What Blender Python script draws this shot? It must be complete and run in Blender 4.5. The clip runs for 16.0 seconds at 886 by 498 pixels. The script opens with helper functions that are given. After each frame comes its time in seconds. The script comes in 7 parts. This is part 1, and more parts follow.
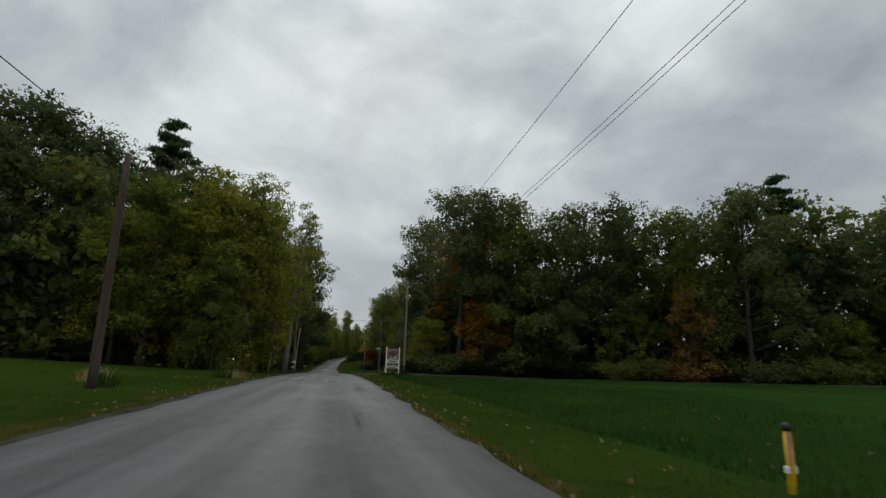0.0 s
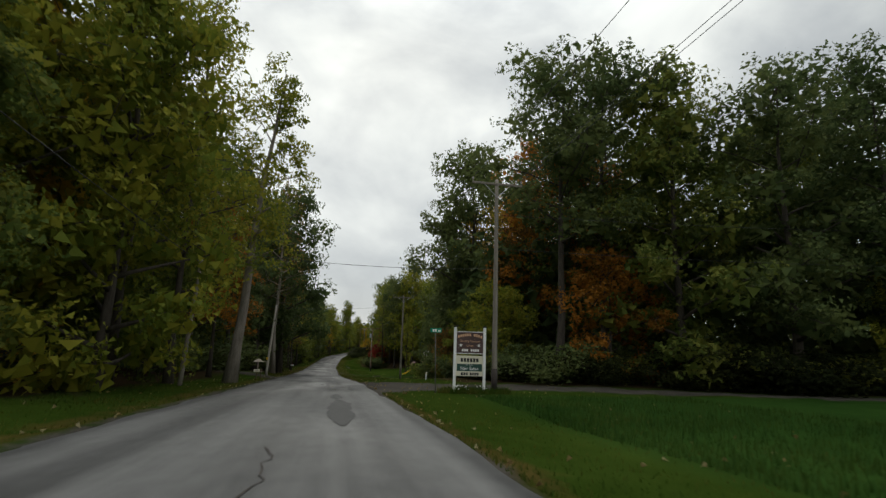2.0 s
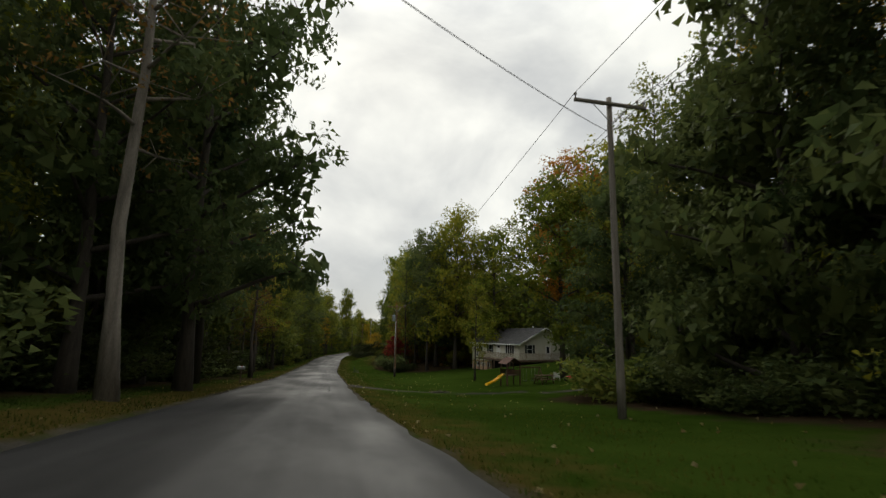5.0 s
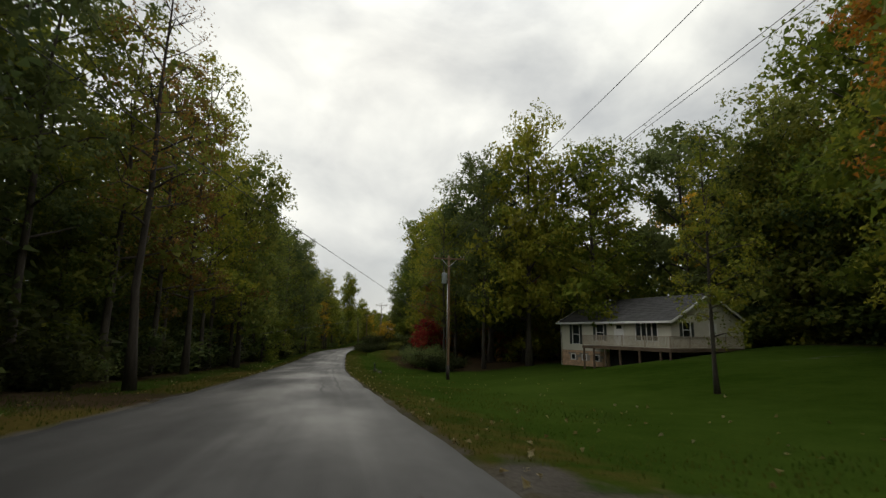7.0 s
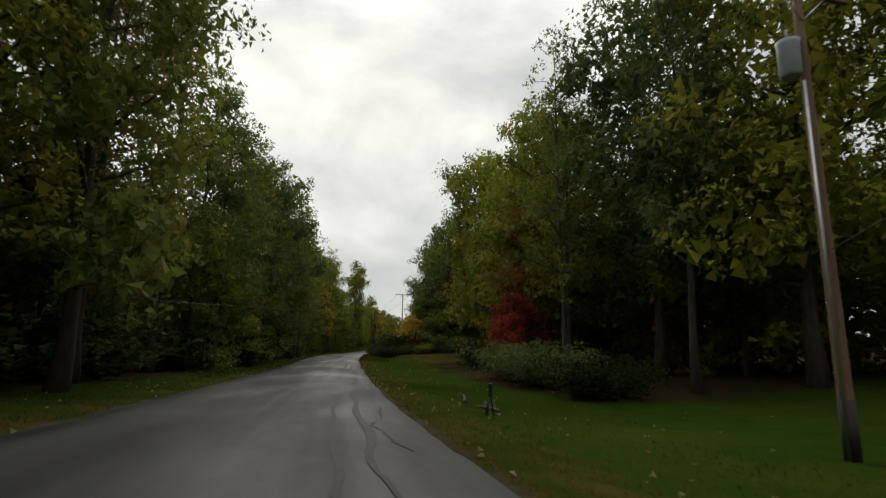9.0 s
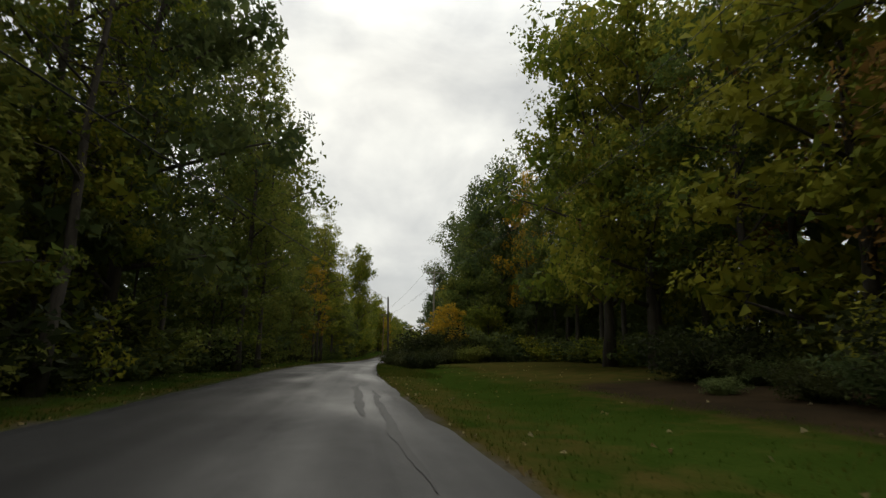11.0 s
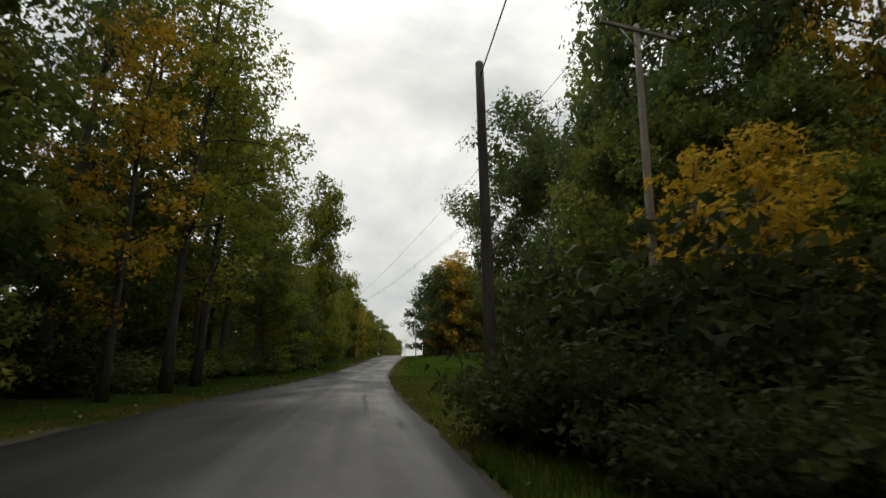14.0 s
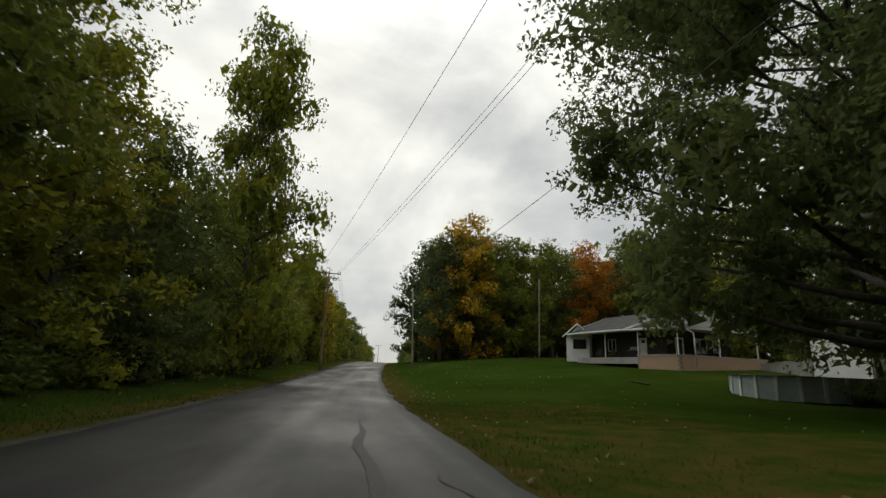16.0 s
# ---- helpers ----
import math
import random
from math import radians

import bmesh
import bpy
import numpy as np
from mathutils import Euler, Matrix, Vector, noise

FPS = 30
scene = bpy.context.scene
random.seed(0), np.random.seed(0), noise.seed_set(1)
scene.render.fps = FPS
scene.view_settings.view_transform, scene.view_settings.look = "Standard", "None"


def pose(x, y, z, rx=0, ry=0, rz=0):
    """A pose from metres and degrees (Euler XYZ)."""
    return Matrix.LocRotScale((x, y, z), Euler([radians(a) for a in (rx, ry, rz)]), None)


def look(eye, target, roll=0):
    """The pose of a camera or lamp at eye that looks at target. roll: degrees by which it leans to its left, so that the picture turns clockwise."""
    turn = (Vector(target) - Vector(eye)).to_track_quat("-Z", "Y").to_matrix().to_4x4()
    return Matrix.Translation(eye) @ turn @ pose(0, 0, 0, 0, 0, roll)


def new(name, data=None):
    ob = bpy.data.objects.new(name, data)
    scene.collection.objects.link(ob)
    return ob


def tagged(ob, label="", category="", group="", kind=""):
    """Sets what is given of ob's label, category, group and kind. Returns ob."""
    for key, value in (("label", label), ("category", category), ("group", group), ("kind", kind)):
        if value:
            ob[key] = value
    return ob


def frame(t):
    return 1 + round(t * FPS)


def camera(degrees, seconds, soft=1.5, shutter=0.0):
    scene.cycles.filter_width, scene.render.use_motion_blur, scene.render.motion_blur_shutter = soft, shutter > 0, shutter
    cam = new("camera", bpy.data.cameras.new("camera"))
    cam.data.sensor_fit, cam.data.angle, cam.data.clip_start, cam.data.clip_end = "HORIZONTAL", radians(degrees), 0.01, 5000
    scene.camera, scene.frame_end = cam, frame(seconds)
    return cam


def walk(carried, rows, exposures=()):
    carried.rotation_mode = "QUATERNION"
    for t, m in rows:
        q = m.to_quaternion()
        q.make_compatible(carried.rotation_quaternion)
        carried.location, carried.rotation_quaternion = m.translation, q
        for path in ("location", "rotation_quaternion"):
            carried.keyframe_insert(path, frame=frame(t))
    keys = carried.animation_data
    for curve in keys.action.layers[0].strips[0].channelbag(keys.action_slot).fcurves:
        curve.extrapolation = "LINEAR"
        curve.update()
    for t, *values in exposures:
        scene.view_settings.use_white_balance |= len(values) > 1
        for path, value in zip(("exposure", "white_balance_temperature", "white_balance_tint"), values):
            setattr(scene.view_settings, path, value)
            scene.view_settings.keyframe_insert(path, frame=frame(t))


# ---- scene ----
cam = camera(84.4, 16.0, soft=1.4, shutter=0.1)
PATH = [
    (0, (0.000, 0.000, 1.280), (4.035, 19.269, 4.807), 1.91),
    (0.5, (-0.007, 8.850, 0.864), (3.997, 28.119, 4.422), 2.55),
    (1, (-0.008, 17.698, 0.435), (3.966, 36.982, 3.944), 2.95),
    (1.5, (0.003, 26.543, -0.019), (3.995, 45.832, 3.444), 2.22),
    (2, (0.032, 35.385, -0.510), (4.133, 54.666, 2.868), 1.82),
    (2.5, (0.077, 44.222, -1.047), (4.215, 63.480, 2.416), 1.98),
    (3, (0.111, 53.052, -1.629), (4.207, 72.307, 1.899), 2.87),
    (3.5, (0.097, 61.874, -2.248), (4.229, 81.122, 1.279), 3.66),
    (4, (0.000, 70.687, -2.899), (3.994, 89.970, 0.596), 2.02),
    (6.5, (-0.873, 114.335, -6.169), (3.523, 133.554, -2.804), 0.83),
    (7, (-0.786, 122.933, -6.716), (3.606, 142.156, -3.370), 0.74),
    (7.5, (-0.684, 131.537, -7.223), (3.642, 150.761, -3.795), 1.57),
    (8, (-0.666, 140.193, -7.699), (3.668, 159.402, -4.201), 0.37),
    (8.5, (-0.789, 148.933, -8.153), (3.539, 168.116, -4.509), 1.87),
    (9, (-0.963, 157.747, -8.580), (3.306, 176.942, -4.930), 1.20),
    (11.5, (0.040, 201.875, -10.061), (4.382, 220.915, -5.744), 1.24),
    (12, (0.398, 210.454, -10.160), (4.810, 229.420, -5.596), 1.88),
    (12.5, (0.803, 218.967, -10.207), (5.332, 237.921, -5.708), 0.04),
    (13, (1.320, 227.467, -10.224), (6.200, 246.354, -5.811), -0.19),
    (13.5, (1.999, 235.992, -10.235), (7.312, 254.779, -5.896), 0.12),
    (14, (2.842, 244.523, -10.268), (8.522, 263.203, -5.936), 1.16),
    (14.5, (3.836, 253.024, -10.351), (9.747, 271.577, -5.784), 2.08),
    (15, (4.965, 261.471, -10.504), (11.113, 279.963, -6.003), 2.45),
    (15.5, (6.188, 269.876, -10.710), (12.591, 288.257, -6.111), 3.02),
    (16, (7.458, 278.259, -10.942), (14.205, 296.476, -6.183), 2.45),
]
walk(cam, [(t, look(eye, target, roll)) for t, eye, target, roll in PATH],
     exposures=[(0.0, -0.5, 6400, 4), (1.0, -0.45, 6450, 4), (2.5, 0.0, 6850, 5), (4.0, -0.05, 7000, 6), (16.0, -0.05, 7050, 6)])

# ---- sky and sun: overcast, the sun behind cloud ahead ----
SUN_EL, SUN_AZ = radians(34), radians(3.5)
world = bpy.data.worlds.new("sky")
scene.world = world
world.use_nodes = True
wn, wl = world.node_tree.nodes, world.node_tree.links
wn.clear()


def wnode(kind, **props):
    n = wn.new(kind)
    for k, v in props.items():
        n.inputs[k].default_value = v
    return n


w_out = wnode("ShaderNodeOutputWorld")
w_bg = wnode("ShaderNodeBackground")
w_sky = wnode("ShaderNodeTexSky")
w_sky.sky_type, w_sky.sun_disc = "NISHITA", False
w_sky.sun_elevation, w_sky.sun_rotation = SUN_EL, SUN_AZ
w_coord = wnode("ShaderNodeTexCoord")
w_map = wnode("ShaderNodeMapping")
w_map.inputs["Scale"].default_value = (1.0, 1.0, 1.5)
w_n1 = wnode("ShaderNodeTexNoise", Scale=2.1, Detail=7.0, Roughness=0.52, Distortion=0.35)
w_n2 = wnode("ShaderNodeTexNoise", Scale=5.5, Detail=5.0, Roughness=0.5, Distortion=0.5)
w_r1 = wnode("ShaderNodeValToRGB")
w_r1.color_ramp.elements[0].position, w_r1.color_ramp.elements[0].color = 0.38, (0.50, 0.525, 0.57, 1)
w_r1.color_ramp.elements[1].position, w_r1.color_ramp.elements[1].color = 0.60, (0.84, 0.855, 0.87, 1)
w_r2 = wnode("ShaderNodeValToRGB")
w_r2.color_ramp.elements[0].position, w_r2.color_ramp.elements[0].color = 0.35, (0.86, 0.865, 0.88, 1)
w_r2.color_ramp.elements[1].position, w_r2.color_ramp.elements[1].color = 0.68, (1.06, 1.06, 1.05, 1)
w_mul = wn.new("ShaderNodeMixRGB")
w_mul.blend_type, w_mul.inputs[0].default_value = "MULTIPLY", 1.0
# thin cloud glows round the hidden sun
w_dot = wn.new("ShaderNodeVectorMath")
w_dot.operation = "DOT_PRODUCT"
w_dot.inputs[1].default_value = (math.sin(SUN_AZ) * math.cos(SUN_EL), math.cos(SUN_AZ) * math.cos(SUN_EL), math.sin(SUN_EL))
w_glow = wn.new("ShaderNodeMapRange")
w_glow.interpolation_type = "SMOOTHSTEP"
w_glow.inputs["From Min"].default_value, w_glow.inputs["From Max"].default_value = 0.55, 1.0
w_glow.inputs["To Min"].default_value, w_glow.inputs["To Max"].default_value = 1.0, 1.28
w_mul2 = wn.new("ShaderNodeVectorMath")
w_mul2.operation = "SCALE"
# an overcast sky is brightest overhead
w_sep = wn.new("ShaderNodeSeparateXYZ")
w_top = wn.new("ShaderNodeMapRange")
w_top.interpolation_type = "SMOOTHSTEP"
w_top.inputs["From Min"].default_value, w_top.inputs["From Max"].default_value = 0.5, 1.0
w_top.inputs["To Min"].default_value, w_top.inputs["To Max"].default_value = 1.0, 2.8
w_both = wn.new("ShaderNodeMath")
w_both.operation = "MULTIPLY"
w_skys = wn.new("ShaderNodeVectorMath")
w_skys.operation = "SCALE"
w_skys.inputs["Scale"].default_value = 0.08
w_mix = wn.new("ShaderNodeMixRGB")
w_mix.inputs[0].default_value = 0.94
wl.new(w_coord.outputs["Generated"], w_map.inputs["Vector"])
wl.new(w_map.outputs[0], w_n1.inputs["Vector"])
wl.new(w_map.outputs[0], w_n2.inputs["Vector"])
wl.new(w_n1.outputs["Fac"], w_r1.inputs[0])
wl.new(w_n2.outputs["Fac"], w_r2.inputs[0])
wl.new(w_r1.outputs[0], w_mul.inputs[1])
wl.new(w_r2.outputs[0], w_mul.inputs[2])
wl.new(w_coord.outputs["Generated"], w_dot.inputs[0])
wl.new(w_dot.outputs["Value"], w_glow.inputs["Value"])
wl.new(w_mul.outputs[0], w_mul2.inputs[0])
wl.new(w_coord.outputs["Generated"], w_sep.inputs[0])
wl.new(w_sep.outputs["Z"], w_top.inputs["Value"])
wl.new(w_glow.outputs[0], w_both.inputs[0])
wl.new(w_top.outputs[0], w_both.inputs[1])
wl.new(w_both.outputs[0], w_mul2.inputs["Scale"])
wl.new(w_sky.outputs[0], w_skys.inputs[0])
wl.new(w_skys.outputs[0], w_mix.inputs[1])
wl.new(w_mul2.outputs[0], w_mix.inputs[2])
wl.new(w_mix.outputs[0], w_bg.inputs["Color"])
wl.new(w_bg.outputs[0], w_out.inputs["Surface"])
w_bg.inputs["Strength"].default_value = 1.0

sun = new("sun", bpy.data.lights.new("sun", "SUN"))
sun.data.energy, sun.data.angle, sun.data.color = 0.8, radians(25), (1.0, 0.97, 0.93)
sun.matrix_world = look((0, 0, 60), (-math.sin(SUN_AZ) * math.cos(SUN_EL) * 50, -math.cos(SUN_AZ) * math.cos(SUN_EL) * 50, 60 - math.sin(SUN_EL) * 50))
# ---- materials ----
def material(name, base, rough=0.8, metal=0.0, vary=0.25, scale=3.0, fine=40.0, bump=0.3, tint=None, spec=0.3, stretch=(1, 1, 1)):
    """A painted, wooden or stony surface: base colour varied at a coarse and a fine scale, with fine relief."""
    m = bpy.data.materials.new(name)
    m.use_nodes = True
    n, l = m.node_tree.nodes, m.node_tree.links
    b = n["Principled BSDF"]
    co = n.new("ShaderNodeTexCoord")
    mp = n.new("ShaderNodeMapping")
    mp.inputs["Scale"].default_value = stretch
    l.new(co.outputs["Object"], mp.inputs[0])
    n1, n2 = n.new("ShaderNodeTexNoise"), n.new("ShaderNodeTexNoise")
    n1.inputs["Scale"].default_value, n1.inputs["Detail"].default_value = scale, 5
    n2.inputs["Scale"].default_value, n2.inputs["Detail"].default_value = fine, 4
    l.new(mp.outputs[0], n1.inputs["Vector"])
    l.new(mp.outputs[0], n2.inputs["Vector"])
    add = n.new("ShaderNodeMath")
    add.operation = "MULTIPLY_ADD"
    l.new(n1.outputs["Fac"], add.inputs[0])
    add.inputs[1].default_value = 0.6
    half = n.new("ShaderNodeMath")
    half.operation = "MULTIPLY"
    half.inputs[1].default_value = 0.4
    l.new(n2.outputs["Fac"], half.inputs[0])
    l.new(half.outputs[0], add.inputs[2])
    ramp = n.new("ShaderNodeValToRGB")
    dark = tuple(c * (1 - vary) for c in base)
    lite = tuple(min(1, c * (1 + vary)) for c in (tint or base))
    ramp.color_ramp.elements[0].position, ramp.color_ramp.elements[0].color = 0.36, (*dark, 1)
    ramp.color_ramp.elements[1].position, ramp.color_ramp.elements[1].color = 0.64, (*lite, 1)
    l.new(add.outputs[0], ramp.inputs[0])
    l.new(ramp.outputs[0], b.inputs["Base Color"])
    b.inputs["Roughness"].default_value, b.inputs["Metallic"].default_value = rough, metal
    b.inputs["Specular IOR Level"].default_value = spec
    if bump:
        bp = n.new("ShaderNodeBump")
        bp.inputs["Strength"].default_value, bp.inputs["Distance"].default_value = bump, 0.02
        l.new(n2.outputs["Fac"], bp.inputs["Height"])
        l.new(bp.outputs[0], b.inputs["Normal"])
    return m


def leaf_material(name, a, b_, c):
    """Leaves of one kind of tree: colours from leaf to leaf and from tree to tree, thin enough to let light through."""
    m = bpy.data.materials.new(name)
    m.use_nodes = True
    n, l = m.node_tree.nodes, m.node_tree.links
    n.clear()
    out = n.new("ShaderNodeOutputMaterial")
    geo, info = n.new("ShaderNodeNewGeometry"), n.new("ShaderNodeObjectInfo")
    co, nz = n.new("ShaderNodeTexCoord"), n.new("ShaderNodeTexNoise")
    nz.inputs["Scale"].default_value, nz.inputs["Detail"].default_value = 0.35, 2
    l.new(co.outputs["Object"], nz.inputs["Vector"])
    s1, s2 = n.new("ShaderNodeMath"), n.new("ShaderNodeMath")
    s1.operation = s2.operation = "MULTIPLY_ADD"
    l.new(geo.outputs["Random Per Island"], s1.inputs[0])
    s1.inputs[1].default_value = 0.35
    l.new(nz.outputs["Fac"], s1.inputs[2])
    l.new(info.outputs["Random"], s2.inputs[0])
    s2.inputs[1].default_value = 0.35
    l.new(s1.outputs[0], s2.inputs[2])
    ramp = n.new("ShaderNodeValToRGB")
    e = ramp.color_ramp.elements
    e[0].position, e[0].color = 0.45, (*a, 1)
    e[1].position, e[1].color = 1.05, (*c, 1)
    mid = e.new(0.78)
    mid.color = (*b_, 1)
    l.new(s2.outputs[0], ramp.inputs[0])
    dif, tra, mix = n.new("ShaderNodeBsdfPrincipled"), n.new("ShaderNodeBsdfTranslucent"), n.new("ShaderNodeMixShader")
    dif.inputs["Roughness"].default_value, dif.inputs["Specular IOR Level"].default_value = 0.7, 0.08
    l.new(ramp.outputs[0], dif.inputs["Base Color"])
    l.new(ramp.outputs[0], tra.inputs["Color"])
    mix.inputs[0].default_value = 0.45
    l.new(dif.outputs[0], mix.inputs[1])
    l.new(tra.outputs[0], mix.inputs[2])
    l.new(mix.outputs[0], out.inputs["Surface"])
    return m


LEAF = {
    "green": leaf_material("leaf_green", (0.062, 0.092, 0.022), (0.104, 0.138, 0.029), (0.185, 0.192, 0.038)),
    "dark": leaf_material("leaf_dark_green", (0.048, 0.072, 0.026), (0.077, 0.106, 0.036), (0.118, 0.142, 0.045)),
    "olive": leaf_material("leaf_olive", (0.068, 0.100, 0.016), (0.135, 0.165, 0.022), (0.250, 0.240, 0.030)),
    "yellow": leaf_material("leaf_yellow", (0.149, 0.128, 0.016), (0.324, 0.223, 0.022), (0.486, 0.297, 0.027)),
    "orange": leaf_material("leaf_orange", (0.133, 0.089, 0.018), (0.253, 0.116, 0.021), (0.416, 0.178, 0.026)),
    "russet": leaf_material("leaf_russet", (0.092, 0.073, 0.022), (0.155, 0.092, 0.027), (0.238, 0.136, 0.036)),
    "red": leaf_material("leaf_red", (0.110, 0.018, 0.014), (0.240, 0.030, 0.024), (0.330, 0.060, 0.035)),
    # near black; below the left-hand trees it also carries the canopy's shade
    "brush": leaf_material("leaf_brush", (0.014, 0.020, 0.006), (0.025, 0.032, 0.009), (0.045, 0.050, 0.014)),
    "needle": leaf_material("pine_needles", (0.034, 0.069, 0.031), (0.053, 0.098, 0.042), (0.085, 0.129, 0.053)),
}
M_BARK = material("bark", (0.06, 0.05, 0.04), 0.95, vary=0.4, scale=2, fine=18, bump=0.8, stretch=(3, 3, 0.6))
M_PALEBARK = material("pale_bark", (0.2, 0.175, 0.145), 0.95, vary=0.35, scale=2, fine=18, bump=0.7, stretch=(3, 3, 0.6))
M_POLE = material("weathered_pole_wood", (0.20, 0.175, 0.145), 0.9, vary=0.3, scale=2, fine=30, bump=0.5, stretch=(6, 6, 0.35))
M_PALEPOLE = material("bleached_pole_wood", (0.36, 0.33, 0.285), 0.9, vary=0.25, scale=2, fine=30, bump=0.5, stretch=(6, 6, 0.35))
M_POLEBROWN = material("brown_pole_wood", (0.17, 0.105, 0.065), 0.9, vary=0.35, scale=2, fine=30, bump=0.5, stretch=(6, 6, 0.35))
M_POLEDARK = material("dark_pole_wood", (0.075, 0.052, 0.04), 0.9, vary=0.4, scale=2, fine=30, bump=0.5, stretch=(6, 6, 0.35))
M_TAR = material("creosote_wood", (0.035, 0.028, 0.024), 0.85, vary=0.3)
M_WIRE = material("cable", (0.02, 0.02, 0.022), 0.6, vary=0.1, bump=0)
M_STEEL = material("galvanised_steel", (0.42, 0.43, 0.44), 0.45, 0.8, vary=0.12)
M_DULLSTEEL = material("dull_steel", (0.11, 0.105, 0.095), 0.7, 0.2, vary=0.3)
M_PLAYWOOD = material("red_brown_stained_wood", (0.085, 0.04, 0.028), 0.85, vary=0.35, scale=2, fine=25)
M_PORCELAIN = material("insulator_glaze", (0.28, 0.26, 0.24), 0.25, vary=0.1, bump=0)
M_WHITE = material("white_paint", (0.72, 0.72, 0.69), 0.6, vary=0.08, scale=2, fine=25, bump=0.1)
M_BLACK = material("black_plastic", (0.02, 0.02, 0.02), 0.5, vary=0.15, bump=0.05)
M_YELLOW = material("yellow_plastic", (0.72, 0.44, 0.02), 0.4, vary=0.08, bump=0.05)
M_GRAVEL = material("gravel", (0.17, 0.155, 0.135), 0.95, vary=0.5, scale=1.2, fine=28, bump=1.0)


def asphalt():
    m = bpy.data.materials.new("worn_asphalt")
    m.use_nodes = True
    n, l = m.node_tree.nodes, m.node_tree.links
    b = n["Principled BSDF"]
    uv = n.new("ShaderNodeUVMap")
    uv.uv_map = "along"
    sep = n.new("ShaderNodeSeparateXYZ")
    l.new(uv.outputs[0], sep.inputs[0])

    def noise_(scale, stretch, detail=5.0):
        mp, t = n.new("ShaderNodeMapping"), n.new("ShaderNodeTexNoise")
        mp.inputs["Scale"].default_value = stretch
        l.new(uv.outputs[0], mp.inputs[0])
        l.new(mp.outputs[0], t.inputs["Vector"])
        t.inputs["Scale"].default_value, t.inputs["Detail"].default_value = scale, detail
        return t

    streak, blot, grit = noise_(1.0, (1.3, 0.035, 1), 4), noise_(0.35, (1, 0.35, 1), 6), noise_(45, (1, 1, 1), 2)
    mid = noise_(3.0, (1, 0.5, 1), 6)
    r = n.new("ShaderNodeValToRGB")
    r.color_ramp.elements[0].position, r.color_ramp.elements[0].color = 0.39, (0.015, 0.0148, 0.0148, 1)
    r.color_ramp.elements[1].position, r.color_ramp.elements[1].color = 0.61, (0.056, 0.055, 0.0536, 1)
    w = None
    for t, k in ((streak, 0.42), (blot, 0.34), (mid, 0.15), (grit, 0.09)):
        mm = n.new("ShaderNodeMath")
        mm.operation, mm.inputs[1].default_value = "MULTIPLY_ADD", k
        l.new(t.outputs["Fac"], mm.inputs[0])
        if w:
            l.new(w.outputs[0], mm.inputs[2])
        else:
            mm.inputs[2].default_value = 0
        w = mm
    l.new(w.outputs[0], r.inputs[0])
    # the far lane turns darker lower down the hill; wheel tracks are polished darker
    def ramp_value(src, a, b_, lo, hi):
        t = n.new("ShaderNodeMapRange")
        t.interpolation_type = "SMOOTHSTEP"
        t.inputs["From Min"].default_value, t.inputs["From Max"].default_value = a, b_
        t.inputs["To Min"].default_value, t.inputs["To Max"].default_value = lo, hi
        l.new(src, t.inputs["Value"])
        return t.outputs[0]

    def calc(op, a, b_):
        t = n.new("ShaderNodeMath")
        t.operation = op
        for k, q in enumerate((a, b_)):
            if isinstance(q, float):
                t.inputs[k].default_value = q
            else:
                l.new(q, t.inputs[k])
        return t.outputs[0]

    wob = calc("MULTIPLY_ADD", streak.outputs["Fac"], 1.4)
    wob.node.inputs[2].default_value = -0.7
    across = calc("ADD", sep.outputs["X"], wob)
    lane_dark = calc("MULTIPLY", ramp_value(across, -1.9, -1.2, 1.0, 0.0), calc("ADD", ramp_value(sep.outputs["Y"], 55.0, 105.0, 0.0, 1.0), ramp_value(sep.outputs["Y"], 170.0, 205.0, 0.0, 0.3)))
    track_a = calc("MULTIPLY", ramp_value(across, -0.35, -0.05, 0.0, 1.0), ramp_value(across, 0.25, 0.55, 1.0, 0.0))
    track_b = calc("MULTIPLY", ramp_value(across, -3.6, -3.2, 0.0, 1.0), ramp_value(across, -2.9, -2.5, 1.0, 0.0))
    dim = calc("ADD", calc("MULTIPLY", lane_dark, 0.58), calc("MULTIPLY", calc("ADD", track_a, track_b), 0.22))
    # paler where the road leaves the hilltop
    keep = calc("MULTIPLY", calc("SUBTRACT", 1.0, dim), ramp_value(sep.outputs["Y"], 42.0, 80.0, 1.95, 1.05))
    tone = n.new("ShaderNodeVectorMath")
    tone.operation = "SCALE"
    l.new(r.outputs[0], tone.inputs[0])
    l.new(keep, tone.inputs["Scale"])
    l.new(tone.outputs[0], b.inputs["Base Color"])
    b.inputs["Specular IOR Level"].default_value = 0.22
    rr = n.new("ShaderNodeMapRange")
    rr.inputs["From Min"].default_value, rr.inputs["From Max"].default_value = 0.35, 0.65
    rr.inputs["To Min"].default_value, rr.inputs["To Max"].default_value = 0.55, 0.85
    l.new(blot.outputs["Fac"], rr.inputs["Value"])
    l.new(rr.outputs[0], b.inputs["Roughness"])
    bp = n.new("ShaderNodeBump")
    bp.inputs["Strength"].default_value, bp.inputs["Distance"].default_value = 0.5, 0.01
    l.new(grit.outputs["Fac"], bp.inputs["Height"])
    l.new(bp.outputs[0], b.inputs["Normal"])
    return m


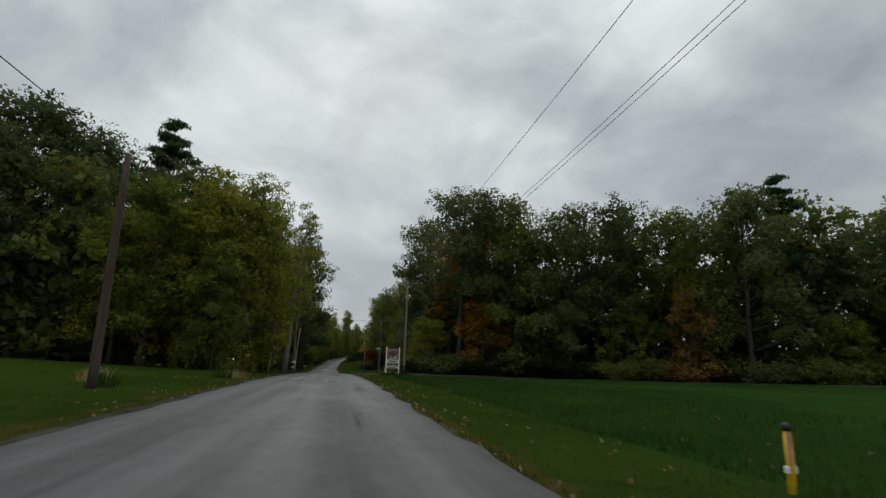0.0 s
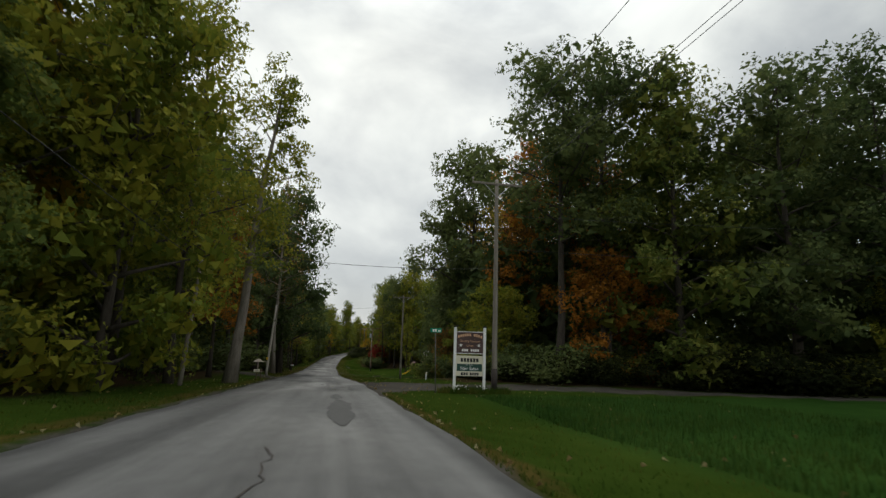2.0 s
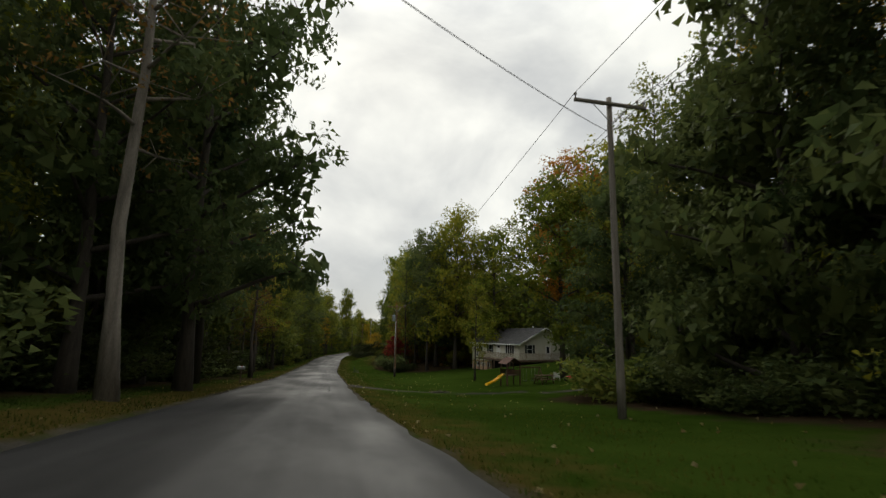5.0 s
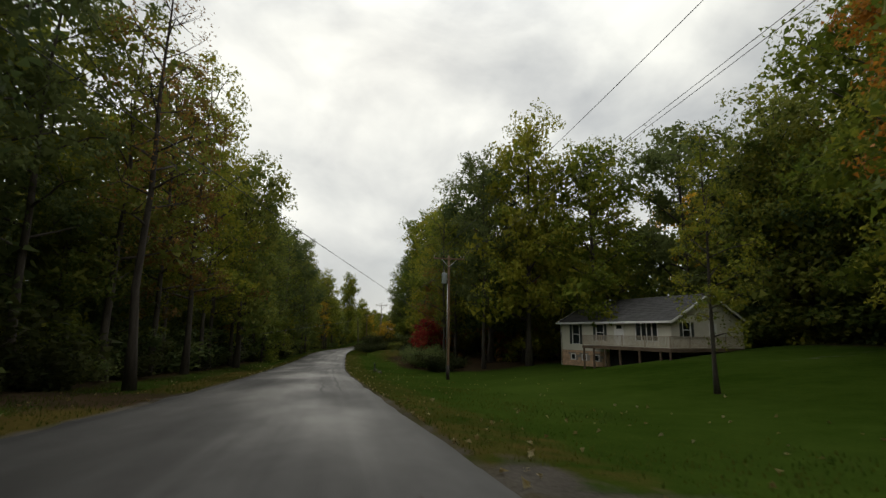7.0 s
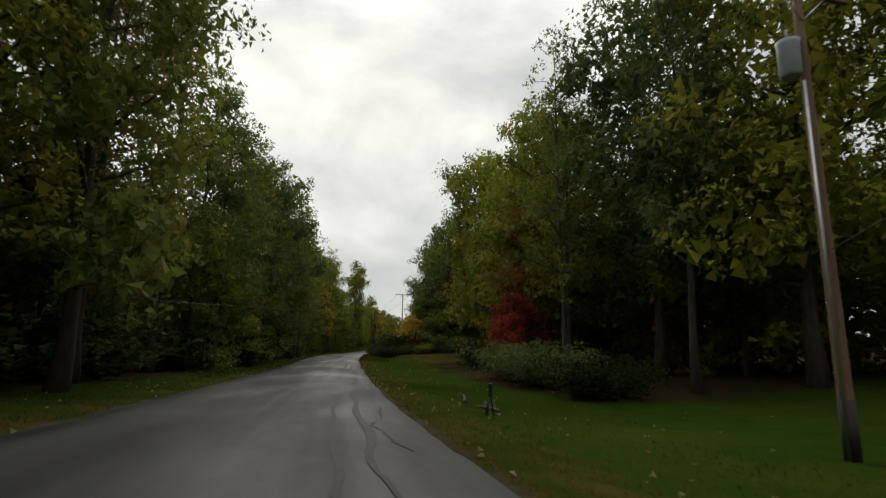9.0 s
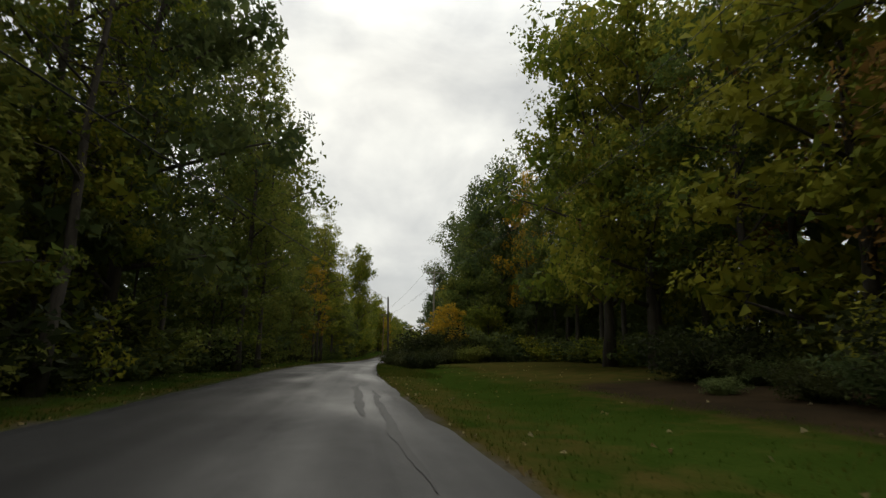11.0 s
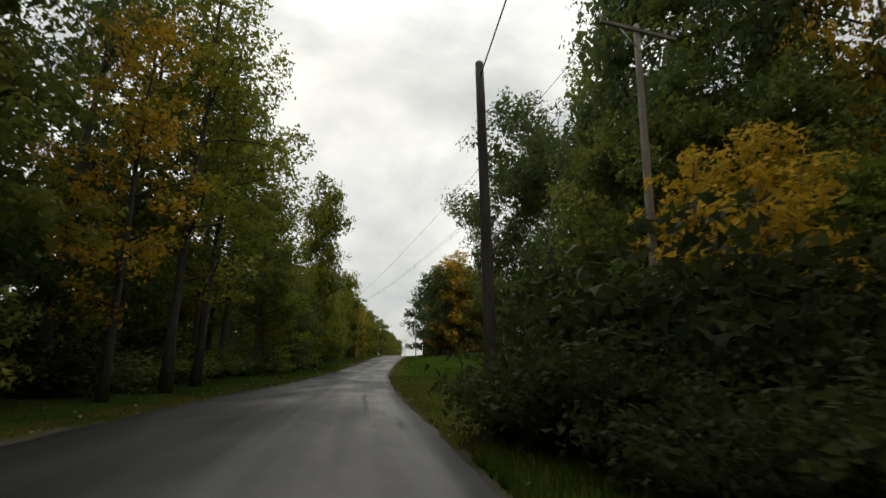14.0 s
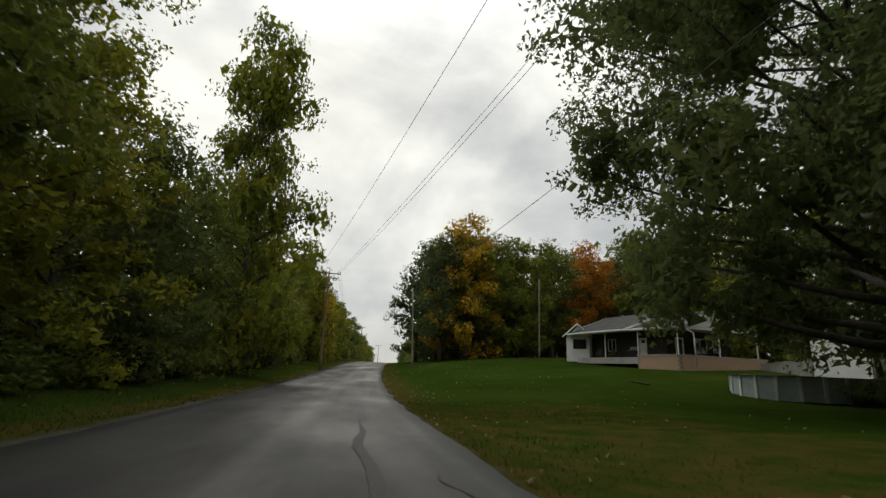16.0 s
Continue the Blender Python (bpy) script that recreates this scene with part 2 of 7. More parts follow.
def ground_material():
    """Grass, leaf litter and bare gravel, laid out by the sheet's zone layer with ragged borders."""
    m = bpy.data.materials.new("ground_cover")
    m.use_nodes = True
    n, l = m.node_tree.nodes, m.node_tree.links
    b = n["Principled BSDF"]
    co = n.new("ShaderNodeTexCoord")
    zone = n.new("ShaderNodeVertexColor")
    zone.layer_name = "zone"
    sep = n.new("ShaderNodeSeparateColor")
    l.new(zone.outputs["Color"], sep.inputs[0])

    def nz(scale, detail=5.0):
        t = n.new("ShaderNodeTexNoise")
        t.inputs["Scale"].default_value, t.inputs["Detail"].default_value = scale, detail
        l.new(co.outputs["Object"], t.inputs["Vector"])
        return t

    def ramp(src, p0, c0, p1, c1):
        r = n.new("ShaderNodeValToRGB")
        r.color_ramp.elements[0].position, r.color_ramp.elements[0].color = p0, (*c0, 1)
        r.color_ramp.elements[1].position, r.color_ramp.elements[1].color = p1, (*c1, 1)
        l.new(src.outputs[0], r.inputs[0])
        return r

    big, mid, fine = nz(0.12), nz(1.1), nz(14.0, 3.0)
    mixed = n.new("ShaderNodeMath")
    mixed.operation, mixed.inputs[1].default_value = "MULTIPLY_ADD", 0.5
    l.new(big.outputs["Fac"], mixed.inputs[0])
    f2 = n.new("ShaderNodeMath")
    f2.operation, f2.inputs[1].default_value = "MULTIPLY_ADD", 0.25
    l.new(fine.outputs["Fac"], f2.inputs[0])
    f3 = n.new("ShaderNodeMath")
    f3.operation, f3.inputs[1].default_value = "MULTIPLY", 0.25
    l.new(mid.outputs["Fac"], f3.inputs[0])
    l.new(f3.outputs[0], f2.inputs[2])
    l.new(f2.outputs[0], mixed.inputs[2])
    lawn = ramp(mixed, 0.36, (0.013, 0.026, 0.003), 0.64, (0.031, 0.050, 0.008))
    dry = ramp(mixed, 0.36, (0.030, 0.026, 0.007), 0.64, (0.066, 0.050, 0.014))
    litter = ramp(mixed, 0.36, (0.018, 0.014, 0.009), 0.64, (0.048, 0.032, 0.017))
    stone = ramp(mixed, 0.38, (0.026, 0.024, 0.020), 0.62, (0.078, 0.070, 0.060))
    hay = ramp(mixed, 0.36, (0.009, 0.027, 0.005), 0.64, (0.023, 0.051, 0.010))
    prev = n.new("ShaderNodeMixRGB")
    l.new(zone.outputs["Alpha"], prev.inputs[0])
    l.new(hay.outputs[0], prev.inputs[1])
    l.new(lawn.outputs[0], prev.inputs[2])
    for k, other in enumerate((dry, litter, stone)):
        # ragged edge: the zone value pushed by noise
        j = n.new("ShaderNodeMath")
        j.operation, j.inputs[1].default_value = "MULTIPLY_ADD", 1.1
        l.new(mid.outputs["Fac"], j.inputs[0])
        j2 = n.new("ShaderNodeMath")
        j2.operation, j2.inputs[1].default_value = "ADD", -0.55
        l.new(j.outputs[0], j2.inputs[0])
        l.new(sep.outputs[k], j.inputs[2])
        mr = n.new("ShaderNodeMapRange")
        mr.inputs["From Min"].default_value, mr.inputs["From Max"].default_value = 0.3, 0.7
        l.new(j2.outputs[0], mr.inputs["Value"])
        mx = n.new("ShaderNodeMixRGB")
        l.new(mr.outputs[0], mx.inputs[0])
        l.new(prev.outputs[0], mx.inputs[1])
        l.new(other.outputs[0], mx.inputs[2])
        prev = mx
    l.new(prev.outputs[0], b.inputs["Base Color"])
    b.inputs["Roughness"].default_value, b.inputs["Specular IOR Level"].default_value = 1.0, 0.0
    bp = n.new("ShaderNodeBump")
    bp.inputs["Strength"].default_value, bp.inputs["Distance"].default_value = 0.7, 0.06
    l.new(fine.outputs["Fac"], bp.inputs["Height"])
    l.new(bp.outputs[0], b.inputs["Normal"])
    return m


M_ASPHALT, M_GROUND = asphalt(), ground_material()
M_DECKWOOD = material("deck_wood", (0.11, 0.075, 0.05), 0.85, vary=0.3, scale=2, fine=25)
M_PALEWOOD = material("weathered_board", (0.36, 0.31, 0.24), 0.85, vary=0.25, scale=2, fine=25)
M_PORCHWALL = material("porch_shade_brown", (0.045, 0.034, 0.027), 0.85, vary=0.25, scale=2, fine=25)
M_SIDING = material("beige_vinyl_siding", (0.56, 0.54, 0.45), 0.65, vary=0.07, scale=1.2, fine=20, bump=0.1)
M_WHITESIDING = material("white_siding", (0.74, 0.74, 0.72), 0.65, vary=0.07, scale=1.2, fine=20, bump=0.1)
M_SHINGLE = material("grey_shingle", (0.055, 0.054, 0.053), 0.95, vary=0.35, scale=1.5, fine=22, bump=0.5)
M_STONE = material("tan_stone", (0.47, 0.31, 0.2), 0.9, vary=0.35, scale=2.5, fine=14, bump=0.7)
M_BRICK = material("tan_brick", (0.46, 0.31, 0.21), 0.9, vary=0.25, scale=3, fine=16, bump=0.5)
M_MORTAR = material("mortar", (0.25, 0.22, 0.19), 0.95, vary=0.2)
M_CONCRETE = material("concrete", (0.36, 0.35, 0.32), 0.9, vary=0.2, scale=1.2, fine=18, bump=0.4)
M_SHUTTER = material("dark_green_shutter", (0.025, 0.035, 0.03), 0.6, vary=0.15)
M_DARK = material("shade_black", (0.012, 0.012, 0.013), 0.9, vary=0.1, bump=0)
M_FADEDRED = material("faded_red_print", (0.5, 0.24, 0.17), 0.5, vary=0.35, scale=12, fine=60, bump=0)
M_REDBOX = material("red_plastic", (0.42, 0.03, 0.03), 0.45, vary=0.1, bump=0)
M_SIGNBROWN = material("brown_sign_panel", (0.075, 0.045, 0.04), 0.55, vary=0.15, bump=0.05)
M_SIGNCREAM = material("cream_sign_panel", (0.62, 0.58, 0.44), 0.55, vary=0.08, bump=0.05)
M_SIGNGREEN = material("dark_green_sign_panel", (0.02, 0.06, 0.045), 0.5, vary=0.1, bump=0.05)
M_STREETGREEN = material("street_sign_green", (0.0, 0.22, 0.13), 0.4, vary=0.05, bump=0)
M_GOLD = material("tan_lettering", (0.55, 0.32, 0.19), 0.6, vary=0.08, bump=0)
M_LETTERWHITE = material("white_lettering", (0.75, 0.75, 0.72), 0.6, vary=0.05, bump=0)
M_POOLWALL = material("pale_pool_wall", (0.40, 0.44, 0.44), 0.4, vary=0.12, bump=0.05)
M_TANK = material("grey_transformer_paint", (0.36, 0.39, 0.42), 0.4, vary=0.08, bump=0.05)
M_GRASSBLADE = leaf_material("grass_blade", (0.016, 0.036, 0.004), (0.032, 0.062, 0.007), (0.075, 0.074, 0.013))
M_CROP = leaf_material("hay_blade", (0.011, 0.034, 0.005), (0.022, 0.056, 0.009), (0.045, 0.085, 0.015))
M_FALLEN = leaf_material("fallen_leaf", (0.11, 0.07, 0.03), (0.20, 0.15, 0.06), (0.30, 0.26, 0.15))


def glass_material():
    m = bpy.data.materials.new("window_glass")
    m.use_nodes = True
    b = m.node_tree.nodes["Principled BSDF"]
    b.inputs["Base Color"].default_value = (0.02, 0.025, 0.028, 1)
    b.inputs["Roughness"].default_value = 0.06
    b.inputs["Specular IOR Level"].default_value = 0.6
    return m


def water_material():
    m = bpy.data.materials.new("puddle_water")
    m.use_nodes = True
    b = m.node_tree.nodes["Principled BSDF"]
    b.inputs["Base Color"].default_value = (0.03, 0.028, 0.025, 1)
    b.inputs["Roughness"].default_value = 0.04
    return m


M_GLASS, M_WATER = glass_material(), water_material()
M_PATCH = material("tar_patch", (0.013, 0.0127, 0.0124), 0.75, vary=0.35, scale=1.5, fine=30, bump=0.4)
# ---- the lie of the land ----
def smooth_line(ys, vals, lo=-100, hi=760, step=1.0, sigma=9.0):
    grid = np.arange(lo, hi + step, step)
    raw = np.interp(grid, ys, vals)
    k = np.arange(-int(3 * sigma), int(3 * sigma) + 1)
    g = np.exp(-0.5 * (k / sigma) ** 2)
    pad = np.concatenate([raw[0] - (raw[1] - raw[0]) * np.arange(len(k) // 2, 0, -1), raw, raw[-1] + (raw[-1] - raw[-2]) * np.arange(1, len(k) // 2 + 1)])
    return grid, np.convolve(pad, g / g.sum(), "valid")


LANE_Y = [-100, 0, 35.4, 70.7, 109.2, 140.2, 168.4, 198.4, 227.5, 253, 278.3, 305, 335, 370, 410, 480, 760]
LANE_X = [0, 0, 0.03, 0, -0.88, -0.67, -1.05, -0.1, 1.32, 3.84, 7.46, 12.4, 19.3, 28.7, 39.4, 58.2, 133]
LANE_Z = [4.6, -0.02, -1.81, -4.2, -7.12, -9.0, -10.35, -11.3, -11.52, -11.65, -12.24, -12.5, -12.0, -10.6, -9.9, -10.5, -13.0]
GY, GX = smooth_line(LANE_Y, LANE_X)
_, GZ = smooth_line(LANE_Y, LANE_Z)
GS = np.gradient(GX, GY)


def edges(y):
    """The road's edges at y, as distances from the lane's line."""
    return (np.interp(y, [0, 60, 125, 165, 210, 230, 255, 290], [-4.6, -4.8, -5.3, -5.15, -5.5, -5.7, -5.5, -5.0]),
            np.interp(y, [0, 75, 120, 205, 225, 250, 280], [2.3, 2.35, 1.85, 1.8, 1.55, 1.55, 2.1]))


def lane(y):
    """The lane's line at y: x, z and the slant dx/dy."""
    return np.interp(y, GY, GX), np.interp(y, GY, GZ), np.interp(y, GY, GS)


# height of the land over the road, by the distance across (columns) and along (rows)
ACROSS = [-400, -80, -40, -25, -14, -8, -5.6, -4.7, 1.9, 2.8, 5, 8, 12, 18, 26, 40, 80, 400]
ALONG = [
    (-100, [10, 6, 4.5, 3.2, 1.3, 0.2, -0.1, 0, 0, -0.08, -0.35, -0.45, -0.35, -0.3, -0.3, -0.2, 0.3, 4]),
    (10, [8, 5, 3.6, 2.4, 0.9, 0.1, -0.1, 0, 0, -0.08, -0.35, -0.45, -0.35, -0.3, -0.3, -0.2, 0.3, 4]),
    (45, [6, 3, 1.5, 1.0, 0.4, 0.1, -0.08, 0, 0, -0.06, -0.3, -0.4, -0.35, -0.3, -0.3, -0.2, 0.3, 4]),
    (62, [6, 3, 1.2, 0.7, 0.3, 0.1, 0, 0, 0, 0.0, 0.0, 0.0, -0.05, -0.1, -0.1, -0.1, 0.5, 4]),
    (76, [6, 3, 1.2, 0.6, 0.2, 0.05, 0, 0, 0, 0.02, 0.2, 0.3, 0.35, 0.4, 0.5, 0.9, 2, 6]),
    (92, [6, 3, 1.5, 1.0, 0.75, 0.55, 0.12, 0, 0, -0.05, -0.1, -0.1, 0.0, 0.1, 0.4, 1.0, 2, 6]),
    (120, [5, 3, 1.3, 0.8, 0.4, 0.2, -0.02, 0, 0, -0.08, -0.3, -0.5, -0.5, -0.2, 0.4, 1.2, 2, 6]),
    (140, [5, 3, 1.2, 0.6, 0.2, 0.05, -0.05, 0, 0, -0.08, -0.35, -0.55, -0.5, 0.0, 0.8, 1.6, 2, 6]),
    (158, [5, 3, 1.2, 0.6, 0.2, 0.05, -0.05, 0, 0, -0.08, -0.35, -0.6, -0.65, 0.0, 1.05, 2.5, 2.8, 6]),
    (167, [5, 3, 1.2, 0.6, 0.2, 0.05, -0.05, 0, 0, -0.08, -0.4, -0.65, -0.7, -0.4, 0.25, 1.7, 2.4, 6]),
    (175, [5, 3, 1.2, 0.6, 0.2, 0.05, -0.05, 0, 0, -0.1, -0.4, -0.65, -0.7, -0.35, 0.45, 1.1, 2, 6]),
    (200, [5, 3, 1.2, 0.6, 0.2, 0.05, -0.05, 0, 0, -0.05, -0.1, 0.0, 0.2, 0.5, 0.8, 1.2, 2, 6]),
    (230, [5, 3, 1.2, 0.6, 0.2, 0.05, -0.05, 0, 0, -0.05, -0.2, 0.1, 0.3, 0.6, 0.9, 1.2, 2, 6]),
    (260, [5, 3, 1.2, 0.6, 0.3, 0.1, -0.05, 0, 0, -0.05, -0.2, 0.2, 0.4, 0.6, 0.8, 1.2, 2, 6]),
    (295, [5, 3, 1.2, 0.8, 0.6, 0.3, 0.0, 0, 0, -0.05, -0.1, 0.0, 0.1, 0.2, 0.4, 1.3, 2, 6]),
    (315, [5, 3, 1.2, 0.9, 0.7, 0.4, 0.05, 0, 0, 0.0, 0.1, 0.4, 0.8, 1.4, 2.1, 2.7, 2.8, 6]),
    (340, [5, 3, 1.2, 0.9, 0.8, 0.5, 0.1, 0, 0, 0.1, 0.6, 1.3, 1.9, 2.5, 3.0, 3.4, 3.8, 6]),
    (400, [4, 2, 0.8, 0.6, 0.5, 0.3, 0.1, 0, 0, 0.0, 0.2, 0.5, 0.8, 1.0, 1.2, 1.4, 2, 5]),
    (760, [4, 2, 0.8, 0.6, 0.5, 0.3, 0.1, 0, 0, 0.0, 0.1, 0.3, 0.5, 0.8, 1.0, 1.2, 2, 5]),
]


def land(x, y):
    """The ground's height at x, y."""
    lx, lz, ls = lane(y)
    d = (x - lx) / math.sqrt(1 + ls * ls)
    rows = [a for a, _ in ALONG]
    i = max(0, min(len(rows) - 2, int(np.searchsorted(rows, y)) - 1))
    f = min(1, max(0, (y - rows[i]) / (rows[i + 1] - rows[i])))
    f = f * f * (3 - 2 * f)
    a, b = np.interp(d, ACROSS, ALONG[i][1]), np.interp(d, ACROSS, ALONG[i + 1][1])
    return float(lz + a * (1 - f) + b * f)


def at(y, d):
    """The place at distance d to the right of the lane's line, at y: x, y, z on the ground."""
    lx, _, ls = lane(y)
    x = float(lx + d * math.sqrt(1 + ls * ls))
    return x, y, land(x, y)


def land_many(x, y):
    """The ground's height at many places at once."""
    lx, lz, ls = np.interp(y, GY, GX), np.interp(y, GY, GZ), np.interp(y, GY, GS)
    d = (x - lx) / np.sqrt(1 + ls * ls)
    rows = np.array([a for a, _ in ALONG], float)
    table = np.array([b for _, b in ALONG], float)
    i = np.clip(np.searchsorted(rows, y) - 1, 0, len(rows) - 2)
    f = np.clip((y - rows[i]) / (rows[i + 1] - rows[i]), 0, 1)
    f = f * f * (3 - 2 * f)
    j = np.clip(np.searchsorted(ACROSS, d) - 1, 0, len(ACROSS) - 2)
    xs = np.array(ACROSS, float)
    g = np.clip((d - xs[j]) / (xs[j + 1] - xs[j]), 0, 1)
    a = table[i, j] * (1 - g) + table[i, j + 1] * g
    b = table[i + 1, j] * (1 - g) + table[i + 1, j + 1] * g
    return lz + a * (1 - f) + b * f
# ---- building helpers ----
def mesh_of(name, verts, faces, mats=(), smooth=False):
    me = bpy.data.meshes.new(name)
    me.from_pydata([tuple(v) for v in verts], [], [tuple(f) for f in faces])
    for m in mats:
        me.materials.append(m)
    if smooth:
        me.polygons.foreach_set("use_smooth", [True] * len(me.polygons))
    me.update()
    return me


def part(name, bm, mat, parent=None, label=""):
    """Links a bmesh as one mesh object under a thing or a part."""
    me = bpy.data.meshes.new(name)
    bm.to_mesh(me)
    bm.free()
    me.materials.append(mat)
    ob = new(name, me)
    if parent:
        ob.parent = parent
    return tagged(ob, label)


def empty(name, x, y, z, turn=0.0):
    ob = new(name)
    ob.matrix_world = pose(x, y, z, 0, 0, turn)
    return ob


def box(bm, x0, x1, y0, y1, z0, z1, bevel=0.0, m=None):
    r = bmesh.ops.create_cube(bm, size=1, matrix=Matrix.Translation(((x0 + x1) / 2, (y0 + y1) / 2, (z0 + z1) / 2)) @ Matrix.Diagonal((x1 - x0, y1 - y0, z1 - z0, 1)))
    vs = r["verts"]
    if bevel:
        es = list({e for v in vs for e in v.link_edges})
        r2 = bmesh.ops.bevel(bm, geom=es, offset=bevel, segments=1, affect="EDGES", profile=0.5)
        vs = list({v for f in r2["faces"] for v in f.verts} | {v for v in vs if v.is_valid})
    if m is not None:
        bmesh.ops.transform(bm, matrix=m, verts=vs)
    return bm


def boxed(*args, **kw):
    return box(bmesh.new(), *args, **kw)


def tube(bm, pts, radii, sides=8, cap=True):
    """A tapered round along a line of points."""
    rings = []
    for i, p in enumerate(pts):
        p = Vector(p)
        a, b = Vector(pts[max(0, i - 1)]), Vector(pts[min(len(pts) - 1, i + 1)])
        t = (b - a).normalized()
        u = t.cross(Vector((0.31, 0.95, 0.05))).normalized()
        if u.length < 0.1:
            u = t.orthogonal().normalized()
        v = t.cross(u)
        rings.append([bm.verts.new(p + (u * math.cos(2 * math.pi * k / sides) + v * math.sin(2 * math.pi * k / sides)) * radii[i]) for k in range(sides)])
    for r, s in zip(rings, rings[1:]):
        for k in range(sides):
            f = bm.faces.new((r[k], r[(k + 1) % sides], s[(k + 1) % sides], s[k]))
            f.smooth = True
    if cap:
        bm.faces.new(list(reversed(rings[0])))
        bm.faces.new(rings[-1])
    return bm


def tubed(pts, radii, sides=8):
    return tube(bmesh.new(), pts, radii, sides)


def prism(bm, outline, y0, y1, m=None):
    """An outline in x, z drawn out from y0 to y1."""
    a = [bm.verts.new((x, y0, z)) for x, z in outline]
    b = [bm.verts.new((x, y1, z)) for x, z in outline]
    bm.faces.new(a)
    bm.faces.new(list(reversed(b)))
    for k in range(len(a)):
        j = (k + 1) % len(a)
        bm.faces.new((a[k], b[k], b[j], a[j]))
    if m is not None:
        bmesh.ops.transform(bm, matrix=m, verts=a + b)
    bmesh.ops.recalc_face_normals(bm, faces=bm.faces)
    return bm


# ---- ground: one sheet to the horizon ----
GROUND_Y = [-1800, -700, -300, -160] + list(np.arange(-100, 420, 1.6)) + list(np.arange(420, 760, 12)) + [900, 1300, 2200, 3600]
GROUND_D = [-3000, -1200, -400, -200, -120, -80, -60, -48, -40, -33, -28, -24, -21, -18, -16, -14, -12.5, -11, -10, -9, -8.2, -7.5, -6.9, -6.3, -5.8, -5.4, -5.05, -4.75,
            -4.3, -1.4, 1.5, 1.95, 2.3, 2.7, 3.1, 3.6, 4.2, 4.9, 5.6, 6.4, 7.2, 8, 9, 10, 11, 12, 13, 14.5, 16, 18, 20, 22, 24, 26, 28, 31, 34, 37, 41, 46, 52, 60, 70, 82, 100, 140, 220, 400, 1200, 3000]


def clamp(v, a=0.0, b=1.0):
    return max(a, min(b, v))


def band(v, a, b, soft):
    """1 between a and b, falling to 0 over soft on both sides."""
    return clamp((v - a) / soft + 0.5) * clamp((b - v) / soft + 0.5)


def zone(d, y):
    """How far the ground is dry grass, leaf litter and gravel."""
    dry = litter = stone = 0.0
    # frayed verge on both sides
    el, er = edges(y)
    dry = max(dry, 0.75 * band(d, er - 0.2, er + 0.6, 0.6), 0.6 * band(d, el - 1.4, el, 0.9), 0.95 * band(d, el - 2.2, el, 0.9) * band(y, 96, 172, 8))
    stone = max(stone, 0.75 * band(d, er - 1, er + 0.15, 0.3), 0.7 * band(d, el - 0.35, el + 1, 0.5))
    # woods
    litter = max(litter, band(d, -600, -9.5, 4) * clamp((y - 46) / 8))
    litter = max(litter, 0.35 * band(d, -9.5, -6.5, 2) * band(y, 95, 420, 20))
    litter = max(litter, band(d, 13, 600, 3) * band(y, 68, 118, 5))
    litter = max(litter, band(d, 40, 600, 6) * band(y, 110, 190, 10))
    litter = max(litter, band(d, 9 + 5 * clamp((186 - y) / 8), 600, 2) * band(y, 178, 214, 5))
    litter = max(litter, band(d, 24, 600, 4) * band(y, 205, 262, 5))
    litter = max(litter, band(d, 10.5, 600, 2) * band(y, 252, 274, 4))
    litter = max(litter, band(d, 32, 600, 5) * band(y, 262, 292, 8), band(d, 10, 600, 5) * band(y, 352, 760, 6))
    litter = max(litter, 0.95 * band(d, -13, -5.0, 1.5) * band(y, 138.5, 144.5, 1.5))
    # fields beyond the woods
    if d < -62 or d > 120:
        litter *= clamp(1 - (-62 - d if d < 0 else d - 120) / 15)
    # leaves lying on the mown ground
    dry = max(dry, 0.62 * band(d, 7, 26, 6) * band(y, 196, 262, 8), 0.5 * band(d, 3, 12, 3) * band(y, 272, 300, 8), 0.5 * band(d, 1.5, 4.5, 1.5) * band(y, 90, 400, 10))
    # side lanes and drives
    side = float(np.interp(d, [0, 10, 15, 23, 30, 36, 55, 80, 160], [66.5, 66.4, 65.8, 62.6, 58.6, 54.6, 39, 20, -40]))
    flare = clamp((9 - d) / 7)
    stone = max(stone, band(d, 1.5, 300, 1) * band(y, side - 2.2 - 5 * flare ** 2, side + 2.2 + 9 * flare ** 2, 0.8))
    litter = max(litter, band(d, 9, 400, 2) * clamp((y - side - 3.0) / 2) * clamp((100 - y) / 8))
    left = 88.0 + 0.3 * (-d - 5)
    stone = max(stone, band(d, -40, -4.2, 1) * band(y, left - 2.0 - 4 * clamp((d + 7.5) / 3.5) ** 2, left + 2.0 + 5 * clamp((d + 7.5) / 3.5) ** 2, 1.0))
    drive = 127.5 - 0.28 * d
    stone = max(stone, 0.85 * band(d, 1.8, 60, 1) * band(y, drive - 0.8 - 2 * clamp((5 - d) / 3), drive + 0.8 + 2 * clamp((5 - d) / 3), 0.8))
    stone = max(stone, 0.9 * band(d, 27, 80, 2) * band(y, 149.7, 150.7, 0.6))
    return clamp(dry), clamp(litter), clamp(stone)


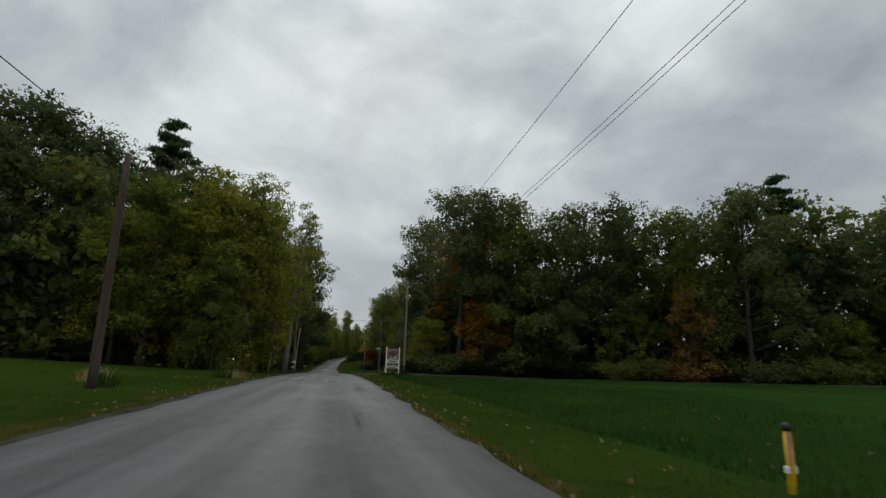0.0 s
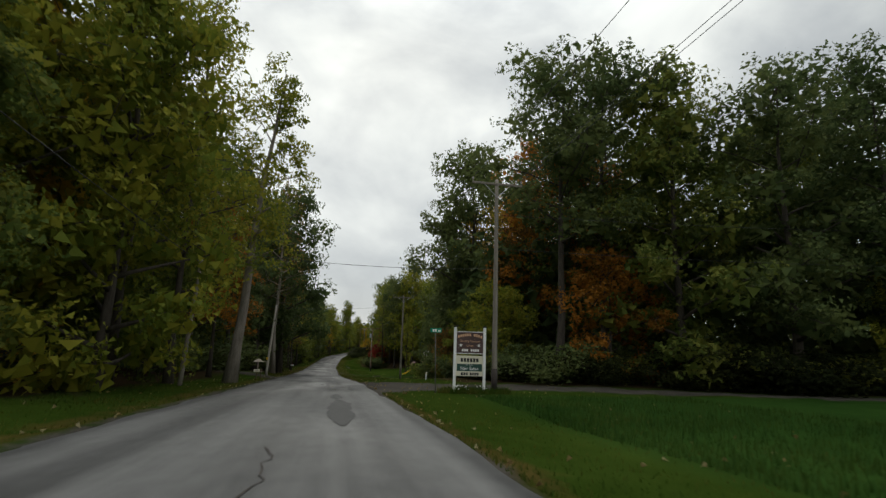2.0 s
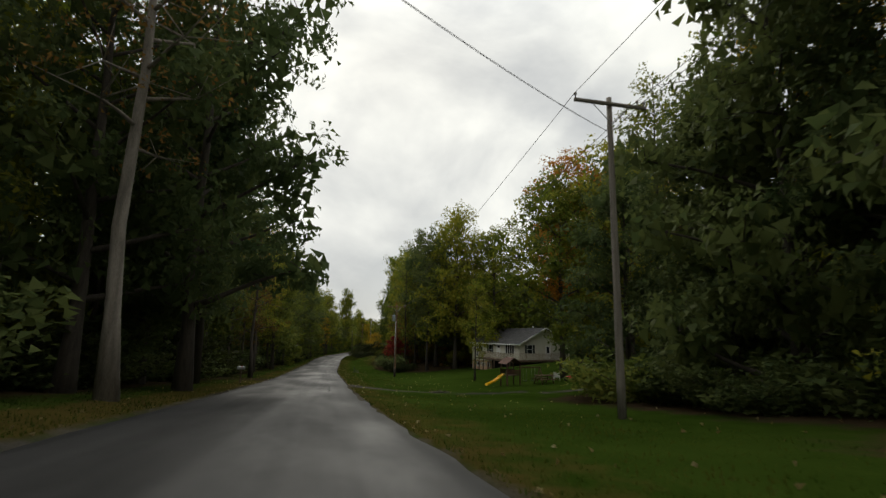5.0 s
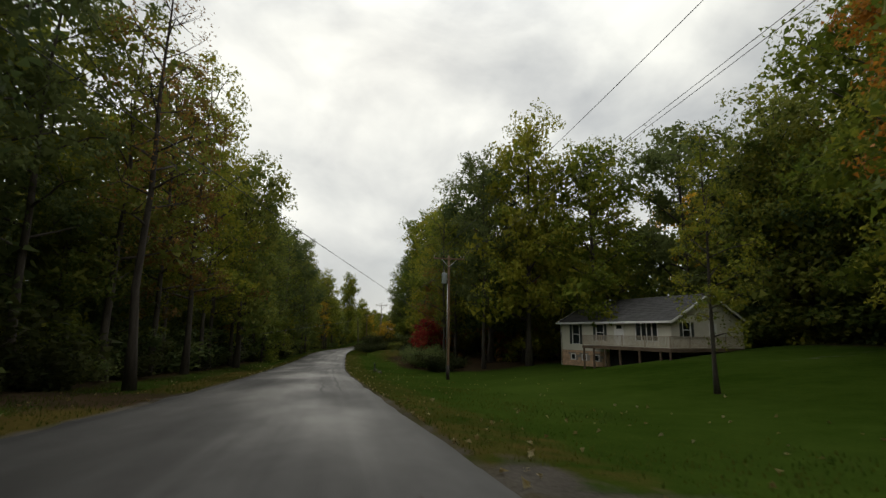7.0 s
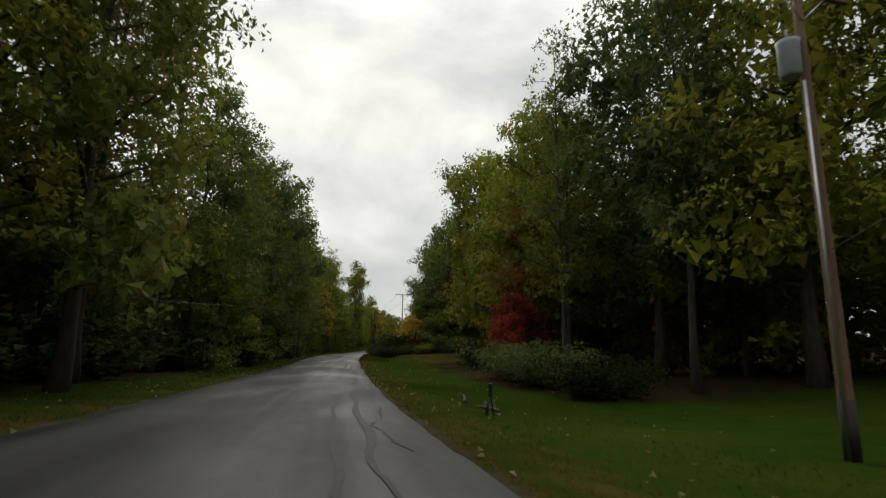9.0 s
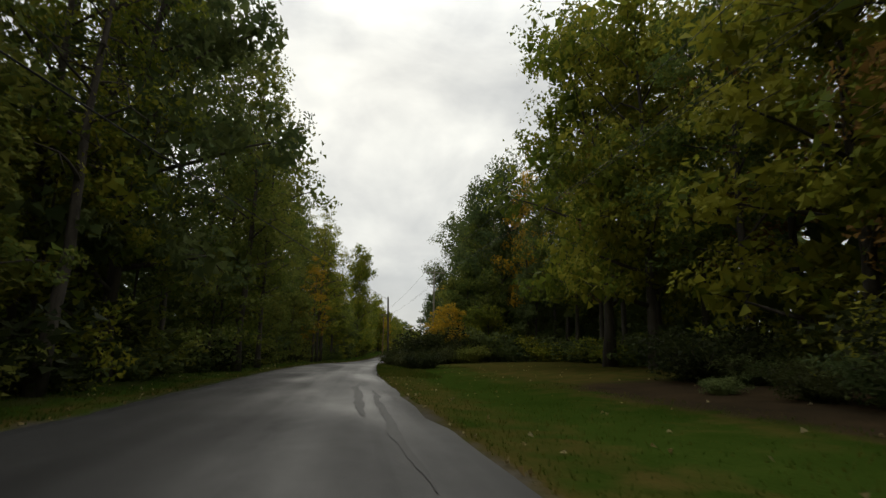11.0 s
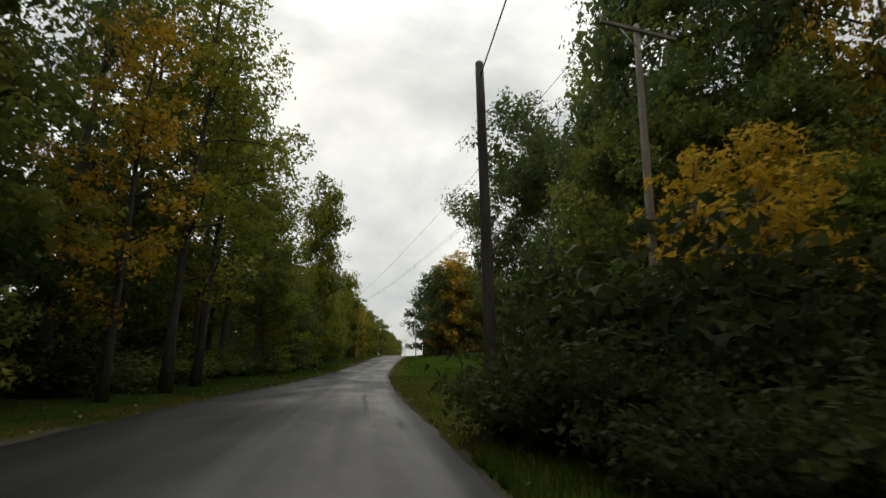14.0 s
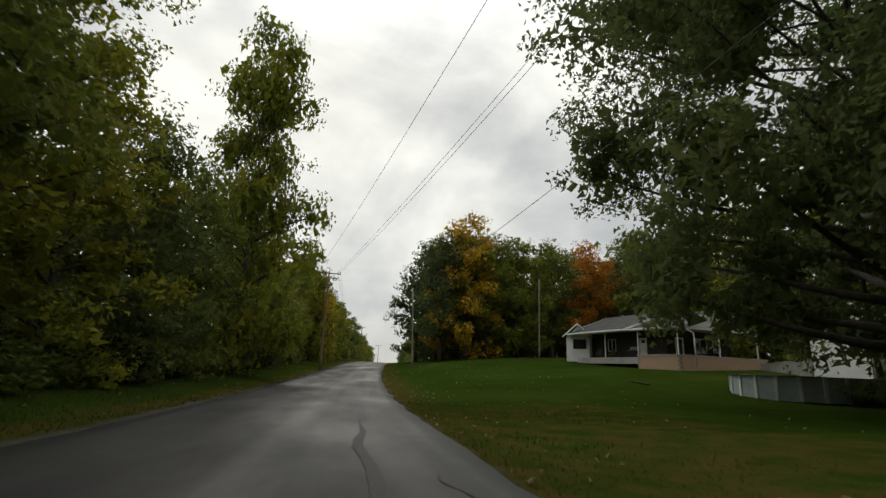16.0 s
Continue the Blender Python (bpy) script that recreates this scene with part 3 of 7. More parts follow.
def build_ground():
    verts, cols = [], []
    for y in GROUND_Y:
        lx, lz, ls = lane(y)
        k = math.sqrt(1 + ls * ls)
        for d in GROUND_D:
            x = float(lx + d * k)
            z = land(x, y)
            if abs(d) > 2.5:
                amp = min(1.0, (abs(d) - 2.5) / 6)
                z += amp * (0.10 * noise.noise((x * 0.25, y * 0.25, 0)) + 0.05 * noise.noise((x * 0.9, y * 0.9, 3)))
            el, er = edges(y)
            if el < d < er:
                z -= 0.06
            verts.append((x, y, z))
            cols.append((*zone(d, y), 1.0 - band(d, 6.4, 600, 1.0) * clamp((60 - y) / 2)))
    nd = len(GROUND_D)
    faces = [(i * nd + j, i * nd + j + 1, (i + 1) * nd + j + 1, (i + 1) * nd + j) for i in range(len(GROUND_Y) - 1) for j in range(nd - 1)]
    me = mesh_of("ground", verts, faces, [M_GROUND], smooth=True)
    layer = me.color_attributes.new("zone", "FLOAT_COLOR", "POINT")
    layer.data.foreach_set("color", np.array(cols, np.float32).ravel())
    return tagged(new("ground", me), "mown grass, leaf litter and gravel verges of rolling country", "ground", kind="structure")


build_ground()


def build_road():
    ys = list(np.arange(-100, 420, 1.0)) + list(np.arange(420, 760, 8.0))
    cols = [0, 0.07, 0.2, 0.35, 0.5, 0.65, 0.8, 0.93, 1]
    verts, uvs = [], []
    for y in ys:
        lx, lz, ls = lane(y)
        k = math.sqrt(1 + ls * ls)
        el, er = edges(y)
        for j, c in enumerate(cols):
            d = float(el + (er - el) * c)
            if j in (0, len(cols) - 1):
                d += 0.22 * noise.noise((y * 0.35, d, 7)) + 0.12 * noise.noise((y * 1.7, d, 2))
            camber = 0.06 * (1 - (2 * c - 1) ** 2)
            verts.append((float(lx + d * k), y, float(lz) + camber - 0.02 + 0.012 * noise.noise((d * 0.8, y * 0.3, 5))))
            uvs.append((d, y))
    n = len(cols)
    # skirts close the slab's sides
    base = len(verts)
    for i in range(len(ys)):
        for j in (0, n - 1):
            x, y, z = verts[i * n + j]
            verts.append((x, y, z - 0.12))
            uvs.append(uvs[i * n + j])
    faces = [(i * n + j, i * n + j + 1, (i + 1) * n + j + 1, (i + 1) * n + j) for i in range(len(ys) - 1) for j in range(n - 1)]
    for i in range(len(ys) - 1):
        a, b = base + 2 * i, base + 2 * (i + 1)
        faces.append((a, i * n, (i + 1) * n, b))
        faces.append((i * n + n - 1, a + 1, b + 1, (i + 1) * n + n - 1))
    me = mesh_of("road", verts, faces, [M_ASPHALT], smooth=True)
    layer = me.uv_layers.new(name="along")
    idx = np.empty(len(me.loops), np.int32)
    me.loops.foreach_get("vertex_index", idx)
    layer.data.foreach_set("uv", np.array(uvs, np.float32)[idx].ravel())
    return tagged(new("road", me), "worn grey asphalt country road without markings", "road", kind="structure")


build_road()
# ---- trees ----
def limb(bm, start, way, length, r0, r1, rng, steps=5, sag=0.0, wander=0.12, sides=6):
    """A tapered limb that wanders; gives back its points."""
    pts, p, w = [Vector(start)], Vector(start), Vector(way).normalized()
    for i in range(steps):
        w = (w + Vector((rng.uniform(-1, 1), rng.uniform(-1, 1), rng.uniform(-0.6, 0.8))) * wander + Vector((0, 0, -sag))).normalized()
        p = p + w * (length / steps)
        pts.append(p.copy())
    tube(bm, pts, [r0 + (r1 - r0) * i / steps for i in range(steps + 1)], sides)
    return pts


def leaf_cloud(centres, radii, per, size, rng, pair=2, hearts=None, slim=0.36, flat=0.7):
    """Many small pointed leaves strewn round the twig ends, as arrays of vertices and faces. hearts: the middle of each twig's lobe, from which its leaves face away."""
    per = per * pair
    c0 = np.array(centres, float)
    c = np.repeat(c0, per, axis=0)
    rad = np.repeat(np.array(radii, float), per)[:, None]
    n = len(c)
    v = rng.normal(size=(n, 3))
    v /= np.linalg.norm(v, axis=1, keepdims=True)
    c = c + v * rad * (rng.random((n, 1)) ** 0.45) * np.array([1.0, 1.0, flat])
    nrm = rng.normal(size=(n, 3))
    nrm /= np.linalg.norm(nrm, axis=1, keepdims=True)
    if hearts is None:
        nrm += np.array([0, 0, 0.45])
    else:
        out = c - np.repeat(np.array(hearts, float), per, axis=0)
        out /= np.linalg.norm(out, axis=1, keepdims=True) + 1e-6
        nrm = nrm * 0.85 + out * 0.8 + np.array([0, 0, 0.25])
    nrm /= np.linalg.norm(nrm, axis=1, keepdims=True)
    u = np.cross(nrm, rng.normal(size=(n, 3)))
    u /= np.linalg.norm(u, axis=1, keepdims=True)
    w = np.cross(nrm, u)
    s = size * rng.uniform(0.6, 1.35, (n, 1))
    tip, side = u * s, w * s * slim
    verts = np.stack([c - tip * 0.35 + side, c + tip * 0.65 - nrm * s * 0.1, c - tip * 0.35 - side], 1).reshape(-1, 3)
    return verts, np.arange(n * 3).reshape(-1, 3)


def tree_kind(name, seed, height, spread, bare=0.35, limbs=14, clumps=9, per=34, leaf=0.26, lean=0.0, trunk=0.28, rise=0.8, lobe=1.9, inner=12, fall=0.35):
    """Trunk and crown meshes of one kind of broadleaf tree: limbs that each carry a rounded lobe of leaf clumps.
    bare: the share of the trunk below the crown; fall: how far the crown narrows to its top."""
    rng, pr = np.random.default_rng(seed), random.Random(seed)
    bm = bmesh.new()
    n = 9
    pts, x, y = [], 0.0, 0.0
    for i in range(n + 1):
        h = i / n
        x += pr.uniform(-0.12, 0.12) * height / 22 + lean * height / n * (0.4 + 0.6 * h)
        y += pr.uniform(-0.12, 0.12) * height / 22
        pts.append((x, y, height * 0.92 * h - (0.25 if i == 0 else 0)))
    rad = [trunk * (1.45 if i == 0 else 1.0) * (1 - 0.88 * (i / n) ** 0.9) for i in range(n + 1)]
    tube(bm, pts, rad, 9 if leaf < 0.4 else 6)
    centres, radii, hearts, cores, core_r = [], [], [], [], []

    def trunk_at(h):
        f = clamp(h) * n
        i = min(n - 1, int(f))
        return Vector(pts[i]).lerp(Vector(pts[i + 1]), f - i)

    def add_lobe(c, r, count):
        for q in range(count):
            v = Vector((pr.gauss(0, 1), pr.gauss(0, 1), pr.gauss(0.25, 0.9))).normalized()
            e = c + Vector((v.x * r, v.y * r, v.z * r * 0.75))
            if q % 3 == 0 and leaf < 0.4:
                limb(bm, c, e - c, (e - c).length, 0.03, 0.008, pr, 1, 0, 0.1, 3)
            centres.append(tuple(e))
            radii.append(r * pr.uniform(0.36, 0.52))
            hearts.append(tuple(c))
        for _ in range(inner):
            cores.append(tuple(c))
            core_r.append(r * 0.78)

    for k in range(limbs):
        h = bare + (0.97 - bare) * (k + pr.random() * 0.7) / limbs
        a = k * 2.4 + pr.uniform(-0.5, 0.5)
        g = (h - bare) / (1 - bare)
        reach = spread * (0.72 + 0.38 * math.sin(math.pi * min(1, 0.1 + 0.75 * g)) - fall * g) * pr.uniform(0.72, 1.12)
        r = lobe * pr.uniform(0.75, 1.2)
        reach = max(0.3, reach - r)
        way = Vector((math.cos(a), math.sin(a), rise * (0.35 + 0.9 * g)))
        r0 = max(0.035, trunk * (1 - 0.86 * h) * 0.55)
        base = trunk_at(max(0.02, h - 0.07))
        lp = limb(bm, base, way, reach * 1.15, r0, 0.03, pr, 5, 0.02, 0.12, 6 if leaf < 0.4 else 3)
        add_lobe(lp[-1], r, clumps)
        if reach > 2.2:
            add_lobe(lp[3] + Vector((pr.uniform(-1, 1), pr.uniform(-1, 1), 0.4)), r * 0.8, max(3, clumps // 2))
    add_lobe(Vector(pts[-1]), lobe * 0.9, clumps)
    me_t = bpy.data.meshes.new(name + "_trunk")
    bm.to_mesh(me_t)
    bm.free()
    me_t.materials.append(M_BARK)
    v, f = leaf_cloud(centres, radii, per, leaf, rng, hearts=hearts)
    if inner:
        v2, f2 = leaf_cloud(cores, core_r, 1, clamp(leaf * 1.8, 0.3, 0.85), rng, slim=0.5, flat=0.8)
        f = np.concatenate([f, f2 + len(v)])
        v = np.concatenate([v, v2])
    me_c = mesh_of(name + "_crown", v, f, [LEAF["green"]])
    return me_t, me_c


def pine_kind(name, seed, height, spread):
    """A white pine: long level boughs in open tiers, each with flat sprays of needles."""
    rng, pr = np.random.default_rng(seed), random.Random(seed)
    bm = bmesh.new()
    tube(bm, [(0, 0, -0.2), (0.1, 0, height * 0.5), (0, 0.1, height)], [0.3, 0.18, 0.02], 8)
    centres, radii = [], []
    for k in range(46):
        h = 0.34 + 0.65 * (k // 4) / 11.5 + pr.uniform(-0.012, 0.012)
        a = k * 1.7 + pr.uniform(-0.4, 0.4)
        reach = spread * clamp(1.25 * (1.04 - h) / 0.7, 0.16, 1.0) * pr.uniform(0.65, 1.15)
        lp = limb(bm, (0, 0, h * height), (math.cos(a), math.sin(a), 0.22), reach, 0.05, 0.012, pr, 5, 0.0, 0.07, 5)
        for t in (2, 3, 4, 5):
            for _ in range(2):
                centres.append(tuple(lp[t] + Vector((pr.uniform(-1, 1), pr.uniform(-1, 1), 0.25)) * 0.45))
                radii.append(0.75)
    me_t = bpy.data.meshes.new(name + "_trunk")
    bm.to_mesh(me_t)
    bm.free()
    me_t.materials.append(M_BARK)
    v, f = leaf_cloud(centres, radii, 20, 0.5, rng, slim=0.16, flat=0.45)
    return me_t, mesh_of(name + "_crown", v, f, [LEAF["needle"]])


def bush_kind(name, seed, height, spread, per=34, stems=11, leaf=0.2):
    rng, pr = np.random.default_rng(seed), random.Random(seed)
    bm = bmesh.new()
    centres, radii = [], []
    for k in range(stems):
        a = k * 2.4 + pr.uniform(-0.4, 0.4)
        way = Vector((math.cos(a) * 0.7, math.sin(a) * 0.7, pr.uniform(0.5, 1.3)))
        lp = limb(bm, (math.cos(a) * 0.15, math.sin(a) * 0.15, -0.1), way, height * pr.uniform(0.65, 1.1), 0.035, 0.008, pr, 4, 0.05, 0.18, 5)
        for t in (1, 2, 3, 4):
            for _ in range(2):
                centres.append(tuple(lp[t] + Vector((pr.uniform(-1, 1), pr.uniform(-1, 1), pr.uniform(-0.4, 0.4))) * spread * 0.28))
                radii.append(spread * 0.26 * pr.uniform(0.7, 1.2))
    me_t = bpy.data.meshes.new(name + "_wood")
    bm.to_mesh(me_t)
    bm.free()
    me_t.materials.append(M_BARK)
    v, f = leaf_cloud(centres, radii, per, leaf, rng)
    v[:, 2] = np.abs(v[:, 2])
    return me_t, mesh_of(name + "_foliage", v, f, [LEAF["green"]])


KINDS = {
    "oak": [tree_kind("oak", 11 + i, 24, 7.4, bare=0.22, limbs=22, clumps=10, per=13, leaf=0.3, trunk=0.36, lobe=2.3, fall=0.14, inner=28) for i in range(3)],
    "tall": [tree_kind("tall", 21 + i, 25, 5.8, bare=0.32, limbs=20, clumps=9, per=15, leaf=0.26, trunk=0.27, lobe=1.9, fall=0.2, inner=16) for i in range(3)],
    "full": [tree_kind("full", 31 + i, 20, 6.2, bare=0.05, limbs=24, clumps=9, per=12, leaf=0.26, trunk=0.26, lobe=2.0, inner=36) for i in range(3)],
    "thin": [tree_kind("thin", 41 + i, 24, 4.6, bare=0.28, limbs=20, clumps=9, per=13, leaf=0.23, trunk=0.22, lobe=1.6, inner=2) for i in range(2)],
    "high": [tree_kind("high", 36 + i, 28, 7.6, bare=0.5, limbs=18, clumps=10, per=13, leaf=0.3, trunk=0.36, lobe=2.4, fall=0.1, inner=18) for i in range(2)],
    "leaner": [tree_kind("leaner", 47, 24, 4.6, bare=0.42, limbs=17, clumps=9, per=22, leaf=0.22, trunk=0.42, lobe=1.7, inner=3)],
    "small": [tree_kind("small", 51 + i, 9, 4.0, bare=0.12, limbs=14, clumps=8, per=24, leaf=0.19, trunk=0.12, lobe=1.4, inner=16) for i in range(2)],
    "mid": [tree_kind("mid", 55 + i, 24, 6.8, bare=0.1, limbs=18, clumps=7, per=8, leaf=0.5, trunk=0.3, lobe=2.5, fall=0.15, inner=16) for i in range(3)],
    "far": [tree_kind("far", 61 + i, 24, 6.8, bare=0.06, limbs=14, clumps=6, per=6, leaf=0.8, trunk=0.3, lobe=2.7, fall=0.15, inner=12) for i in range(3)],
    "bareish": [tree_kind("bareish", 71, 24, 3.4, bare=0.4, limbs=20, clumps=10, per=4, leaf=0.16, trunk=0.24, lobe=1.5, inner=0)],
    "great": [tree_kind("great", 75, 22, 12.5, bare=0.16, limbs=54, clumps=14, per=28, leaf=0.26, trunk=0.46, lobe=2.7, rise=0.55, fall=0.05, inner=75)],
    "pine": [pine_kind("pine", 81, 25, 4.8)],
}
BUSHES = [bush_kind("bush", 91 + i, 2.6, 2.6, per=13, leaf=0.22) for i in range(3)]
LEAFY_BUSHES = [bush_kind("leafy_bush", 95 + i, 2.6, 2.6, per=24, stems=12, leaf=0.16) for i in range(2)]
TONE = {"green": "dark green leaves", "dark": "dense dark green leaves", "olive": "olive green leaves turning yellow", "yellow": "yellow autumn leaves",
        "orange": "orange autumn leaves", "russet": "russet brown autumn leaves", "red": "red autumn leaves", "needle": "dark green needles", "brush": "dull dark leaves"}
KIND_WORDS = {"oak": "broad roadside tree", "tall": "tall woodland tree", "high": "tall tree with a bare lower trunk", "full": "tree leafed down to the ground", "thin": "tall thin-crowned tree", "leaner": "tall leaning tree",
              "small": "small understorey tree", "far": "woodland tree deep in the wood", "bareish": "nearly bare tall tree", "pine": "tall pine tree",
              "mid": "woodland tree behind the first row", "great": "great spreading oak"}
FULL_HEIGHT = {"oak": 24, "high": 28, "tall": 25, "full": 20, "thin": 24, "leaner": 24, "small": 9, "far": 24, "bareish": 24, "pine": 25, "mid": 24, "great": 22}
tree_rng = random.Random(5)


def grow(name, meshes, wood_name, leaf_name, x, y, size, tone, label, category, group, turn=None, wide=1.0, bark=None, tilt=(0, 0), sink=0.05):
    ob = new(name)
    t = tree_rng.uniform(0, 360) if turn is None else turn
    ob.matrix_world = pose(x, y, land(x, y) - sink, tilt[0], tilt[1], t) @ Matrix.Diagonal((size * wide, size * wide, size, 1))
    for nm, me, mt in ((wood_name, meshes[0], bark), (leaf_name, meshes[1], LEAF[tone])):
        o = new(nm, me)
        o.parent = ob
        if mt:
            o.material_slots[0].link = "OBJECT"
            o.material_slots[0].material = mt
    return tagged(ob, label, category, group)


DEEP = {}


def deep_woods():
    """The trees behind the first rows, too many to be told apart, joined by side and leaf colour."""
    for (side, tone), stand in sorted(DEEP.items()):
        for piece, word in ((0, "trunks"), (1, "crowns")):
            vs, fs, at_ = [], [], 0
            for meshes, place in stand:
                me = meshes[piece]
                co = np.empty(len(me.vertices) * 3)
                me.vertices.foreach_get("co", co)
                m = np.array(place)
                co = co.reshape(-1, 3) @ m[:3, :3].T + m[:3, 3]
                me.calc_loop_triangles()
                tri = np.empty(len(me.loop_triangles) * 3, np.int32)
                me.loop_triangles.foreach_get("vertices", tri)
                vs.append(co)
                fs.append(tri + at_)
                at_ += len(co)
            v, f = np.concatenate(vs), np.concatenate(fs)
            me = bpy.data.meshes.new("deep_woods")
            me.vertices.add(len(v))
            me.vertices.foreach_set("co", v.ravel())
            me.loops.add(len(f))
            me.loops.foreach_set("vertex_index", f)
            me.polygons.add(len(f) // 3)
            me.polygons.foreach_set("loop_start", np.arange(0, len(f), 3, dtype=np.int32))
            me.materials.append(LEAF[tone] if piece else M_BARK)
            me.update(calc_edges=True)
            tagged(new("deep_woods", me), f"{word} of woodland trees with {TONE[tone]} behind the roadside trees", "woods", kind="stuff")


def tree(kind, y, d, height, tone="green", variant=None, wide=1.0, turn=None, bark=None, tilt=(0, 0)):
    """A tree of that kind and height, d metres across from the lane's line at y."""
    x, y, _ = at(y, d)
    v = tree_rng.randrange(len(KINDS[kind])) if variant is None else variant
    s = height / FULL_HEIGHT[kind]
    if kind in ("mid", "far"):
        place = pose(x, y, land(x, y) - 0.05, 0, 0, tree_rng.uniform(0, 360)) @ Matrix.Diagonal((s * wide, s * wide, s, 1))
        DEEP.setdefault(("left" if d < 0 else "right", tone), []).append((KINDS[kind][v % len(KINDS[kind])], place))
        return None
    return grow("pine_tree" if kind == "pine" else "tree", KINDS[kind][v % len(KINDS[kind])], "trunk", "crown", x, y, s, tone,
                f"{KIND_WORDS[kind]} with {TONE[tone]}", "tree", "roadside woods", turn, wide, bark, tilt)


def tree_at(kind, x, y, top, tone="green", variant=None, wide=1.0, turn=None, bark=None, tilt=(0, 0)):
    """A tree of that kind at x, y whose crown ends at the level top."""
    lx, _, ls = lane(y)
    v = tree_rng.randrange(len(KINDS[kind])) if variant is None else variant % len(KINDS[kind])
    reach = max(q.co.z for q in KINDS[kind][v][1].vertices) * 0.985
    return tree(kind, y, (x - float(lx)) / math.sqrt(1 + float(ls) ** 2), (top - land(x, y)) * FULL_HEIGHT[kind] / reach, tone, v, wide, turn, bark, tilt)


def bush(y, d, height, tone="green", wide=1.0, fine=False):
    x, y, _ = at(y, d)
    return grow("bush", tree_rng.choice(LEAFY_BUSHES if fine else BUSHES), "wood", "foliage", x, y, height / 2.6, tone, f"wild shrub with {TONE[tone]}", "bush", "undergrowth", None, wide)


def pick(tones):
    return tree_rng.choice(tones.split())


def wood_row(y0, y1, step, d, jitter, kinds, tones, h0, h1):
    """Trees along the road in a loose row."""
    y = y0
    while y < y1:
        tree(pick(kinds), y + tree_rng.uniform(-1, 1), d + tree_rng.uniform(-jitter, jitter), tree_rng.uniform(h0, h1), pick(tones))
        y += step * tree_rng.uniform(0.75, 1.25)


def bush_row(y0, y1, step, d, jitter, tones, h0, h1, wide=1.3, fine=False):
    y = y0
    while y < y1:
        bush(y + tree_rng.uniform(-0.5, 0.5), d + tree_rng.uniform(-jitter, jitter), tree_rng.uniform(h0, h1), pick(tones), wide, fine)
        y += step * tree_rng.uniform(0.75, 1.25)


def wood_mass(label, line, height, depth, count, tone, seed, leaf=1.7):
    """Far woods: a belt of foliage along a line of x, y, too deep to be told apart tree by tree."""
    rng = np.random.default_rng(seed)
    pts = np.array(line, float)
    seg = np.hypot(*np.diff(pts, axis=0).T)
    cum = np.concatenate([[0], np.cumsum(seg)])
    s = rng.random(count) * cum[-1]
    x, y = np.interp(s, cum, pts[:, 0]), np.interp(s, cum, pts[:, 1])
    top = height * (0.78 + 0.2 * np.sin(s * 0.55 + 1) * np.sin(s * 0.23) + 0.12 * np.sin(s * 1.7))
    h = top * rng.random(count) ** 0.8
    off = rng.normal(size=(count, 2)) * depth * 0.35
    c = np.stack([x + off[:, 0], y + off[:, 1], land_many(x, y) + h], 1)
    v, f = leaf_cloud(c, np.full(count, 0.6), 1, leaf, rng)
    ob = new("far_woods", mesh_of("far_woods", v, f, [LEAF[tone]]))
    return tagged(ob, label, "woods", kind="stuff")
# ---- woods, left of the road ----
# olive trees leafed to the ground above the grass bank, darker and taller ones behind
tree_at("full", -13.5, 55, 19.0, "olive", 0, wide=1.0)
tree_at("oak", -18.5, 54, 16.5, "olive", 1)
tree_at("full", -9.6, 59, 19.2, "olive", 1, wide=0.85)
tree_at("full", -16.5, 60, 17.5, "yellow", 2)
tree_at("oak", -22.5, 57, 13.5, "olive", 0)
tree_at("full", -11.5, 51.5, 10.0, "green", 2, wide=0.9)
tree_at("thin", -8.8, 66, 21.5, "olive", 0, wide=0.95)
tree_at("pine", -24.4, 72, 30.0, "needle")
for tx, ty, tz in ((-29, 69, 25.5), (-34, 66, 27.5), (-39, 67, 29.5), (-45, 63, 29.0), (-51, 58, 27.5), (-58, 54, 27), (-36, 58, 22), (-28, 60, 20), (-44, 53, 21)):
    tree_at(pick("oak full oak"), tx, ty, tz, "dark")
wood_mass("dense undergrowth inside the wood above the grass bank", [(-70, 38), (-45, 52), (-25, 60), (-14, 66)], 15, 4, 5800, "dark", 8, 1.1)
tree("leaner", 72, -6.6, 25, "olive", 0, bark=M_PALEBARK, turn=0, tilt=(0, 5), wide=0.9)
tree("small", 68, -11, 9, "green")
tree("thin", 62, -10.5, 25, "olive", 1)
tree("tall", 80, -9.8, 15.5, "orange", 2, wide=1.1)
tree("tall", 79, -12.5, 25, "green")
tree("oak", 90, -14, 25, "dark", 2)
tree("tall", 98, -11.5, 27, "dark", 0)
tree_at("oak", -8.2, 118.5, 23.0, "dark", 1, wide=0.86)
tree_at("oak", -11.0, 112, 20.0, "dark", 0, wide=0.85)
tree_at("bareish", -8.0, 108.5, 22.5, "russet", bark=M_PALEBARK)
tree_at("pine", -9.6, 127, 20.0, "needle")
tree_at("oak", -12.2, 123.5, 18.0, "dark", 0)
tree_at("oak", -12.8, 134, 17.0, "dark", 2)
tree_at("bareish", -8.6, 146, 10.5, "russet", 0)
tree_at("bareish", -8.0, 209, 8.0, "olive", 0)
tree("tall", 134, -13.5, 26, "dark", 2)
tree("tall", 130.5, -10.5, 22, "dark", 1)
wood_row(62, 106, 7, -17, 1.5, "tall oak", "green olive dark", 23, 27)
wood_row(120, 150, 5.6, -12.5, 1.0, "tall thin thin", "green dark olive green", 20, 26)
wood_row(152, 198, 5.6, -11.4, 1.2, "thin tall thin thin", "green green olive olive russet", 20, 26)
wood_row(200, 222, 4.8, -11.0, 1.2, "thin thin tall", "olive green dark", 21, 25)
wood_row(223, 258, 5.6, -10.8, 1.0, "tall tall thin", "olive green dark", 20, 25)
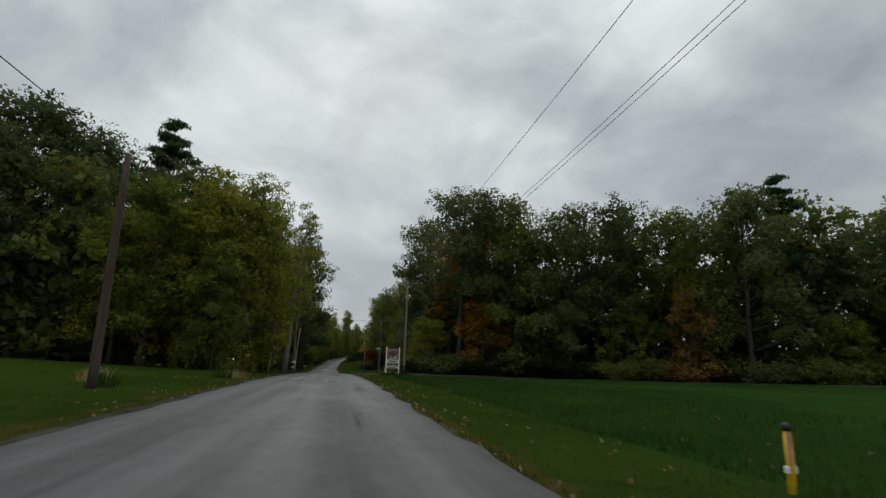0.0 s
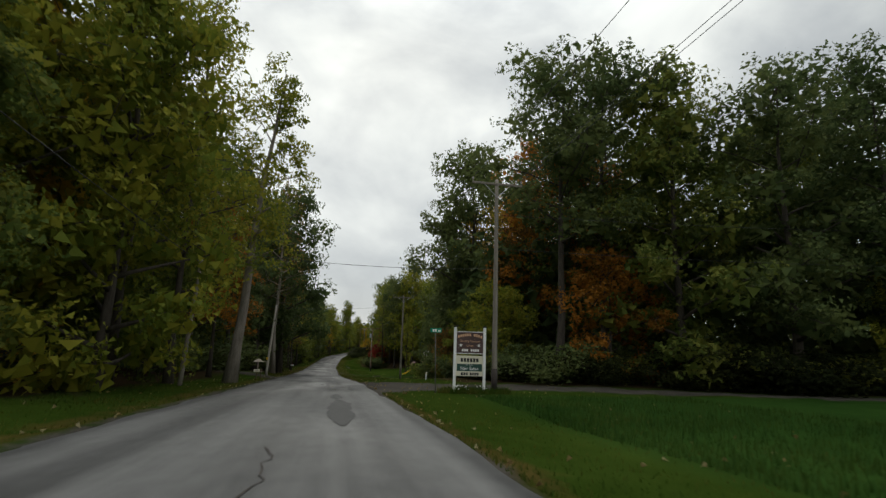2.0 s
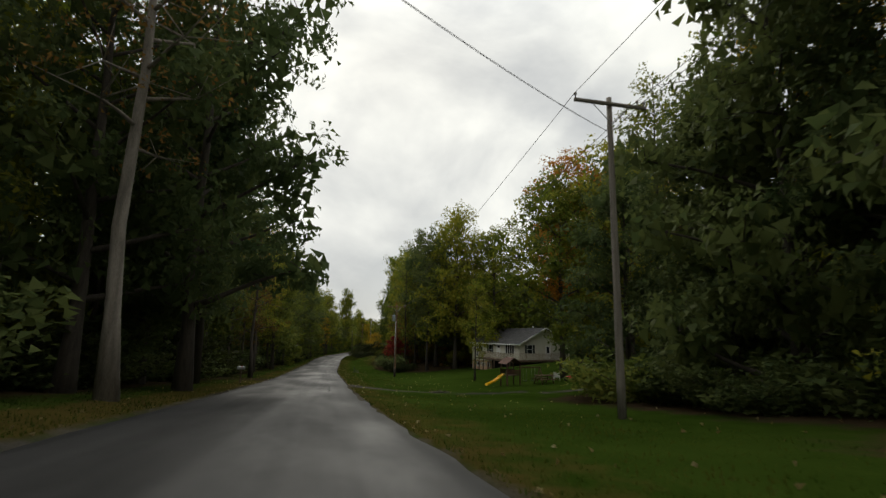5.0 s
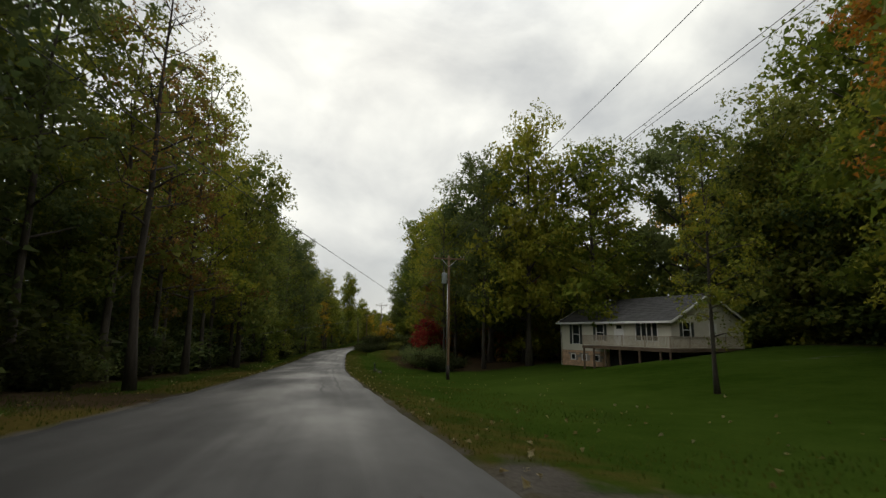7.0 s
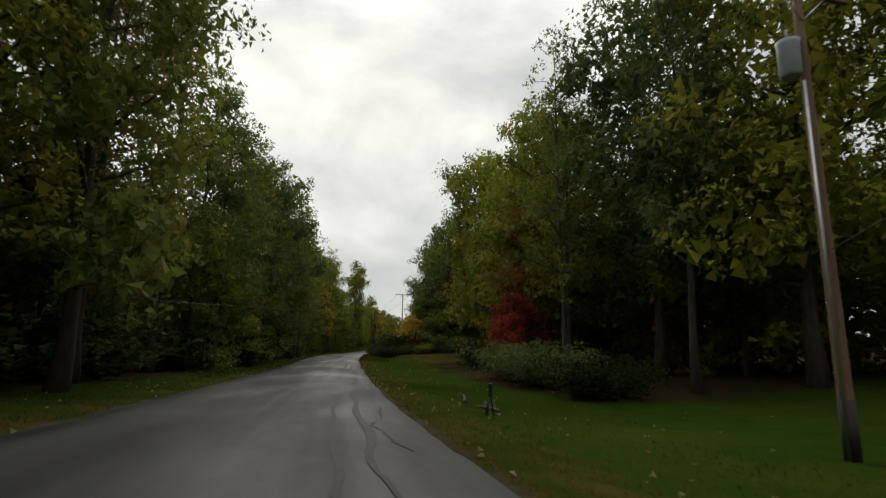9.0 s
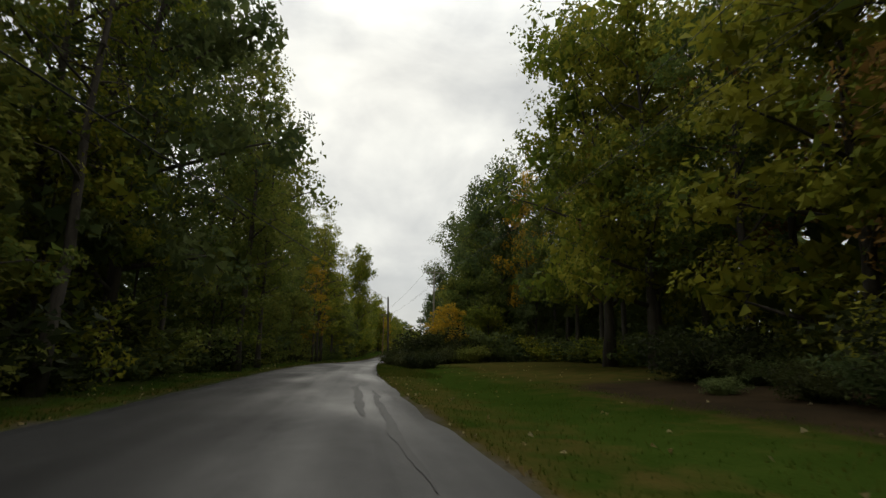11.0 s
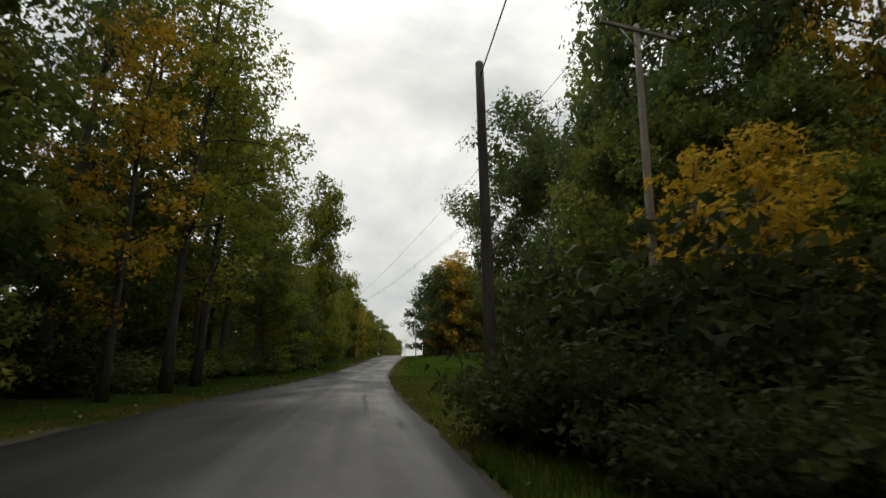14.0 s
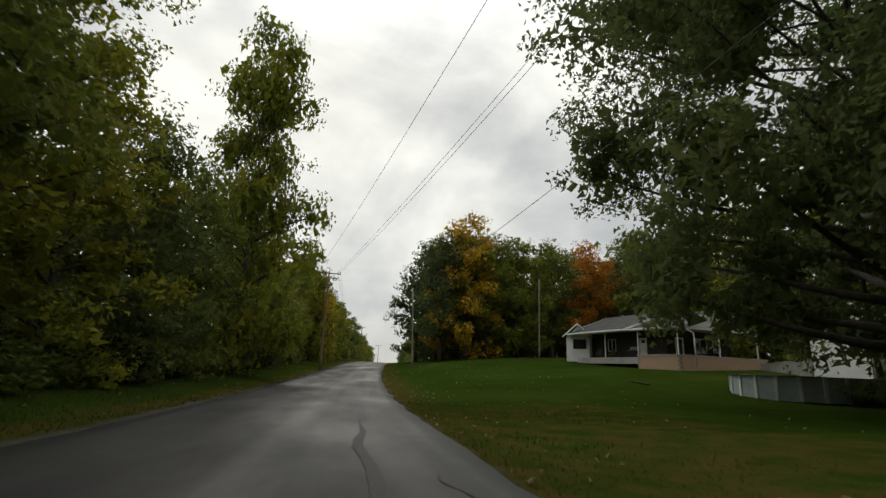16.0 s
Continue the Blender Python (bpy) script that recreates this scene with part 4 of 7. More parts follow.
wood_row(259, 286, 6.2, -10.8, 1.0, "thin tall thin", "olive green dark", 20, 25)
wood_row(121, 286, 7.0, -13.5, 1.4, "full", "dark green dark olive", 9, 13)
wood_row(196, 262, 8.0, -9.6, 0.6, "small", "olive green green", 6.5, 9)
wood_row(288, 297, 4, -9.4, 0.6, "tall thin", "green olive", 16, 18.5)
tree_at("tall", -1.8, 283, 10.0, "green", 0)
tree_at("thin", -1.6, 272, 9.5, "olive", 1, wide=1.1)
tree("thin", 262, -7.5, 15, "yellow", 0, wide=1.0)
tree("thin", 234, -7.6, 21, "green", 0)
tree("tall", 228, -7.6, 24, "green", 1, wide=0.95)
tree("thin", 268, -7.8, 24, "olive", 0)
tree_at("thin", -10.5, 161.5, 14.5, "olive", 1)
tree_at("oak", -9.8, 177, 12.0, "green", 2, wide=0.85)
tree_at("oak", -8.6, 214.5, 11.5, "dark", 1, wide=0.85)
tree_at("mid", 14.0, 358, 8.5, "olive", 1)
wood_row(298, 311, 5, -9.5, 0.8, "full", "green olive dark", 11, 14)
tree("full", 315, -8.2, 28.5, "olive", 2, wide=0.6)
tree("full", 317, -8.6, 26, "green", 0, wide=0.5)
wood_row(106, 190, 9.5, -17.5, 1.6, "mid", "green dark olive", 18, 22)
wood_row(192, 240, 9.5, -17.5, 1.6, "mid", "green dark olive", 13, 15)
wood_row(242, 330, 9.5, -17.5, 1.6, "mid", "green dark olive", 11, 15)
wood_row(324, 420, 5.5, -10.5, 1.3, "mid", "olive green olive yellow", 11, 15)
wood_row(58, 100, 10, -27, 2.5, "far", "green dark olive", 20, 24)
wood_row(104, 192, 11, -26, 2.5, "far", "green dark olive", 19, 23)
wood_row(195, 340, 12, -26, 2.5, "far", "green dark olive", 10, 14)
# undergrowth mostly in brush leaves, the wood's shade put into their colour
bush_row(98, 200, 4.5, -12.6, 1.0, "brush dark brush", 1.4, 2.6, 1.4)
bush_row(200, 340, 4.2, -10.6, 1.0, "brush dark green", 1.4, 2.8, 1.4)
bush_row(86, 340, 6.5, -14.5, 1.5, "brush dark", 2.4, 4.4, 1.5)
wood_mass("deep green woods far behind the roadside trees", [(-75, 20), (-40, 40), (-32, 80), (-30, 200), (-24, 250), (-14, 300), (6, 380), (34, 480)], 15, 6, 6500, "dark", 1)
# ---- woods, right of the road ----
EDGE_WOOD = [(17.6, 73.5), (21.5, 72.5), (26, 68.5), (32, 64.5), (38, 60.5), (44, 56), (50, 51), (56, 46), (62, 41), (68, 36), (75, 31), (82, 25), (90, 18), (98, 11)]
EDGE_TOPS = [24.2, 24.0, 22.6, 21.0, 22.4, 20.0, 21.6, 22.5, 19.5, 22.0, 23.5, 22.5, 24.0, 23.0]
for k, (ex, ey) in enumerate(EDGE_WOOD):
    fx = ex - float(lane(ey)[0])
    if k < 2:
        tree_at("high", ex + 0.4, ey, EDGE_TOPS[k] + 1.6, "dark", k, wide=1.05)
    elif k in (7, 10):
        tree_at("pine", ex + 3, ey + 9, 25.0, "needle")
    else:
        tree_at(("oak", "oak", "full", "oak", "tall")[k % 5], ex, ey + tree_rng.uniform(-0.5, 1.5), EDGE_TOPS[k], ("dark", "dark", "green", "dark", "dark", "green", "dark")[k % 7])
    tree_at("thin" if k < 3 else "mid", ex + 5, ey + 7, EDGE_TOPS[k] + tree_rng.uniform(-1.5, 0.8), pick("green dark dark"))
    if k % 2 == 0:
        tree_at("far", ex + 9, ey + 15, EDGE_TOPS[k] + tree_rng.uniform(-2, 0.5), pick("green dark dark"))
    bush(ey - 1.8, fx - 1.5, tree_rng.uniform(2.2, 3.8), pick("dark green russet" if k > 3 else "brush dark"), 1.5, k < 5)
    bush(ey - 0.5, fx + 1.8, tree_rng.uniform(2.6, 4.2), pick("dark brush green"), 1.5, k < 5)
    bush(ey + 3, fx + 3, tree_rng.uniform(3, 4.6), pick("dark green"), 1.6, k < 5)
    if k % 3 == 1:
        tree("small", ey - 1, fx, tree_rng.uniform(7, 11), pick("orange russet olive"))
tree_at("tall", 44, 55.5, 15.5, "olive", 0, wide=0.7)
tree_at("small", 43, 54, 9, "russet", 0, wide=0.7)
tree_at("oak", 17.6, 98, 25.2, "dark", 1, wide=0.82)
tree_at("full", 16.6, 103.5, 18.0, "dark", 2, wide=0.8)
tree_at("full", 19.5, 109.5, 10.5, "dark", 1)
tree("small", 78, 14.0, 8.5, "olive")
tree("small", 84, 13.6, 7.5, "olive")
tree("tall", 83, 21, 26, "orange", 1)
tree_at("small", 16.4, 81, 4.2, "olive", 0)
tree_at("tall", 20.5, 88, 17, "yellow", 2, wide=0.8)
tree_at("tall", 24.5, 79, 19, "orange", 0, wide=0.8)
tree_at("thin", 20.5, 84, 20, "russet", 1)
tree_at("small", 17.5, 88.5, 2.0, "russet", 1)
tree("full", 98, 18.0, 18, "dark", 0)
tree("small", 95, 14.2, 6, "russet")
wood_row(82, 118, 5, 22, 2.5, "thin tall thin", "olive yellow olive orange green", 21, 26)
wood_row(80, 122, 6.5, 30, 2, "mid", "green dark olive", 11, 15)
tree("full", 108, 19, 17, "dark", 1)
tree("full", 116, 18.5, 16, "dark", 2)
bush_row(72, 98, 2.9, 14.0, 1.5, "brush dark russet olive brush", 0.8, 3.2, 1.2, True)
bush_row(99, 114, 2.6, 16.0, 0.8, "green dark", 1.6, 2.8, 1.4)
bush_row(130, 176, 2.8, 46, 1.2, "dark green", 3.0, 5.0, 1.5)
# round the first house
tree("oak", 133, 22.5, 21.5, "olive", 0)
tree("tall", 136, 26, 25, "orange", 0)
tree("oak", 130, 28, 23, "olive", 2)
tree("full", 139, 31, 21, "olive", 1)
tree("oak", 146, 37, 27, "olive", 1)
tree("tall", 141, 40, 25, "orange", 0)
tree("thin", 141, 16, 12.5, "olive", 0, wide=0.9)
tree("oak", 152, 44, 26, "green", 0)
tree("oak", 161, 43, 26, "green", 2)
tree("oak", 171, 40, 28, "dark", 1)
tree_at("oak", 22.3, 177.5, 20.2, "olive", 2, wide=0.84)
tree_at("tall", 17.4, 180, 16.4, "dark", 1, wide=0.75)
tree("oak", 187, 21, 28, "dark", 0)
tree("full", 184, 30, 21, "olive", 0)
tree("oak", 173, 29, 26, "olive", 0)
wood_row(134, 172, 5, 44, 1.5, "mid", "dark green olive", 18, 24)
wood_row(126, 186, 6.5, 50, 2, "mid", "green olive dark yellow", 22, 26)
tree("bareish", 176, 33, 23, "russet")
# between the clearings
tree_at("thin", 14.8, 189, 14.8, "green", 1, wide=0.8)
tree_at("tall", 17.5, 194, 11.0, "olive", 0)
tree_at("full", 17.0, 200, 5.5, "russet", 1)
tree("oak", 201, 19, 27, "olive", 0)
tree("full", 207, 18.5, 24, "olive", 2)
tree_at("small", 13.6, 196, -4.4, "red", 1, wide=1.1)
tree_at("small", 12.2, 193, -6.3, "red", 0, wide=0.9)
tree_at("oak", 21.0, 228, 20.0, "olive", 1, wide=0.9)
tree_at("oak", 20.6, 222, 18.0, "olive", 0, wide=0.8)
tree("tall", 214, 20, 25, "green", 2)
wood_row(184, 216, 7, 26, 2, "mid", "olive green russet", 18, 21)
wood_row(217, 250, 5, 24.5, 1.2, "tall thin tall", "olive green olive russet", 26, 29)
wood_row(180, 270, 7.5, 36, 2.5, "mid", "green olive dark russet", 18, 22)
bush_row(180, 214, 2.6, 14.0, 2.2, "brush brush dark", 0.8, 3.3, 1.15, True)
bush_row(212, 254, 2.8, 23.5, 1.5, "dark green olive", 1.8, 3.4, 1.5)
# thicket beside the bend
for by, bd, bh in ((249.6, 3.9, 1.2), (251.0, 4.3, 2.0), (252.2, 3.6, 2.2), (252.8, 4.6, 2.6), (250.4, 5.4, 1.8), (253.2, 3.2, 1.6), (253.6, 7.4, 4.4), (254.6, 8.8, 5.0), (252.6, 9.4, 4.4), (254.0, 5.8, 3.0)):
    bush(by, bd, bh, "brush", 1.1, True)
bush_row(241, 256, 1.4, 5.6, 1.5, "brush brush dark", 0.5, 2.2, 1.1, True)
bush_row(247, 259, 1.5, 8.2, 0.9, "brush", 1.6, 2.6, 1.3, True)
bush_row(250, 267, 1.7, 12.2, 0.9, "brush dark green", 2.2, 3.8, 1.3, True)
tree_at("small", 14.4, 253.9, -3.9, "yellow", 0, wide=1.05)
tree_at("small", 17.8, 254.6, -4.0, "olive", 1, wide=1.0)
tree("small", 254.5, 15.5, 7.2, "olive", 1)
tree("full", 268, 15.4, 30, "dark", 0, wide=0.7)
bush_row(252, 268, 2.0, 16.5, 1.5, "dark green", 2.5, 4.0, 1.3)
tree_at("oak", 24.0, 261, 19.6, "dark", 2, wide=0.72)
tree_at("tall", 26.0, 256.5, 15.8, "yellow", 0, wide=0.7)
tree_at("tall", 27.5, 251, 15.0, "dark", 2, wide=0.8)
tree_at("full", 20.5, 257, 1.5, "green", 0)
tree_at("full", 25.5, 252, 2.0, "dark", 1)
tree_at("full", 18.5, 260.5, 2.5, "green", 2, wide=0.9)
tree_at("full", 30.5, 247, 2.0, "dark", 0)
tree("tall", 262, 17.5, 24, "green", 1, bark=M_PALEBARK, turn=0)
tree("full", 266, 13.0, 15, "green", 1)
tree("full", 272, 16.5, 13, "dark", 2)
tree("oak", 274, 20, 24, "olive", 2)
bush(272.5, 12.0, 1.6, "brush", 1.2, True)
bush(275.0, 13.5, 1.5, "brush", 1.2, True)
bush_row(260, 265, 1.6, 10.4, 0.8, "brush dark", 2.2, 3.4, 1.2, True)
# round the second house
tree_at("great", 33.6, 290.8, 18.5, "dark", 0, turn=20, wide=0.88)
tree_at("tall", 36.8, 290.5, 11.0, "dark", 1, wide=0.9)
tree("tall", 297.2, 31.3, 22, "dark", 1, wide=0.8, tilt=(0, -3), turn=0)
tree("oak", 290, 45, 24, "dark", 0)
tree("high", 288, 38, 23, "green", 2)
tree("oak", 281, 30, 24, "green", 1)
FAR_EDGE = [(33.2, 347, 9.6, "dark"), (37.0, 347, 13.2, "yellow"), (40.5, 347, 10.4, "olive"), (46.5, 348, 11.0, "olive"), (53, 348, 11.4, "green"), (60, 347, 12.0, "orange"), (68, 346, 12.5, "dark"), (76, 345, 13.0, "green"), (84, 343, 13.0, "olive"), (92, 341, 13.5, "dark")]
for k, (tx, ty, tz, tone) in enumerate(FAR_EDGE):
    tree_at(("oak", "full", "oak", "full")[k % 4], tx, ty, tz, tone)
    tree_at("mid", tx + 3, ty + 8, tz - 0.5, pick("green dark dark"))
    tree_at("mid", tx + 1, ty + 15, tz - 0.5, pick("green dark olive"))
wood_row(368, 425, 7, 15.5, 1, "mid", "dark green orange", 17, 22)
for k in range(9):
    tree("mid", 338 - 5 * k, 42 + 3.5 * k + tree_rng.uniform(-2, 2), tree_rng.uniform(21, 25), pick("dark green olive"))
wood_mass("deep green woods far behind the field and houses", [(130, -10), (100, 40), (60, 95), (62, 150), (60, 210), (52, 265), (100, 300), (95, 350), (60, 400), (70, 480)], 25, 7, 7500, "dark", 2)
wood_row(425, 620, 9, -12, 2, "far", "green olive dark", 10, 14)
wood_row(430, 700, 10, 12, 3, "far", "green olive dark", 9, 13)
wood_mass("dense undergrowth inside the wood beyond the field", [(16, 88), (24, 78), (36, 70), (48, 61), (60, 51), (75, 39), (95, 24), (110, 12)], 18, 4, 9000, "dark", 3, 1.2)
wood_mass("dense undergrowth inside the wood behind the ranch house", [(36, 100), (40, 118), (47, 132), (50, 150), (52, 170), (42, 186), (30, 194), (28, 212)], 17, 4, 9500, "green", 4, 1.2)
wood_mass("dense undergrowth inside the wood past the lawns", [(30, 214), (32, 235), (30, 262), (42, 276), (66, 290), (82, 320), (84, 345), (60, 366), (40, 374)], 17, 4, 9500, "dark", 5, 1.2)
wood_mass("dense undergrowth inside the wood at the lawn's far end", [(46, 384), (56, 376), (75, 368), (100, 352)], 16, 4, 4500, "dark", 7, 1.2)
wood_mass("dense undergrowth under the roadside trees", [(-15, 62), (-18, 90), (-16, 150), (-15, 200), (-11, 250), (-7, 280), (-1, 310), (7, 345)], 12, 3, 15000, "dark", 6, 0.5)
deep_woods()
# ---- utility poles and lines ----
def rod(a, b, r, sides=8):
    return tubed([a, b], [r, r], sides)


def utility_pole(x, y, height, arm=True, lean=(0.0, 0.0), wood=None, tank=False, butt=False, along=0.0, label="", tag=None, r=0.15):
    """A wooden pole with its crossarm, braces, insulators and transformer. lean: how far its top stands out of plumb, in metres."""
    wood = wood or M_POLE
    z = land(x, y)
    ob = empty("utility_pole", x, y, z, along)
    lx, ly = lean
    n = 7
    pts = [(lx * (i / n) ** 1.1, ly * (i / n) ** 1.1, -0.4 + (height + 0.4) * i / n) for i in range(n + 1)]
    part("shaft", tubed(pts, [r * (1.0 - 0.36 * i / n) for i in range(n + 1)], 12), wood, ob)
    if butt:
        part("butt", tubed([(0, 0, -0.1), (lx * 0.1, ly * 0.1, 1.25)], [r * 1.06, r * 1.03], 12), M_TAR, ob, "dark creosoted pole foot")
    if arm:
        zt = height - 0.28
        part("crossarm", boxed(-1.45 + lx, 1.45 + lx, -0.16 + ly, -0.05 + ly, zt - 0.06, zt + 0.06, 0.012), wood, ob)
        for s in (-1, 1):
            part("brace", rod((lx, -0.1 + ly, zt - 0.75), (lx + s * 0.72, -0.1 + ly, zt - 0.06), 0.018, 6), M_STEEL, ob)
        for px_ in (-1.4, 1.1, 1.38):
            i_ = part("insulator", tubed([(lx + px_, -0.1 + ly, zt + 0.05), (lx + px_, -0.1 + ly, zt + 0.16), (lx + px_, -0.1 + ly, zt + 0.2), (lx + px_, -0.1 + ly, zt + 0.28)], [0.02, 0.025, 0.06, 0.045], 8), M_PORCELAIN, ob)
    else:
        part("pole_cap", tubed([(lx, ly, height), (lx, ly, height + 0.05)], [r * 0.66, r * 0.5], 10), M_STEEL, ob)
    if tank:
        t_ = part("transformer", tubed([(-0.42, 0, height - 2.55), (-0.42, 0, height - 2.5), (-0.42, 0, height - 1.7), (-0.42, 0, height - 1.62), (-0.42, 0, height - 1.58)], [0.2, 0.24, 0.24, 0.26, 0.1], 16), M_TANK, ob, "grey steel transformer tank")
        part("bushing", tubed([(-0.42, 0, height - 1.6), (-0.42, 0, height - 1.3)], [0.05, 0.03], 8), M_PORCELAIN, t_)
        part("bracket", boxed(-0.22, -0.08, -0.04, 0.04, height - 2.2, height - 2.1), M_STEEL, t_)
        part("conduit", tubed([(-0.15, -0.05, 0), (-0.12, -0.05, height - 2.6)], [0.03, 0.03], 6), M_STEEL, ob)
    return tagged(ob, label, "utility pole", "utility poles")


utility_pole(8.2, -4.0, 11.5, label="weathered wooden utility pole with a crossarm")
utility_pole(8.3, 60.4, 11.5, butt=True, label="tall grey wooden utility pole with crossarm and dark foot")
utility_pole(9.1, 103.3, 11.3, label="grey wooden utility pole with crossarm on mown grass")
utility_pole(9.7, 166.3, 11.1, tank=True, butt=True, wood=M_POLEBROWN, label="brown wooden utility pole with a grey transformer on a lawn")
utility_pole(12.8, 256.1, 12.0, label="grey wooden utility pole with crossarm in a thicket")
utility_pole(6.9, 254.1, 8.25, arm=False, lean=(-0.35, 0), wood=M_BARK, label="dark leaning service pole beside brush")
utility_pole(-8.1, 19.5, 8.5, arm=False, lean=(0.05, 0), wood=M_POLEDARK, label="brown leaning wooden pole on a grass bank", r=0.17)
utility_pole(-7.9, 64.7, 6.7, arm=False, lean=(0.55, -0.6), wood=M_POLE, label="pale leaning service pole at the wood's edge", r=0.13)
utility_pole(-6.75, 91.0, 7.3, arm=False, lean=(0.45, 0), wood=M_PALEPOLE, label="pale leaning service pole with a yellow tag before dark woods", r=0.14)
utility_pole(15.2, 340, 12.1, label="brown wooden utility pole with crossarm beside low trees", wood=M_POLEBROWN)
utility_pole(26.8, 340, 10.2, arm=False, lean=(-0.5, 0), label="slender leaning wooden pole on the verge", r=0.12)
utility_pole(44.8, 338.6, 11.0, arm=False, label="slender grey wooden pole on a lawn before woods", r=0.12)
utility_pole(27.5, 405, 11.5, label="far wooden utility pole with crossarm", wood=M_POLEBROWN)
utility_pole(40.0, 440, 11.5, label="far wooden utility pole with crossarm", wood=M_POLEBROWN)
utility_pole(70.0, 540, 11.0, label="far wooden utility pole with crossarm", wood=M_POLEBROWN)
tag_ = part("pole_tag", boxed(-0.09, 0.09, -0.17, -0.15, 1.6, 1.85), M_YELLOW, bpy.data.objects["utility_pole.008"], "small yellow tag")


def line(a, b, sag, r=0.011, label="thin dark overhead power line", group="overhead lines"):
    """A cable that hangs between two places."""
    n = 14
    pts = []
    for i in range(n + 1):
        t = i / n
        p = Vector(a).lerp(Vector(b), t)
        p.z -= sag * 4 * t * (1 - t)
        pts.append(tuple(p))
    bm = tubed(pts, [r] * (n + 1), 5)
    me = bpy.data.meshes.new("power_line")
    bm.to_mesh(me)
    bm.free()
    me.materials.append(M_WIRE)
    return tagged(new("power_line", me), label, "cable", group)


def arm_ends(x, y, height):
    z = land(x, y) + height - 0.0
    return [(x + o, y - 0.1, z) for o in (-1.4, 1.1, 1.38)]


P_START, P_A, P_B, P_D, P_F, P_H = arm_ends(8.2, -4, 11.5), arm_ends(8.3, 60.4, 11.5), arm_ends(9.1, 103.3, 11.3), arm_ends(9.7, 166.3, 11.1), arm_ends(13.2, 256.1, 12.0), arm_ends(15.2, 340, 12.1)
for p, q in ((P_START, P_A), (P_A, P_B), (P_B, P_D), (P_D, P_F), (P_F, P_H)):
    for a, b in zip(p, q):
        line(a, b, 0.9)
P_FAR = arm_ends(27.5, 405, 11.5)
for a, b in zip(P_H, P_FAR):
    line(a, b, 0.8)
zA, zB, zD = land(8.4, 60.4), land(9.1, 103.3), land(9.7, 166.3)
line((-7.4, 64.1, land(-7.9, 64.7) + 7.4), (8.3, 60.4, zA + 6.5), 0.35, 0.013, "dark service cable over the road")
line((8.5, 60.4, zA + 9.5), (60, 58, zA + 12.0), 0.5, 0.011, "dark service cable along the side lane")
line((8.5, 60.4, zA + 7.6), (60, 58, zA + 9.4), 0.5, 0.011, "dark service cable along the side lane")
line((-6.3, 91.0, land(-6.75, 91.0) + 7.2), (9.0, 103.3, zB + 10.0), 0.4, 0.013, "dark service cable over the road")
line((-6.3, 91.0, land(-6.75, 91.0) + 7.2), (-16, 84, land(-16, 84) + 8.5), 0.4, 0.013, "dark service cable into the woods")
line((9.6, 166.2, zD + 4.4), (-9.0, 127, land(-9.0, 127) + 7.2), 0.1, 0.012, "dark service cable over the road")
line((6.55, 254.0, land(6.9, 254.1) + 7.9), (-9.0, 177, land(-9.0, 177) + 3.2), 0.1, 0.017, "thick dark service cable over the road")
line((13.2, 256.2, land(13.2, 256.1) + 9.0), (26.3, 339.9, land(26.8, 340) + 10.1), 0.9, 0.017, "thick dark service cable")
line((-8.05, 19.5, land(-8.1, 19.5) + 8.3), (-13, -40, land(-13, -40) + 9.5), 0.5, 0.017, "thick dark service cable")
line((-8.05, 19.5, land(-8.1, 19.5) + 8.3), (-7.4, 64.1, land(-7.9, 64.7) + 6.6), 0.5, 0.015, "dark service cable before the trees")
# ---- houses ----
def cells(length, z0, z1, holes):
    """The rectangles of a wall that are left between its openings."""
    xs = sorted({0.0, length, *[h[0] for h in holes], *[h[1] for h in holes]})
    zs = sorted({z0, z1, *[h[2] for h in holes], *[h[3] for h in holes]})
    for a, b in zip(xs, xs[1:]):
        for c, d in zip(zs, zs[1:]):
            if b - a > 1e-4 and d - c > 1e-4 and not any(h[0] - 1e-4 <= a and b <= h[1] + 1e-4 and h[2] - 1e-4 <= c and d <= h[3] + 1e-4 for h in holes):
                yield a, b, c, d


def wall(parent, name, length, z0, z1, holes, mat, m, thick=0.16, lap=0.0, label=""):
    """A wall along x with openings through it; lap: the height of its clapboards."""
    bm = bmesh.new()
    for a, b, c, d in cells(length, z0, z1, holes):
        box(bm, a, b, 0, thick, c, d)
    if lap:
        z = z0
        while z < z1 - 0.02:
            top = min(z1, z + lap)
            spans = [(0.0, length)]
            for h in holes:
                if h[2] < top - 0.01 and h[3] > z + 0.01:
                    spans = [s for a, b in spans for s in ((a, min(b, h[0])), (max(a, h[1]), b)) if s[1] - s[0] > 0.02]
            for a, b in spans:
                v = [bm.verts.new(p) for p in ((a, -0.022, z), (b, -0.022, z), (b, -0.002, top), (a, -0.002, top), (a, 0, z), (b, 0, z))]
                bm.faces.new((v[0], v[1], v[2], v[3]))
                bm.faces.new((v[4], v[5], v[1], v[0]))
            z = top
    bmesh.ops.transform(bm, matrix=m, verts=bm.verts)
    return part(name, bm, mat, parent, label)


